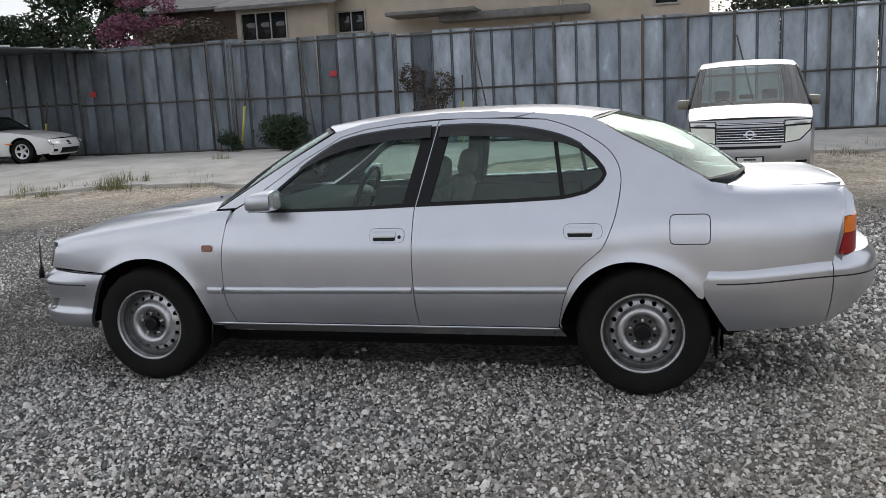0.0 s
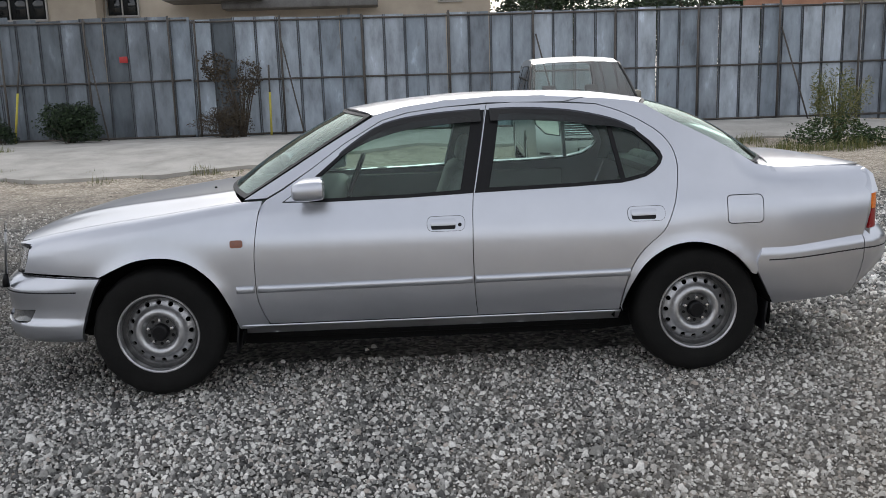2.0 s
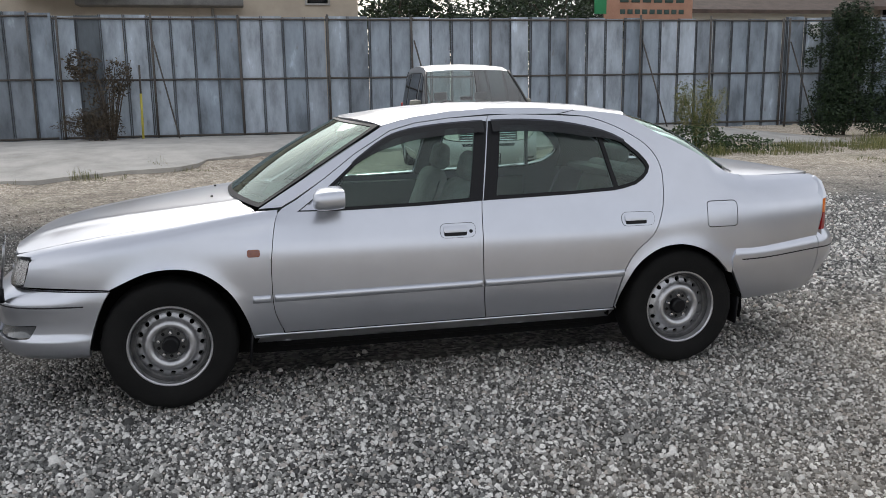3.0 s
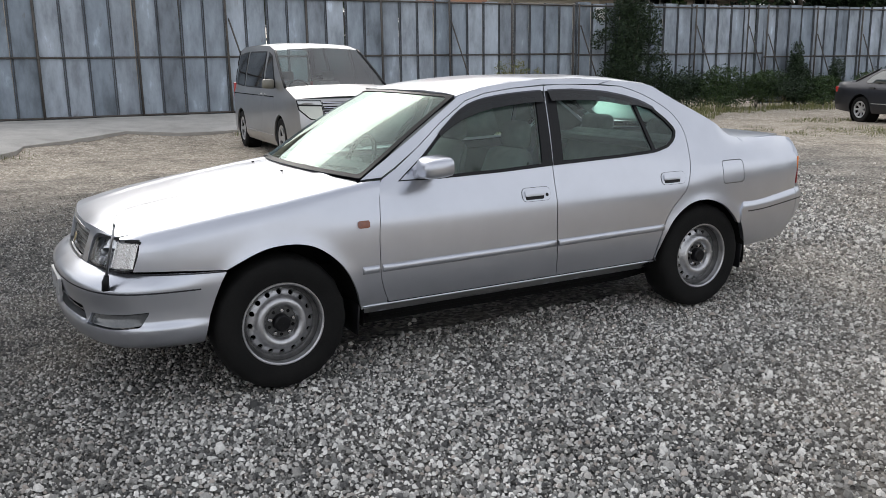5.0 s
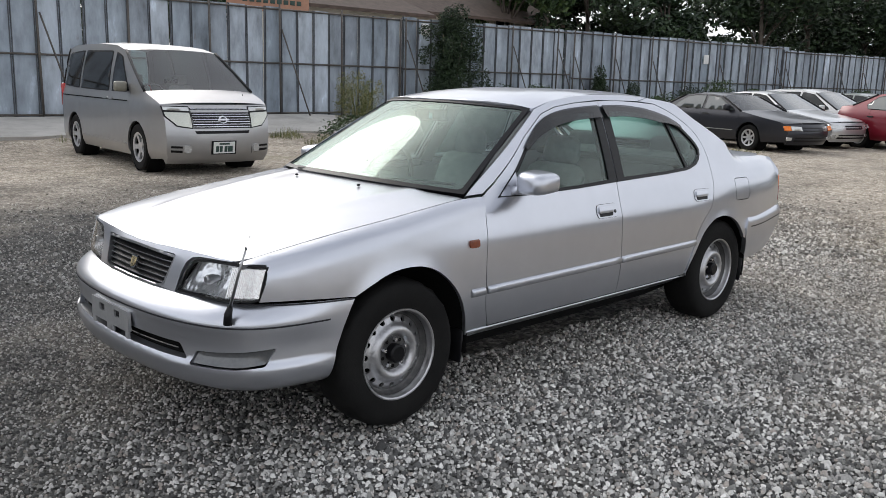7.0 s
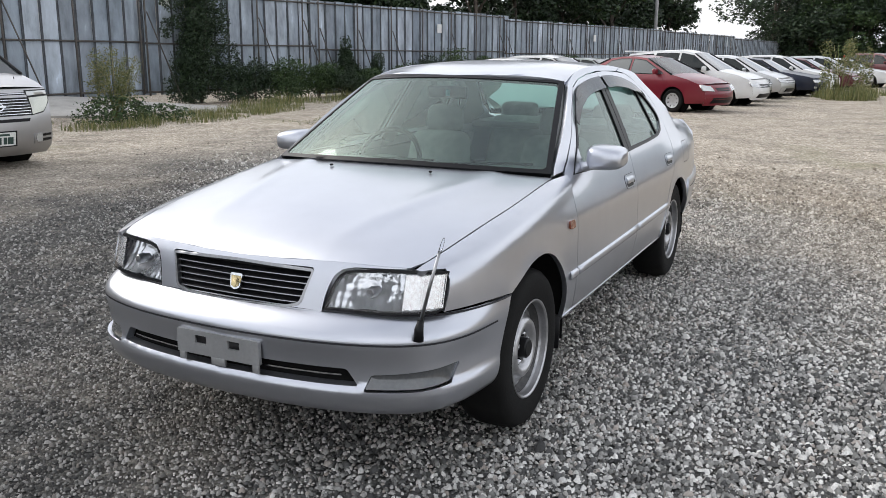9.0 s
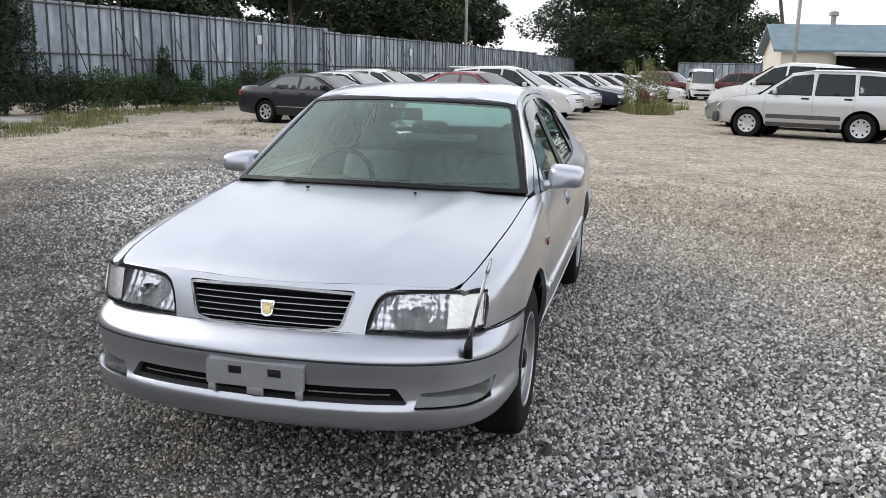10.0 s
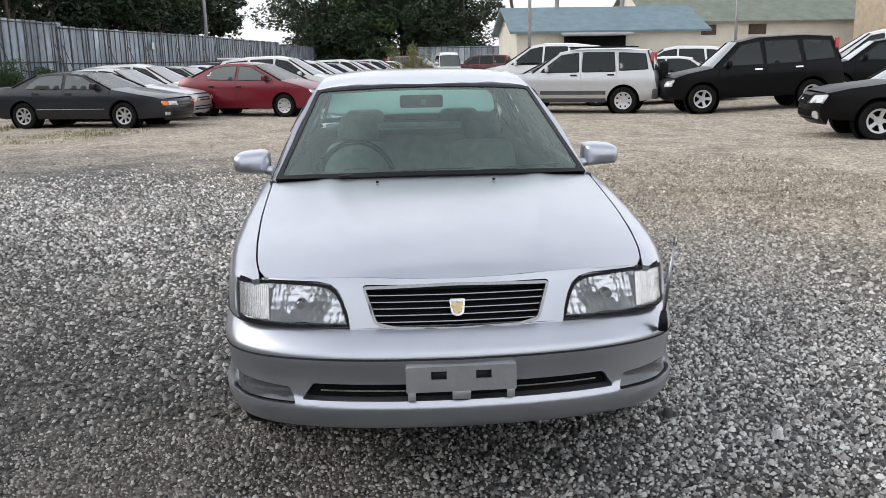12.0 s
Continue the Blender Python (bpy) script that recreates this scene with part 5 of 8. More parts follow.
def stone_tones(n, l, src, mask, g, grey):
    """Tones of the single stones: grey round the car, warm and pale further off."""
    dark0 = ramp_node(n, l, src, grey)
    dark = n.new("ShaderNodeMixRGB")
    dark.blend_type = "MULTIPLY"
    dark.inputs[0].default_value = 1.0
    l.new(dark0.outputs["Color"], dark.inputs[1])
    l.new(dark_strip_factor(n, l, g), dark.inputs[2])
    pale = ramp_node(n, l, src, PALE_STONES)
    mx = n.new("ShaderNodeMixRGB")
    l.new(mask, mx.inputs[0])
    l.new(dark.outputs["Color"], mx.inputs[1])
    l.new(pale.outputs["Color"], mx.inputs[2])
    big = n.new("ShaderNodeTexNoise")
    big.inputs["Scale"].default_value, big.inputs["Detail"].default_value, big.inputs["Roughness"].default_value = 1.1, 7.0, 0.7
    l.new(g.outputs["Position"], big.inputs["Vector"])
    br = ramp_node(n, l, big.outputs["Fac"], [(0.3, (0.56, 0.54, 0.51)), (0.5, (0.95, 0.94, 0.92)), (0.7, (1.15, 1.15, 1.15))])
    mu = n.new("ShaderNodeMixRGB")
    mu.blend_type = "MULTIPLY"
    mu.inputs[0].default_value = 0.8
    l.new(mx.outputs["Color"], mu.inputs[1])
    l.new(br.outputs["Color"], mu.inputs[2])
    clod = n.new("ShaderNodeTexNoise")
    clod.inputs["Scale"].default_value, clod.inputs["Detail"].default_value, clod.inputs["Roughness"].default_value = 6.5, 6.0, 0.7
    l.new(g.outputs["Position"], clod.inputs["Vector"])
    cr_ = ramp_node(n, l, clod.outputs["Fac"], [(0.32, (0.55, 0.53, 0.50)), (0.5, (0.98, 0.97, 0.96)), (0.68, (1.2, 1.2, 1.2))])
    mc = n.new("ShaderNodeMixRGB")
    mc.blend_type = "MULTIPLY"
    l.new(mask, mc.inputs[0])
    l.new(mu.outputs["Color"], mc.inputs[1])
    l.new(cr_.outputs["Color"], mc.inputs[2])
    return mc


GREY_STONES = [(0.0, (0.060, 0.060, 0.060)), (0.20, (0.13, 0.13, 0.128)), (0.36, (0.25, 0.252, 0.238)), (0.48, (0.34, 0.335, 0.322)), (0.60, (0.47, 0.465, 0.445)), (0.66, (0.42, 0.370, 0.330)), (0.74, (0.60, 0.592, 0.57)), (1.0, (0.92, 0.905, 0.875))]
# fines between the stones, with the gaps' shade put into their colour
SHADED_FINES = [(0.0, (0.030, 0.030, 0.031)), (0.5, (0.10, 0.098, 0.093)), (1.0, (0.26, 0.252, 0.235))]
PALE_STONES = [(0.0, (0.20, 0.166, 0.130)), (0.25, (0.34, 0.293, 0.236)), (0.65, (0.46, 0.405, 0.332)), (0.85, (0.54, 0.487, 0.41)), (1.0, (0.76, 0.705, 0.61))]


def gravel_ground():
    m, n, l, p = material("gravel_ground")
    mask, g = zone_mask(n, l)
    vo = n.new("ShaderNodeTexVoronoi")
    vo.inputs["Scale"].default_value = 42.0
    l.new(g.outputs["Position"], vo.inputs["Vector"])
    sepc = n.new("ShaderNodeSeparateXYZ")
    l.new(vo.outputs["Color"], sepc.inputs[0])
    mu = stone_tones(n, l, sepc.outputs[0], mask, g, SHADED_FINES)
    # thin green growth in patches, only on the pale ground
    gn = n.new("ShaderNodeTexNoise")
    gn.inputs["Scale"].default_value, gn.inputs["Detail"].default_value = 0.32, 6.0
    l.new(g.outputs["Position"], gn.inputs["Vector"])
    gr = ramp_node(n, l, gn.outputs["Fac"], [(0.60, (0, 0, 0)), (0.72, (0.5, 0.5, 0.5))])
    gm = n.new("ShaderNodeMath")
    gm.operation = "MULTIPLY"
    l.new(gr.outputs["Color"], gm.inputs[0])
    l.new(mask, gm.inputs[1])
    mg = n.new("ShaderNodeMixRGB")
    mg.inputs[2].default_value = (0.17, 0.17, 0.07, 1)
    l.new(gm.outputs[0], mg.inputs[0])
    l.new(mu.outputs["Color"], mg.inputs[1])
    l.new(mg.outputs["Color"], p.inputs["Base Color"])
    setp(p, Roughness=0.95)
    inv = n.new("ShaderNodeMath")
    inv.operation = "MULTIPLY_ADD"
    inv.inputs[1].default_value, inv.inputs[2].default_value = -1.0, 1.0
    l.new(vo.outputs["Distance"], inv.inputs[0])
    bump_from(n, l, inv.outputs[0], p, 0.8, 0.016)
    return m


def build_ground():
    xs = np.unique(np.r_[np.linspace(-600, -60, 10), np.linspace(-60, 60, 121), np.linspace(60, 900, 12)])
    ys = np.unique(np.r_[np.linspace(-600, -40, 9), np.linspace(-40, 40, 81), np.linspace(40, 700, 10)])
    gx, gy = np.meshgrid(xs, ys)
    gz = ground_z(gx, gy)
    rough = np.array([[noise.noise((x * 0.35, y * 0.35, 3.0)) for x in xs] for y in ys])
    near = (np.abs(gx) < 60) & (np.abs(gy) < 40)
    gz = gz + np.where(near, 0.018 * rough - 0.012, 0)
    verts = np.stack([gx.ravel(), gy.ravel(), gz.ravel()], 1)
    w = len(xs)
    faces = [(j * w + i, j * w + i + 1, (j + 1) * w + i + 1, (j + 1) * w + i) for j in range(len(ys) - 1) for i in range(w - 1)]
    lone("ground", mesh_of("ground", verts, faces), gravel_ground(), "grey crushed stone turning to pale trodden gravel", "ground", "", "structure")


build_ground()

SLAB = [(-42, 8.4), (-20, 8.6), (-14, 8.7), (-11.2, 9.0), (-9.6, 10.1), (-8.0, 10.2), (-6.3, 9.9), (-4.9, 10.0), (-3.4, 10.4), (-2.2, 11.2), (-1.3, 12.4), (0.2, 13.8), (3.0, 13.7), (4.5, 13.5),
        (6.4, 13.4), (8.0, 13.6), (9.2, 13.3), (10.6, 13.6), (11.8, 13.0), (13.4, 13.1), (13.9, 14.4), (13.2, 16.6), (-42, 17.0)]


def slab_fn(a, b):
    wob = np.array([noise.noise((x * 0.5, y * 0.5, 7.0)) for x, y in zip(a, b)])
    return np.stack([a + 0.10 * np.sin(b * 5.1), b + 0.14 * np.sin(a * 3.3) + 0.10 * np.sin(a * 7.7 + 1), ground_z(a, b) + 0.055 + 0.015 * wob], -1)


M_concrete = mottled("old_concrete", (0.30, 0.285, 0.26), (0.50, 0.48, 0.445), 1.6, 0.85, 0.95, 0.0, 0.5, 50.0, 0.0, None, (0.3, 0.62))
lone("slab", patch("slab", SLAB, slab_fn, (0, 0, 1), 0.45, (), 0, 0.09), M_concrete, "worn pale concrete slab along the fence", "slab", "", "structure")

# loose stones where the camera passes
def stone_field(name, x0, x1, y0, y1, pitch, size, seed, keep, spread=0.30):
    """Rounded stones bedded in the ground, laid on a shaken lattice: each a low dome of a rim, a shoulder and a top."""
    rng = np.random.default_rng(seed)
    gx, gy = np.meshgrid(np.arange(x0, x1, pitch), np.arange(y0, y1, pitch * 0.87))
    gx = gx + (np.arange(gx.shape[0]) % 2)[:, None] * pitch / 2
    x, y = gx.ravel(), gy.ravel()
    x, y = x + rng.normal(0, 0.30, len(x)) * pitch, y + rng.normal(0, 0.30, len(x)) * pitch
    ok = keep(x, y, rng.random(len(x)))
    x, y = x[ok], y[ok]
    k = len(x)
    fine = 1 - 0.36 * smooth01(0.0, 1.8, -0.6 * x + 0.6 * y - 0.3)
    s = size * fine * np.clip(rng.lognormal(0, spread, k), 0.5, 2.0)
    a6, a3 = np.arange(6) * math.pi / 3, np.arange(3) * 2 * math.pi / 3 + math.pi / 6
    rim = np.stack([np.cos(a6), np.sin(a6), 0 * a6 - 0.5], 1)
    shoulder = np.stack([0.62 * np.cos(a3), 0.62 * np.sin(a3), 0 * a3 + 0.62], 1)
    base = np.concatenate([rim, shoulder])
    tris = [(6, 7, 8)]
    for j in range(3):
        u, w = 6 + j, 6 + (j + 1) % 3
        tris += [(2 * j, 2 * j + 1, u), (2 * j + 1, (2 * j + 2) % 6, u), ((2 * j + 2) % 6, w, u)]
    tris = np.array(tris)
    v = base[None] * (1 + rng.uniform(-0.24, 0.24, (k, 9, 3))) + rng.uniform(-0.10, 0.10, (k, 9, 3))
    v *= np.stack([s * rng.uniform(0.8, 1.4, k), s * rng.uniform(0.65, 1.1, k), s * rng.uniform(0.6, 1.1, k)], 1)[:, None]
    turn, tilt, way = rng.uniform(0, 2 * math.pi, k), rng.normal(0, 0.30, k), rng.uniform(0, 2 * math.pi, k)
    c, d = np.cos(turn)[:, None], np.sin(turn)[:, None]
    vx, vy, vz = v[..., 0] * c - v[..., 1] * d, v[..., 0] * d + v[..., 1] * c, v[..., 2]
    along = vx * np.cos(way)[:, None] + vy * np.sin(way)[:, None]
    v = np.stack([vx, vy, vz + along * np.sin(tilt)[:, None]], -1)
    v += np.stack([x, y, ground_z(x, y) + rng.uniform(-0.7, 0.75, k) * s - 0.003], 1)[:, None]
    f = (tris[None] + (np.arange(k) * 9)[:, None, None]).reshape(-1)
    me = bpy.data.meshes.new(name)
    me.vertices.add(k * 9)
    me.vertices.foreach_set("co", v.ravel())
    me.loops.add(len(f))
    me.loops.foreach_set("vertex_index", f.astype(np.int32))
    me.polygons.add(len(f) // 3)
    me.polygons.foreach_set("loop_start", np.arange(0, len(f), 3, dtype=np.int32))
    me.update(calc_edges=True)
    me.validate()
    me.polygons.foreach_set("use_smooth", np.ones(len(me.polygons), bool))
    return me


def loose_stone():
    m, n, l, p = material("loose_stone")
    mask, g = zone_mask(n, l)
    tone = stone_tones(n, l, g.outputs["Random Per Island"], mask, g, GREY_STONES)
    nz = noise_node(n, l, 150.0, 3.0)
    grain = ramp_node(n, l, nz.outputs["Fac"], [(0.3, (0.66, 0.66, 0.66)), (0.7, (1.08, 1.08, 1.08))])
    mx = n.new("ShaderNodeMixRGB")
    mx.blend_type = "MULTIPLY"
    mx.inputs[0].default_value = 0.7
    l.new(tone.outputs["Color"], mx.inputs[1])
    l.new(grain.outputs["Color"], mx.inputs[2])
    l.new(mx.outputs["Color"], p.inputs["Base Color"])
    setp(p, Roughness=0.8)
    bump_from(n, l, nz.outputs["Fac"], p, 0.45, 0.003)
    return m


def near_bed(x, y):
    """The strip along the car's left side and ahead of its nose."""
    return (x > -3.1) & (x < 4.0) & (y > -2.7) & (y < 2.4) & ((y < -0.35) | (x < -1.4)) & (0.69 * x + 0.71 * y > -2.85) & (0.92 * x + 0.33 * y > -2.8)


def far_bed(x, y, r):
    """Thinning out over the yard, none under the middle of the car."""
    off = np.hypot(np.maximum(np.abs(x + 0.2) - 4.6, 0), np.maximum(np.abs(y + 0.4) - 4.0, 0))
    front = (0.69 * x + 0.71 * y > -2.85) & ((0.92 * x + 0.33 * y > -2.8) | (x > -3.1 - 0.88 * y)) & ((y > -2.75) | (x > -0.6))
    return (r < np.clip(1.0 - off / 3.6, 0, 1) ** 1.4) & front & ~near_bed(x, y) & ~((np.abs(x) < 1.7) & (np.abs(y) < 0.35))


M_stone = loose_stone()
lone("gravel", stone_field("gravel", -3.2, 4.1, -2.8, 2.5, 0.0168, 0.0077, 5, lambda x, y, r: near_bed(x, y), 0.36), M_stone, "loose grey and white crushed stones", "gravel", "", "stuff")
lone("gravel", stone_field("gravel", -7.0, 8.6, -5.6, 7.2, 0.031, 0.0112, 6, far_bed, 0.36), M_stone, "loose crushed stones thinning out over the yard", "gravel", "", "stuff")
lone("coarse_gravel", stone_field("coarse_gravel", -5, 9, -2.7, 8.0, 0.34, 0.018, 9, lambda x, y, r: r < 0.8, 0.3), M_stone, "larger loose pale stones", "gravel", "", "stuff")

FENCE = [(-30.0, 17.15, 0.36, 3.62), (-21.0, 17.07, 0.36, 3.52), (-14.9, 17.02, 0.36, 3.39), (-10.0, 16.98, 0.36, 3.31), (-5.25, 16.94, 0.36, 3.25), (13.95, 16.78, 0.30, 3.25), (21.1, 15.84, 0.05, 3.26), (34.3, 14.15, 0.02, 3.12), (53.6, 10.83, 0.0, 3.06), (72.0, 8.85, 0.0, 2.90), (100.0, 6.4, 0.0, 2.75)]


def steel_sheet(name, tones):
    m, n, l, p = material(name)
    oi = n.new("ShaderNodeObjectInfo")
    co = n.new("ShaderNodeTexCoord")
    ad = n.new("ShaderNodeVectorMath")
    ad.operation = "MULTIPLY_ADD"
    ad.inputs[1].default_value = (37.0, 11.0, 53.0)
    comb = n.new("ShaderNodeCombineXYZ")
    for k in range(3):
        l.new(oi.outputs["Random"], comb.inputs[k])
    l.new(comb.outputs[0], ad.inputs[0])
    l.new(co.outputs["Object"], ad.inputs[2])
    mp = n.new("ShaderNodeMapping")
    mp.inputs["Scale"].default_value = (1.0, 1.0, 0.35)
    l.new(ad.outputs[0], mp.inputs["Vector"])
    nz = n.new("ShaderNodeTexNoise")
    nz.inputs["Scale"].default_value, nz.inputs["Detail"].default_value, nz.inputs["Roughness"].default_value = 2.6, 7.0, 0.62
    l.new(mp.outputs["Vector"], nz.inputs["Vector"])
    tone = ramp_node(n, l, oi.outputs["Random"], tones)
    st = ramp_node(n, l, nz.outputs["Fac"], [(0.30, (0.50, 0.50, 0.50)), (0.5, (0.92, 0.92, 0.92)), (0.62, (1.12, 1.12, 1.12)), (0.72, (1.75, 1.75, 1.75))])
    mu = n.new("ShaderNodeMixRGB")
    mu.blend_type = "MULTIPLY"
    mu.inputs[0].default_value = 1.0
    l.new(tone.outputs["Color"], mu.inputs[1])
    l.new(st.outputs["Color"], mu.inputs[2])
    n2 = n.new("ShaderNodeTexNoise")
    n2.inputs["Scale"].default_value, n2.inputs["Detail"].default_value = 7.0, 6.0
    l.new(mp.outputs["Vector"], n2.inputs["Vector"])
    ru = ramp_node(n, l, n2.outputs["Fac"], [(0.66, (0, 0, 0)), (0.76, (0.45, 0.45, 0.45))])
    mr = n.new("ShaderNodeMixRGB")
    mr.inputs[2].default_value = (0.12, 0.085, 0.06, 1)
    l.new(ru.outputs["Color"], mr.inputs[0])
    l.new(mu.outputs["Color"], mr.inputs[1])
    l.new(mr.outputs["Color"], p.inputs["Base Color"])
    setp(p, Metallic=0.25, Roughness=0.55)
    bump_from(n, l, nz.outputs["Fac"], p, 0.25, 0.03)
    return m


M_sheet = steel_sheet("galvanised_sheet", [(0.0, (0.24, 0.285, 0.335)), (0.45, (0.345, 0.395, 0.45)), (0.8, (0.46, 0.515, 0.58)), (1.0, (0.21, 0.242, 0.28))])
# the same sheet in darker tones
M_sheet_dark = steel_sheet("darker_sheet", [(0.0, (0.10, 0.118, 0.135)), (0.45, (0.155, 0.180, 0.205)), (0.8, (0.22, 0.25, 0.285)), (1.0, (0.13, 0.15, 0.172))])
# weathered steel darkened: the shade on the fins is put into its colour
M_rib = mottled("weathered_shaded_rib", (0.055, 0.062, 0.070), (0.15, 0.16, 0.175), 3.0, 0.6, 0.75, 0.2, 0.2, 50.0)
M_pipe = mottled("rusty_pipe", (0.055, 0.052, 0.05), (0.13, 0.115, 0.10), 2.5, 0.6, 0.8, 0.2, 0.2, 40.0)
M_yellow = mottled("yellow_band", (0.42, 0.36, 0.05), (0.60, 0.52, 0.10), 5.0, 0.6, 0.8, 0.0, 0.2, 60.0)
M_redsign = plain("red_plate", (0.42, 0.03, 0.03), 0.5)
M_white = mottled("white_paint", (0.62, 0.62, 0.60), (0.80, 0.80, 0.78), 4.0, 0.6, 0.75, 0.0, 0.1, 60.0)


def sheet_mesh(name, h, seed, steel=None):
    """One folded sheet, 0.53 m wide, with two standing ribs; it faces -y."""
    rng = random.Random(seed)
    prof = [(0.0, 0.0, 1), (0.004, -0.034, 1), (0.020, -0.036, 1), (0.024, -0.004, 0), (0.030, 0.0, 0), (0.042, 0.0, 1), (0.046, -0.030, 1), (0.062, -0.030, 1), (0.066, 0.0, 0),
            (0.17, -0.003, 0), (0.29, 0.002, 0), (0.40, -0.003, 0), (0.49, 0.0, 0), (0.53, 0.0, 0)]
    zs = [0.0, 0.5, 1.0, 1.45, 2.0, 2.5, h]
    verts, faces, mats = [], [], []
    for back in (0, 1):
        for z in zs:
            for x, y, _ in prof:
                bow = 0.006 * math.sin(z * 2.1 + seed) * math.sin(x * 5.9) + rng.uniform(-0.002, 0.002)
                verts.append((x, y + bow + 0.004 * back, z))
    w, k = len(prof), len(zs)
    for j in range(k - 1):
        for i in range(w - 1):
            a = j * w + i
            faces.append((a, a + 1, a + w + 1, a + w))
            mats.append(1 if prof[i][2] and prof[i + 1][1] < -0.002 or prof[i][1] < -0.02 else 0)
            b = a + k * w
            faces.append((b, b + w, b + w + 1, b + 1))
            mats.append(0)
    for i in range(w - 1):
        for j0 in (0, (k - 1) * w):
            a, b = j0 + i, j0 + i + k * w
            faces.append((a, a + 1, b + 1, b))
            mats.append(0)
    me = mesh_of(name, verts, faces, False)
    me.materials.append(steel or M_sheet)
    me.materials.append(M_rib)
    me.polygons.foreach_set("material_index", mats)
    return me


def build_fence():
    fence = thing("fence", "tall fence of weathered grey steel sheets on pipe rails", "fence", "", "structure")
    rng = random.Random(4)
    for (x0, y0, b0, t0), (x1, y1, b1, t1) in zip(FENCE, FENCE[1:]):
        h = round(t0 - b0 + 0.02, 2)
        sheets = [sheet_mesh("sheet", h, k) for k in range(3)]
        # darker tones for the sheets left of about x = -6.5
        old = [sheet_mesh("sheet", h, k, M_sheet_dark) for k in range(3)] if x0 < -5 else sheets
        length, ang = math.hypot(x1 - x0, y1 - y0), math.degrees(math.atan2(y1 - y0, x1 - x0))
        n = int(length / 0.53)
        at = lambda s: (x0 + (x1 - x0) * s / length, y0 + (y1 - y0) * s / length)
        for k in range(n + 1):
            px, py = at(k * 0.53)
            zb = b0 + (b1 - b0) * k * 0.53 / length if x0 < 13 else b0
            ob = part("panel", (old if px < -6.5 + rng.uniform(-2.5, 2.5) else sheets)[rng.randrange(3)], None, fence)
            ob.matrix_basis = pose(px, py + rng.uniform(-0.006, 0.006), zb + rng.uniform(-0.03, 0.02), rng.uniform(-0.4, 0.4), rng.uniform(-0.35, 0.35), ang)
        for z, r in ((t0 - 0.07, 0.024), (b0 + (t0 - b0) * 0.485, 0.024), (b0 + 0.06, 0.026)):
            a, b = at(0.05), at(length - 0.03)
            ob = part("rail", tube_mesh("rail", [(a[0], a[1] - 0.065, z), ((a[0] + b[0]) / 2, (a[1] + b[1]) / 2 - 0.065, z - 0.012), (b[0], b[1] - 0.065, z)], r, 8), M_pipe, fence)
        step = 2.1
        for k in range(int(length / step) + 1):
            px, py = at(min(k * step + 0.11, length))
            px += rng.uniform(-0.06, 0.06)
            if px > 75:
                continue
            part("post", tube_mesh("post", [(px, py - 0.115, b0 - 0.05), (px + rng.uniform(-0.03, 0.03), py - 0.115, t0 + rng.uniform(-0.02, 0.06))], 0.027, 8), M_pipe, fence)
            for z in (t0 - 0.07, b0 + (t0 - b0) * 0.485):
                part("clamp", box_mesh("clamp", (0.06, 0.05, 0.075), (px, py - 0.092, z), 0.008, 1), M_pipe, fence)
            if x0 > 0 and k % 2 == 0 or rng.random() < 0.25:
                part("brace", tube_mesh("brace", [(px + 0.03, py - 0.15, b0 + 2.3), (px + 0.55, py - 0.75, b0 - 0.05)], 0.02, 6), M_pipe, fence)
    return fence


FENCE_OB = build_fence()
# lean-to roof over the corner of the slab
lt = thing("lean_to", "low lean-to roof of dark sheets with pale edge pipes", "canopy", "", "structure")
part("roof", box_mesh("roof", (16.0, 4.6, 0.04), (0, 0, 0), 0.008), M_rib, lt).matrix_basis = pose(-22.1, 14.75, 3.46, 1.5, 1.0, 0)
for dy in (-2.32, -1.2, 0.0):
    part("edge_pipe", tube_mesh("edge_pipe", [(-30, 14.75 + dy, 3.61 + dy * 0.02), (-22, 14.75 + dy, 3.48 + dy * 0.02), (-14.1, 14.75 + dy, 3.355 + dy * 0.02)], 0.022, 8), M_white, lt)
for px in (-14.3, -19.5):
    part("post", tube_mesh("post", [(px, 12.5, 0.3), (px, 12.5, 3.36)], 0.03, 8), M_pipe, lt)

# things fixed to or leaning on the fence
for x, z in ((-6.88, 2.33), (-14.29, 2.14)):
    s = lone("warning_plate", box_mesh("warning_plate", (0.20, 0.012, 0.15), (0, 0, 0), 0.004), M_redsign, "small red plate fixed to the steel fence", "sign", "small red plates on the fence")
    s.matrix_basis = pose(x, 16.86, z)
for x, y, z in ((28.74, 14.78, 2.53), (43.6, 12.42, 2.4), (14.75, 16.58, 2.95)):
    s = lone("notice", box_mesh("notice", (0.32, 0.012, 0.36), (0, 0, 0), 0.004), M_white, "blank white notice fixed to the steel fence", "sign", "white notices on the fence")
    s.matrix_basis = pose(x, y, z, 0, 0, -8)
for x, y, zt, lean in ((-9.6, 16.55, 2.35, 0.28), (-3.35, 16.6, 2.1, 0.02), (-15.9, 16.5, 2.0, 0.25)):
    pl = thing("marker_pole", "yellow banded pole leaning on the steel fence", "pole", "yellow poles along the fence")
    zb = float(ground_z(x, y)) + 0.03
    mid = lambda f: (x + lean * f, y + 0.12 * f, zb + (zt - zb) * f)
    part("yellow_length", tube_mesh("yellow_length", [mid(0), mid(0.62)], 0.028, 8), M_yellow, pl)
    part("bare_length", tube_mesh("bare_length", [mid(0.62), mid(1.0)], 0.022, 8), M_pipe, pl)


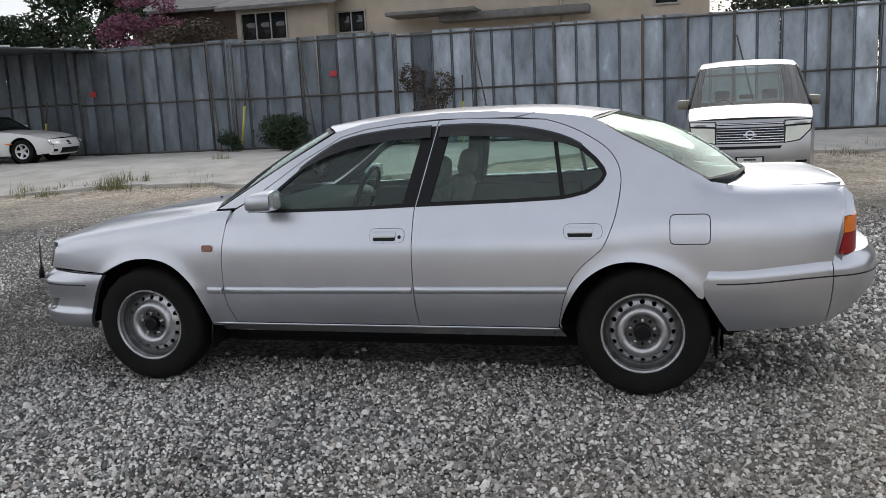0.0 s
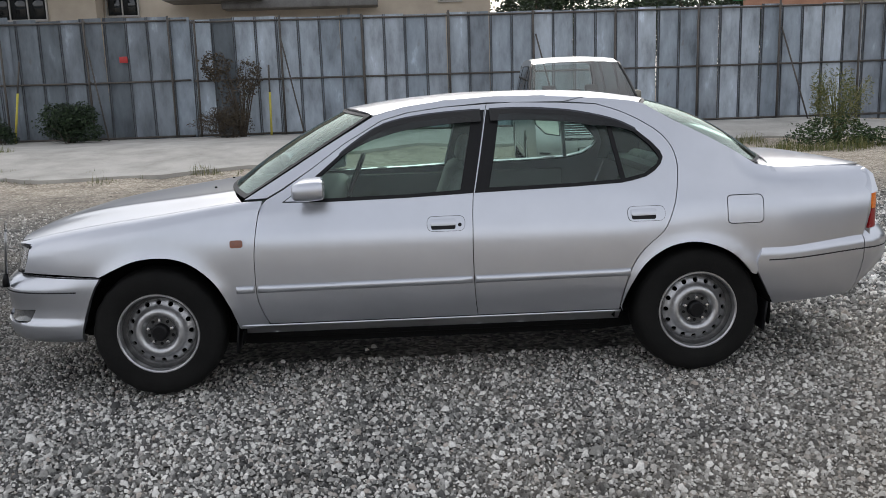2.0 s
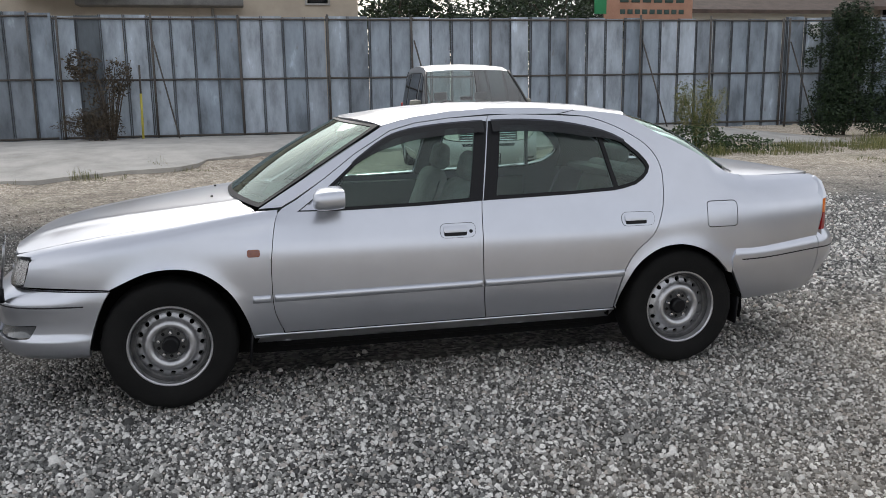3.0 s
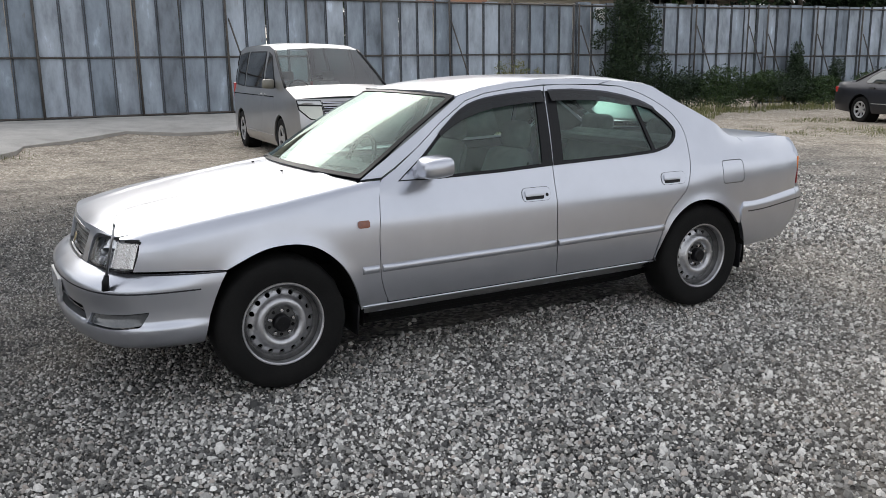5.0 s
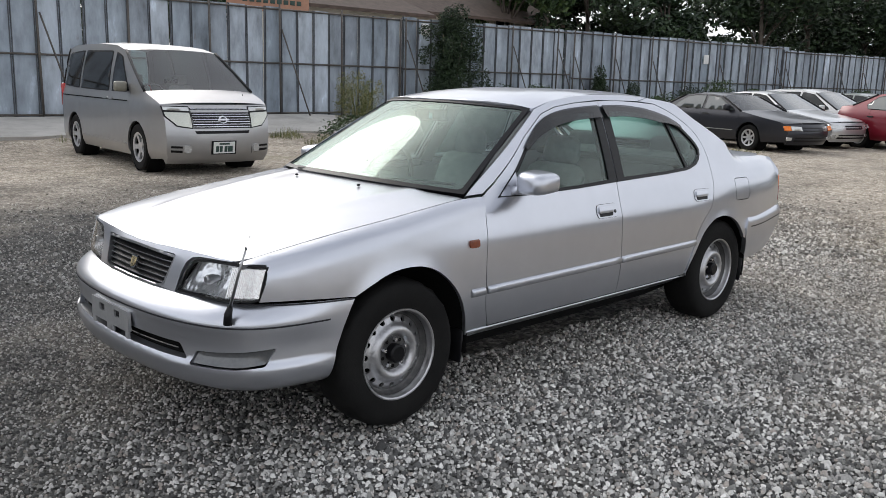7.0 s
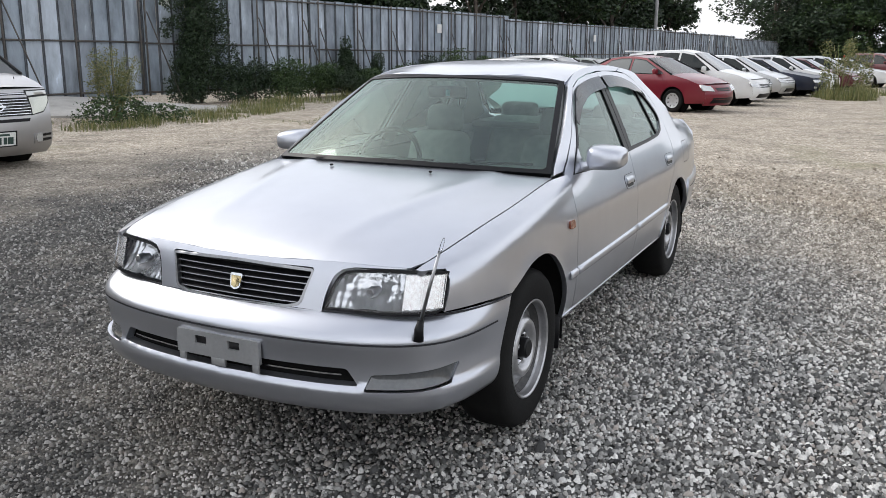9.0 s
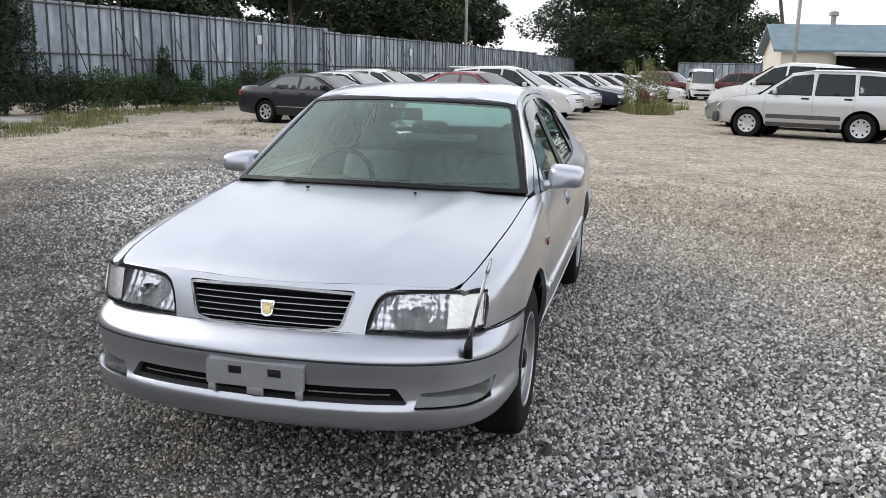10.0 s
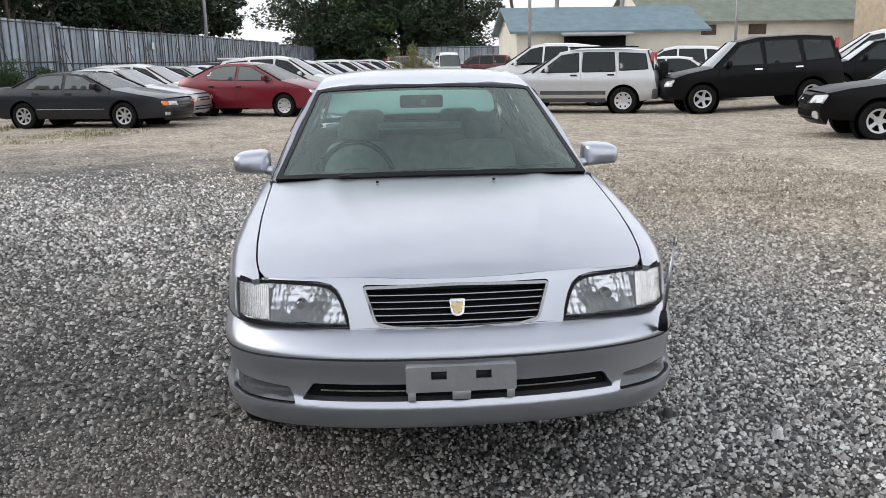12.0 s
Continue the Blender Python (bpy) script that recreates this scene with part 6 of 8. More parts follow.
# ---- green things ----
def leaf_mesh(name, clumps, size, seed, flat=0.35, shell=0.55):
    """Leaves in clumps: (x, y, z, rx, ry, rz, count)."""
    rng = np.random.default_rng(seed)
    vs, n_all = [], 0
    for cx, cy, cz, rx, ry, rz, count in clumps:
        d = rng.normal(0, 1, (count, 3))
        d /= np.linalg.norm(d, axis=1)[:, None]
        lump = np.array([noise.noise((a * 1.9 + cx, b * 1.9 + cy, c * 1.9 + cz)) for a, b, c in d])
        r = (shell + (1 - shell) * rng.random(count) ** 0.6) * (1 + 0.45 * lump)
        c = np.array([cx, cy, cz]) + d * r[:, None] * np.array([rx, ry, rz])
        a = rng.normal(0, 1, (count, 3))
        a[:, 2] *= 0.6
        a /= np.linalg.norm(a, axis=1)[:, None]
        up = d * 0.7 + rng.normal(0, 0.6, (count, 3)) + np.array([0, 0, 0.5])
        b = np.cross(up, a)
        b /= np.linalg.norm(b, axis=1)[:, None] + 1e-9
        s = size * rng.uniform(0.55, 1.35, count)[:, None]
        bend = np.cross(a, b) * s * 0.18
        vs.append(np.stack([c - a * s * 0.6, c + b * s * flat + bend, c + a * s * 0.6, c - b * s * flat + bend], 1).reshape(-1, 3))
        n_all += count
    v = np.concatenate(vs)
    f = np.arange(n_all * 4, dtype=np.int32).reshape(-1, 4)
    tri = np.concatenate([f[:, [0, 1, 2]], f[:, [0, 2, 3]]], 1).reshape(-1, 3)
    me = bpy.data.meshes.new(name)
    me.from_pydata(v.tolist(), [], tri.tolist())
    me.update()
    return me


def blade_mesh(name, spots, seed):
    """Grass and stalks: spots of (x, y, radius, count, height, width)."""
    rng = np.random.default_rng(seed)
    vs = []
    for cx, cy, rad, count, h, w in spots:
        a, r = rng.uniform(0, 2 * math.pi, count), rad * rng.random(count) ** 0.6
        x, y = cx + r * np.cos(a), cy + r * np.sin(a) * 0.7
        patchy = np.array([noise.noise((p * 1.7, q * 1.7, 5.0)) for p, q in zip(x, y)])
        x, y, patchy = (v_[patchy > -0.12] for v_ in (x, y, patchy))
        count = len(x)
        z = ground_z(x, y) - 0.01
        hh = h * rng.uniform(0.3, 1.15, count) * np.clip(0.55 + 1.6 * patchy, 0.3, 1.5)
        t = rng.uniform(0, 2 * math.pi, count)
        lean = hh * rng.uniform(0.1, 0.5, count)
        dx, dy = np.cos(t), np.sin(t)
        ww = w * 0.8 * rng.uniform(0.6, 1.3, count)
        base = np.stack([x, y, z], 1)
        side = np.stack([-dy * ww, dx * ww, 0 * ww], 1)
        mid = base + np.stack([dx * lean * 0.35, dy * lean * 0.35, hh * 0.6], 1)
        tip = base + np.stack([dx * lean, dy * lean, hh], 1)
        vs.append(np.stack([base - side, base + side, mid + side * 0.7, mid - side * 0.7, tip], 1).reshape(-1, 3))
    v = np.concatenate(vs)
    k = len(v) // 5
    o = (np.arange(k) * 5)[:, None]
    faces = np.concatenate([o + np.array([0, 1, 2]), o + np.array([0, 2, 3]), o + np.array([3, 2, 4])], 1).reshape(-1, 3)
    me = bpy.data.meshes.new(name)
    me.from_pydata(v.tolist(), [], faces.tolist())
    me.update()
    return me


M_leaf = leaf_material("leaf_green", [(0.0, (0.018, 0.040, 0.012)), (0.5, (0.038, 0.078, 0.020)), (1.0, (0.080, 0.130, 0.035))])
M_leaf_dark = leaf_material("leaf_dark", [(0.0, (0.010, 0.022, 0.010)), (0.5, (0.022, 0.045, 0.018)), (1.0, (0.045, 0.080, 0.028))])
M_leaf_dry = leaf_material("leaf_dry", [(0.0, (0.035, 0.026, 0.018)), (0.5, (0.075, 0.055, 0.035)), (1.0, (0.13, 0.10, 0.06))])
M_grass = leaf_material("grass_blade", [(0.0, (0.08, 0.105, 0.03)), (0.5, (0.17, 0.185, 0.055)), (1.0, (0.31, 0.28, 0.12))])
M_blossom = leaf_material("blossom_pink", [(0.0, (0.20, 0.05, 0.11)), (0.5, (0.36, 0.13, 0.23)), (1.0, (0.10, 0.07, 0.06))])
M_bark = mottled("bark", (0.045, 0.035, 0.028), (0.12, 0.10, 0.08), 7.0, 0.9, 1.0, 0.0, 0.8, 40.0, 0.0, (1, 1, 0.25))


def stems(name, x, y, z, n, h, spread, seed, r=0.012):
    rng = random.Random(seed)
    out = []
    for _ in range(n):
        a, s = rng.uniform(0, 6.28), rng.uniform(0.2, 1) * spread
        out.append(tube_mesh(name, [(x + 0.1 * math.cos(a) * s, y + 0.1 * math.sin(a) * s, z), (x + 0.5 * math.cos(a) * s, y + 0.5 * math.sin(a) * s, z + h * 0.5), (x + math.cos(a) * s, y + math.sin(a) * s, z + h * rng.uniform(0.75, 1))], r, 5, [r, r * 0.75, r * 0.3]))
    return join_meshes(name, out)


def bush(name, x, y, rx, ry, h, count, size, seed, mat, label, n=9, group=""):
    rng = random.Random(seed)
    z = float(ground_z(x, y))
    t = thing(name, label, "bush" if name == "bush" else "weeds", group)
    cl = []
    for k in range(n):
        a = rng.uniform(0, 6.28)
        f = rng.uniform(0, 0.6)
        zz = rng.uniform(0.25, 0.85) * h
        q = rng.uniform(0.35, 0.6)
        cl.append((x + rx * f * math.cos(a), y + ry * f * math.sin(a), z + zz, rx * q, ry * q, h * q * 0.55, count // n))
    part("stem", stems("stem", x, y, z - 0.02, 7, h * 0.7, rx * 0.6, seed), M_bark, t)
    part("foliage", leaf_mesh("foliage", [(*c[:6], int(c[6] * 1.7)) for c in cl], size * 0.72, seed), mat, t)
    return t


bush("bush", -8.05, 15.9, 0.9, 0.6, 0.95, 5200, 0.075, 1, M_leaf_dark, "dense dark green bush against the steel fence", 12)
bush("bush", -9.75, 16.2, 0.45, 0.35, 0.65, 1200, 0.06, 2, M_leaf_dark, "low dark weeds at the foot of the fence", 6)
bush("dry_weeds", -4.25, 16.1, 1.0, 0.45, 0.75, 3000, 0.05, 3, M_leaf_dry, "brown dry weeds at the foot of the fence", 9)
dz = float(ground_z(-4.4, 16.3))
dry = thing("dry_shrub", "withered brown shrub standing against the fence", "shrub")
part("stem", stems("stem", -4.0, 16.3, dz, 12, 1.9, 0.55, 11, 0.02), M_bark, dry)
part("foliage", leaf_mesh("foliage", [(-4.55, 16.25, dz + 1.75, 0.38, 0.22, 0.34, 700), (-3.75, 16.3, dz + 1.5, 0.30, 0.22, 0.42, 500), (-4.1, 16.25, dz + 1.1, 0.4, 0.2, 0.4, 350)], 0.06, 12), M_leaf_dry, dry)
# creeper over the fence
vz = 0.1
vine = thing("creeper", "dark green creeper climbing over the steel fence", "creeper")
part("stem", stems("stem", 15.6, 16.2, 0.0, 9, 3.0, 0.5, 21, 0.025), M_bark, vine)
rv = random.Random(8)
cl = []
for k in range(26):
    f = k / 25
    cl.append((15.75 + rv.uniform(-0.55, 0.5) * (1.25 - 0.5 * f), 16.15 + rv.uniform(-0.2, 0.15), 0.35 + f * 3.1, 0.55 * (1.1 - 0.35 * f), 0.32, 0.36, 420))
cl += [(14.9, 16.3, 2.35, 0.35, 0.15, 0.22, 220), (14.5, 16.35, 2.15, 0.25, 0.12, 0.3, 160), (16.6, 16.0, 2.5, 0.2, 0.12, 0.6, 200), (15.0, 16.2, 0.5, 0.8, 0.4, 0.6, 1100), (16.6, 16.0, 0.55, 0.9, 0.4, 0.6, 1200), (17.2, 15.8, 0.45, 0.7, 0.4, 0.5, 800), (16.6, 16.0, 1.25, 0.6, 0.35, 0.5, 700), (15.0, 16.2, 1.2, 0.55, 0.3, 0.5, 600), (16.3, 16.1, 1.9, 0.5, 0.3, 0.45, 450), (14.7, 16.3, 2.9, 0.5, 0.15, 0.25, 260)]
part("foliage", leaf_mesh("foliage", [(*c[:6], int(c[6] * 1.5)) for c in cl], 0.062, 22), M_leaf_dark, vine)
bush("bush", 22.1, 15.2, 0.62, 0.45, 2.0, 4600, 0.08, 31, M_leaf_dark, "upright dark bush in front of the steel fence", 12)
bush("bush", 23.6, 14.9, 0.48, 0.4, 1.4, 2600, 0.08, 32, M_leaf_dark, "upright dark bush in front of the steel fence", 9)
for k, (x, y, rx, h) in enumerate([(17.2, 15.4, 1.3, 1.0), (18.6, 15.2, 1.2, 1.15), (20.0, 15.0, 1.3, 0.95), (21.3, 14.8, 1.2, 0.9), (22.7, 14.5, 1.2, 0.75), (24.6, 14.4, 1.2, 0.9), (26.6, 14.2, 1.3, 1.15), (28.8, 14.0, 1.3, 1.3), (31.2, 13.6, 1.3, 1.2), (33.5, 13.3, 1.2, 1.1), (36.5, 12.9, 1.4, 1.2), (40.0, 12.3, 1.5, 1.1)]):
    bush("tall_weeds", x, y, rx * 1.2, 0.7, h * 1.22, 2900, 0.085, 40 + k, M_leaf if k % 3 else M_leaf_dark, "thick green weeds along the fence", 10, "weeds along the fence")
# tall plume weeds at the slab's end
pz = float(ground_z(9.2, 12.8))
plume = thing("plume_weeds", "tall feathery pale green weeds", "weeds")
part("stem", stems("stem", 9.0, 12.6, 0.05, 26, 1.45, 0.62, 61, 0.010), M_grass, plume)
part("foliage", leaf_mesh("foliage", [(9.0 + random.Random(k).uniform(-0.6, 0.6), 12.6 + random.Random(k + 50).uniform(-0.4, 0.4), 0.1 + random.Random(k + 9).uniform(0.3, 1.25), 0.13, 0.13, 0.32, 150) for k in range(22)], 0.055, 62, 0.18), M_grass, plume)
part("undergrowth", leaf_mesh("undergrowth", [(8.8, 12.4, 0.25, 0.9, 0.6, 0.35, 1600), (9.9, 12.2, 0.15, 0.8, 0.5, 0.22, 900)], 0.06, 63), M_leaf, plume)
grass = [(-10.2, 9.6, 0.9, 700, 0.22, 0.006), (-9.2, 10.3, 0.7, 900, 0.38, 0.006), (-7.6, 10.3, 1.4, 700, 0.13, 0.005), (-12.5, 8.9, 1.4, 700, 0.14, 0.005), (-15.5, 8.7, 1.6, 600, 0.12, 0.005), (-5.6, 10.0, 1.0, 300, 0.10, 0.005),
         (-3.4, 10.4, 0.5, 260, 0.16, 0.005), (-2.1, 11.4, 0.6, 260, 0.14, 0.005), (-8.4, 13.2, 0.25, 90, 0.28, 0.006), (2.9, 13.6, 0.6, 240, 0.16, 0.006), (5.6, 13.4, 0.9, 420, 0.16, 0.006), (7.2, 13.2, 0.6, 320, 0.2, 0.006),
         (10.4, 11.9, 1.6, 1900, 0.20, 0.007), (12.2, 12.2, 1.5, 1700, 0.22, 0.007), (13.8, 12.4, 1.3, 1300, 0.24, 0.007), (15.2, 13.4, 1.3, 1300, 0.26, 0.007), (8.0, 11.6, 1.1, 1100, 0.24, 0.007), (17.5, 13.9, 1.5, 1200, 0.28, 0.008), (20.5, 13.5, 1.6, 1200, 0.28, 0.008),
         (11.8, 8.9, 1.4, 900, 0.07, 0.006), (13.6, 7.0, 1.6, 1300, 0.08, 0.006), (14.6, 6.2, 1.2, 800, 0.08, 0.006), (16.0, 9.6, 1.2, 700, 0.10, 0.006), (28.9, -1.2, 1.4, 1500, 0.55, 0.012), (30.8, -1.0, 1.8, 1500, 0.45, 0.012), (33.5, -1.8, 1.6, 900, 0.35, 0.012)]
lone("grass", blade_mesh("grass", grass, 71), M_grass, "patchy yellow-green grass at the slab's edge and on the yard", "grass", "", "stuff")
fw = thing("plume_weeds", "tall feathery weeds among the parked cars", "weeds")
part("stem", stems("stem", 29.2, -0.9, 0.0, 16, 2.0, 0.9, 65, 0.014), M_grass, fw)
part("foliage", leaf_mesh("foliage", [(28.9 + random.Random(k).uniform(-0.9, 1.4), -0.9 + random.Random(k + 50).uniform(-0.9, 0.6), random.Random(k + 9).uniform(0.4, 1.8), 0.2, 0.2, 0.35, 110) for k in range(18)], 0.09, 66, 0.2), M_grass, fw)


def tree(x, y, h, r, count, size, seed, mat, label, trunk=0.16, crown_base=0.25, group="trees behind the fence"):
    rng = random.Random(seed)
    t = thing("tree", label, "tree", group)
    z0 = 0.0
    limbs = [tube_mesh("trunk", [(x, y, z0), (x + 0.15, y, z0 + h * 0.3), (x + rng.uniform(-0.3, 0.3), y + 0.1, z0 + h * 0.75)], trunk, 8, [trunk * h / 8, trunk * h / 11, trunk * h / 30])]
    cl = []
    for k in range(22):
        a, f = rng.uniform(0, 6.28), rng.uniform(0.15, 1.0) ** 0.7
        zf = rng.uniform(crown_base, 0.95)
        wide = r * (1 - 0.75 * max(0, (zf - 0.55) / 0.45) ** 1.6) * (0.65 + 0.35 * min(1, (zf - crown_base) / 0.2))
        c = (x + wide * f * math.cos(a), y + wide * f * math.sin(a), z0 + h * zf)
        q = rng.uniform(0.26, 0.46) * r
        cl.append((*c, q, q, q * rng.uniform(0.55, 0.85), count // 22))
        if k < 9:
            limbs.append(tube_mesh("limb", [(x, y, z0 + h * zf * 0.6), ((x + c[0]) / 2, (y + c[1]) / 2, z0 + h * zf * 0.85), c], 0.04, 5, [0.07, 0.05, 0.02]))
    part("trunk", join_meshes("trunk", limbs), M_bark, t)
    part("crown", leaf_mesh("crown", cl, size, seed), mat, t)
    return t


# nearer gardens behind the fence
tree(-22.9, 29.0, 7.9, 2.7, 15000, 0.17, 101, M_leaf_dark, "dark green garden tree behind the fence")
tree(-27.0, 30.0, 6.3, 2.4, 11000, 0.17, 107, M_leaf_dark, "dark green garden tree behind the fence")
tree(-19.2, 27.6, 6.9, 1.65, 9000, 0.11, 102, M_blossom, "garden tree full of pink blossom")
tree(-16.2, 26.0, 5.3, 2.1, 9000, 0.12, 103, M_leaf_dry, "low reddish brown garden tree")
tree(-33.0, 31.0, 7.0, 3.0, 11000, 0.20, 104, M_leaf_dark, "dark green garden tree behind the fence")
tree(12.5, 31.0, 5.9, 3.2, 6000, 0.16, 105, M_leaf_dark, "dark green tree behind the fence")
for k, (x, y, h) in enumerate([(2.0, 49.0, 7.2), (9.5, 47.0, 7.6), (15.5, 48.0, 7.9), (21.5, 46.0, 8.0), (28.0, 47.0, 8.6)]):
    tree(x, y, h, 3.6, 6000, 0.24, 120 + k, M_leaf_dark, "dark green tree behind the fence")
tree(6.3, 36.0, 6.8, 2.6, 4500, 0.16, 106, M_leaf_dark, "dark green tree behind the fence")
# the wood that closes the yard
wood = [(30, 27, 8), (35, 25.5, 9), (40.5, 24, 8.2), (44, 20, 9.5), (49, 19.5, 10), (54, 18, 10), (58, 15.5, 9.4), (62, 17, 11), (70, 16.5, 11), (71, 14.2, 9), (38, 32, 11), (46, 30, 12), (56, 26, 12.5), (66, 24, 12.5), (26, 36, 10.5), (76, 20, 12),
        (94, 8.0, 12), (93, 4.2, 11), (94, 0.6, 12), (93, -3.0, 11.5), (92, -6.2, 11), (91, -9.4, 10.5), (101, 5.6, 13.5), (99, 2.0, 13), (103, -1.2, 14), (100, -4.2, 13), (102, -7.2, 12.5), (98, -9.6, 11.5), (108, 6, 15), (109, -3, 15.5), (107, -8.6, 14)]
for k, (x, y, h) in enumerate(wood):
    tree(x, y, h, h * 0.40, 8500, 0.305, 200 + k, M_leaf_dark if k % 6 else M_leaf, "tall dark tree of the wood behind the yard", 0.2, 0.02, "wood behind the yard")

# ---- buildings behind the fence ----
M_beige = mottled("beige_render", (0.36, 0.31, 0.25), (0.46, 0.40, 0.325), 1.2, 0.85, 0.95, 0.0, 0.3, 60.0)
M_cream = mottled("cream_render", (0.62, 0.58, 0.50), (0.74, 0.70, 0.62), 0.8, 0.85, 0.95, 0.0, 0.2, 60.0)
M_tile = mottled("roof_tile", (0.10, 0.098, 0.095), (0.19, 0.185, 0.18), 2.0, 0.7, 0.85, 0.0, 0.5, 18.0)
M_brown = mottled("brown_timber", (0.055, 0.038, 0.030), (0.11, 0.078, 0.062), 3.0, 0.8, 0.9, 0.0, 0.3, 40.0)
M_blue = mottled("blue_roof_sheet", (0.12, 0.185, 0.215), (0.19, 0.265, 0.30), 1.4, 0.55, 0.7, 0.1, 0.2, 30.0)
M_green = mottled("grey_green_roof", (0.13, 0.15, 0.12), (0.22, 0.25, 0.20), 1.2, 0.7, 0.85, 0.0, 0.2, 30.0)
M_tan = mottled("tan_cladding", (0.30, 0.24, 0.17), (0.42, 0.35, 0.26), 2.0, 0.7, 0.85, 0.0, 0.3, 30.0)
M_winglass = plain("dark_window", (0.015, 0.018, 0.02), 0.08, 0.0, 0.5)
M_frame = plain("aluminium_frame", (0.30, 0.29, 0.27), 0.45, 0.5)
M_grey = mottled("grey_metal", (0.26, 0.26, 0.26), (0.40, 0.40, 0.40), 2.0, 0.6, 0.75, 0.2, 0.2, 40.0)


def window(parent, x, y, z, w, h, panes=2, ang=0.0):
    """A window set into a wall that faces -y (turned by ang)."""
    m = pose(x, y, z, 0, 0, ang)
    fr = [box_mesh("frame", (w + 0.12, 0.10, 0.06), (0, 0, s * (h / 2 + 0.03))) for s in (-1, 1)] + [box_mesh("frame", (0.06, 0.10, h), (s * (w / 2 + 0.03), 0, 0)) for s in (-1, 1)]
    fr += [box_mesh("frame", (0.05, 0.08, h), (w * (k / panes - 0.5), 0, 0)) for k in range(1, panes)]
    wn_ = part("window", join_meshes("window", fr), M_frame, parent)
    wn_.matrix_basis = m
    for k in range(panes):
        part("pane", box_mesh("pane", (w / panes - 0.05, 0.02, h), (w * ((k + 0.5) / panes - 0.5), 0.02, 0)), M_winglass, wn_)
    return wn_


def gable_roof(name, x0, x1, y0, y1, z, rise, over, mat, along="x", thick=0.14):
    """Two slopes with thickness over a rectangle."""
    bm = bmesh.new()
    if along == "x":
        ym = (y0 + y1) / 2
        sec = [(y0 - over, z - over * rise / (ym - y0)), (ym, z + rise), (y1 + over, z - over * rise / (ym - y0))]
        P = lambda a, q: (a, q[0], q[1])
        e0, e1 = x0 - over, x1 + over
    else:
        xm = (x0 + x1) / 2
        sec = [(x0 - over, z - over * rise / (xm - x0)), (xm, z + rise), (x1 + over, z - over * rise / (xm - x0))]
        P = lambda a, q: (q[0], a, q[1])
        e0, e1 = y0 - over, y1 + over
    loop = sec + [(a, b - thick) for a, b in sec[::-1]]
    r0 = [bm.verts.new(P(e0, q)) for q in loop]
    r1 = [bm.verts.new(P(e1, q)) for q in loop]
    bm.faces.new(r0)
    bm.faces.new(r1[::-1])
    for k in range(6):
        bm.faces.new((r0[k], r1[k], r1[(k + 1) % 6], r0[(k + 1) % 6]))
    bmesh.ops.recalc_face_normals(bm, faces=bm.faces)
    return from_bm(name, bm, False)


def gable_walls(name, x0, x1, y0, y1, z, rise, along="x"):
    bm = bmesh.new()
    if along == "x":
        ym = (y0 + y1) / 2
        sec, P, e = [(y0, 0), (y0, z), (ym, z + rise), (y1, z), (y1, 0)], (lambda a, q: (a, q[0], q[1])), (x0, x1)
    else:
        xm = (x0 + x1) / 2
        sec, P, e = [(x0, 0), (x0, z), (xm, z + rise), (x1, z), (x1, 0)], (lambda a, q: (q[0], a, q[1])), (y0, y1)
    a = [bm.verts.new(P(e[0], q)) for q in sec]
    b = [bm.verts.new(P(e[1], q)) for q in sec]
    bm.faces.new(a)
    bm.faces.new(b[::-1])
    for k in range(5):
        bm.faces.new((a[k], b[k], b[(k + 1) % 5], a[(k + 1) % 5]))
    bmesh.ops.recalc_face_normals(bm, faces=bm.faces)
    return from_bm(name, bm, False)


def house(label, x0, x1, y0, y1, z, rise, wall, roof, along="x", windows=(), over=0.5, category="house"):
    t = thing("house", label, category)
    part("wall", gable_walls("wall", x0, x1, y0, y1, z, rise, along), wall, t)
    part("roof", gable_roof("roof", x0, x1, y0, y1, z + 0.16, rise, over, roof, along), roof, t)
    for wx, wz, w, h, n in windows:
        window(t, wx, y0 - 0.03, wz, w, h, n)
    return t


beige = house("beige rendered house with dark sliding windows and grey tiled roof", -14.8, -10.9, 27.2, 33.0, 5.55, 0.9, M_beige, M_tile, "x", ((-13.6, 4.75, 1.9, 1.0, 3), ), 0.6)
main = house("large beige rendered house behind the fence", -10.9, 3.4, 28.0, 38.0, 8.4, 1.6, M_beige, M_tile, "x", ((-10.2, 4.75, 1.1, 0.75, 2), (-0.9, 5.45, 1.1, 0.7, 2), (1.9, 4.9, 0.8, 0.6, 1)), 0.6)
part("drain_pipe", tube_mesh("drain_pipe", [(-1.9, 27.9, 0), (-1.9, 27.9, 8.3)], 0.05, 8), M_frame, main)
part("air_vent", box_mesh("air_vent", (0.35, 0.18, 0.25), (-9.0, 27.88, 5.75), 0.03), M_frame, main)
part("canopy", box_mesh("canopy", (3.4, 1.6, 0.14), (-6.6, 27.1, 4.75), 0.03), M_tile, main)
part("awning", box_mesh("awning", (5.6, 0.9, 0.30), (-3.6, 27.4, 4.55), 0.05), M_tile, main)
house("dark brown timber house with a tiled roof", -24.0, -15.2, 34.0, 42.0, 6.6, 1.6, M_brown, M_tile, "x", ((-17.6, 6.0, 1.0, 0.5, 2), ), 0.7)
house("pale rendered shed behind the fence", 15.4, 22.0, 25.5, 31.0, 4.3, 0.9, M_cream, M_brown, "x", (), 0.8)
house("dark roofed timber house behind the fence", 22.5, 33.0, 27.0, 34.0, 4.7, 1.6, M_beige, M_brown, "x", ((26.5, 4.2, 2.0, 0.8, 3), (29.8, 4.2, 1.4, 0.8, 2)), 0.8)

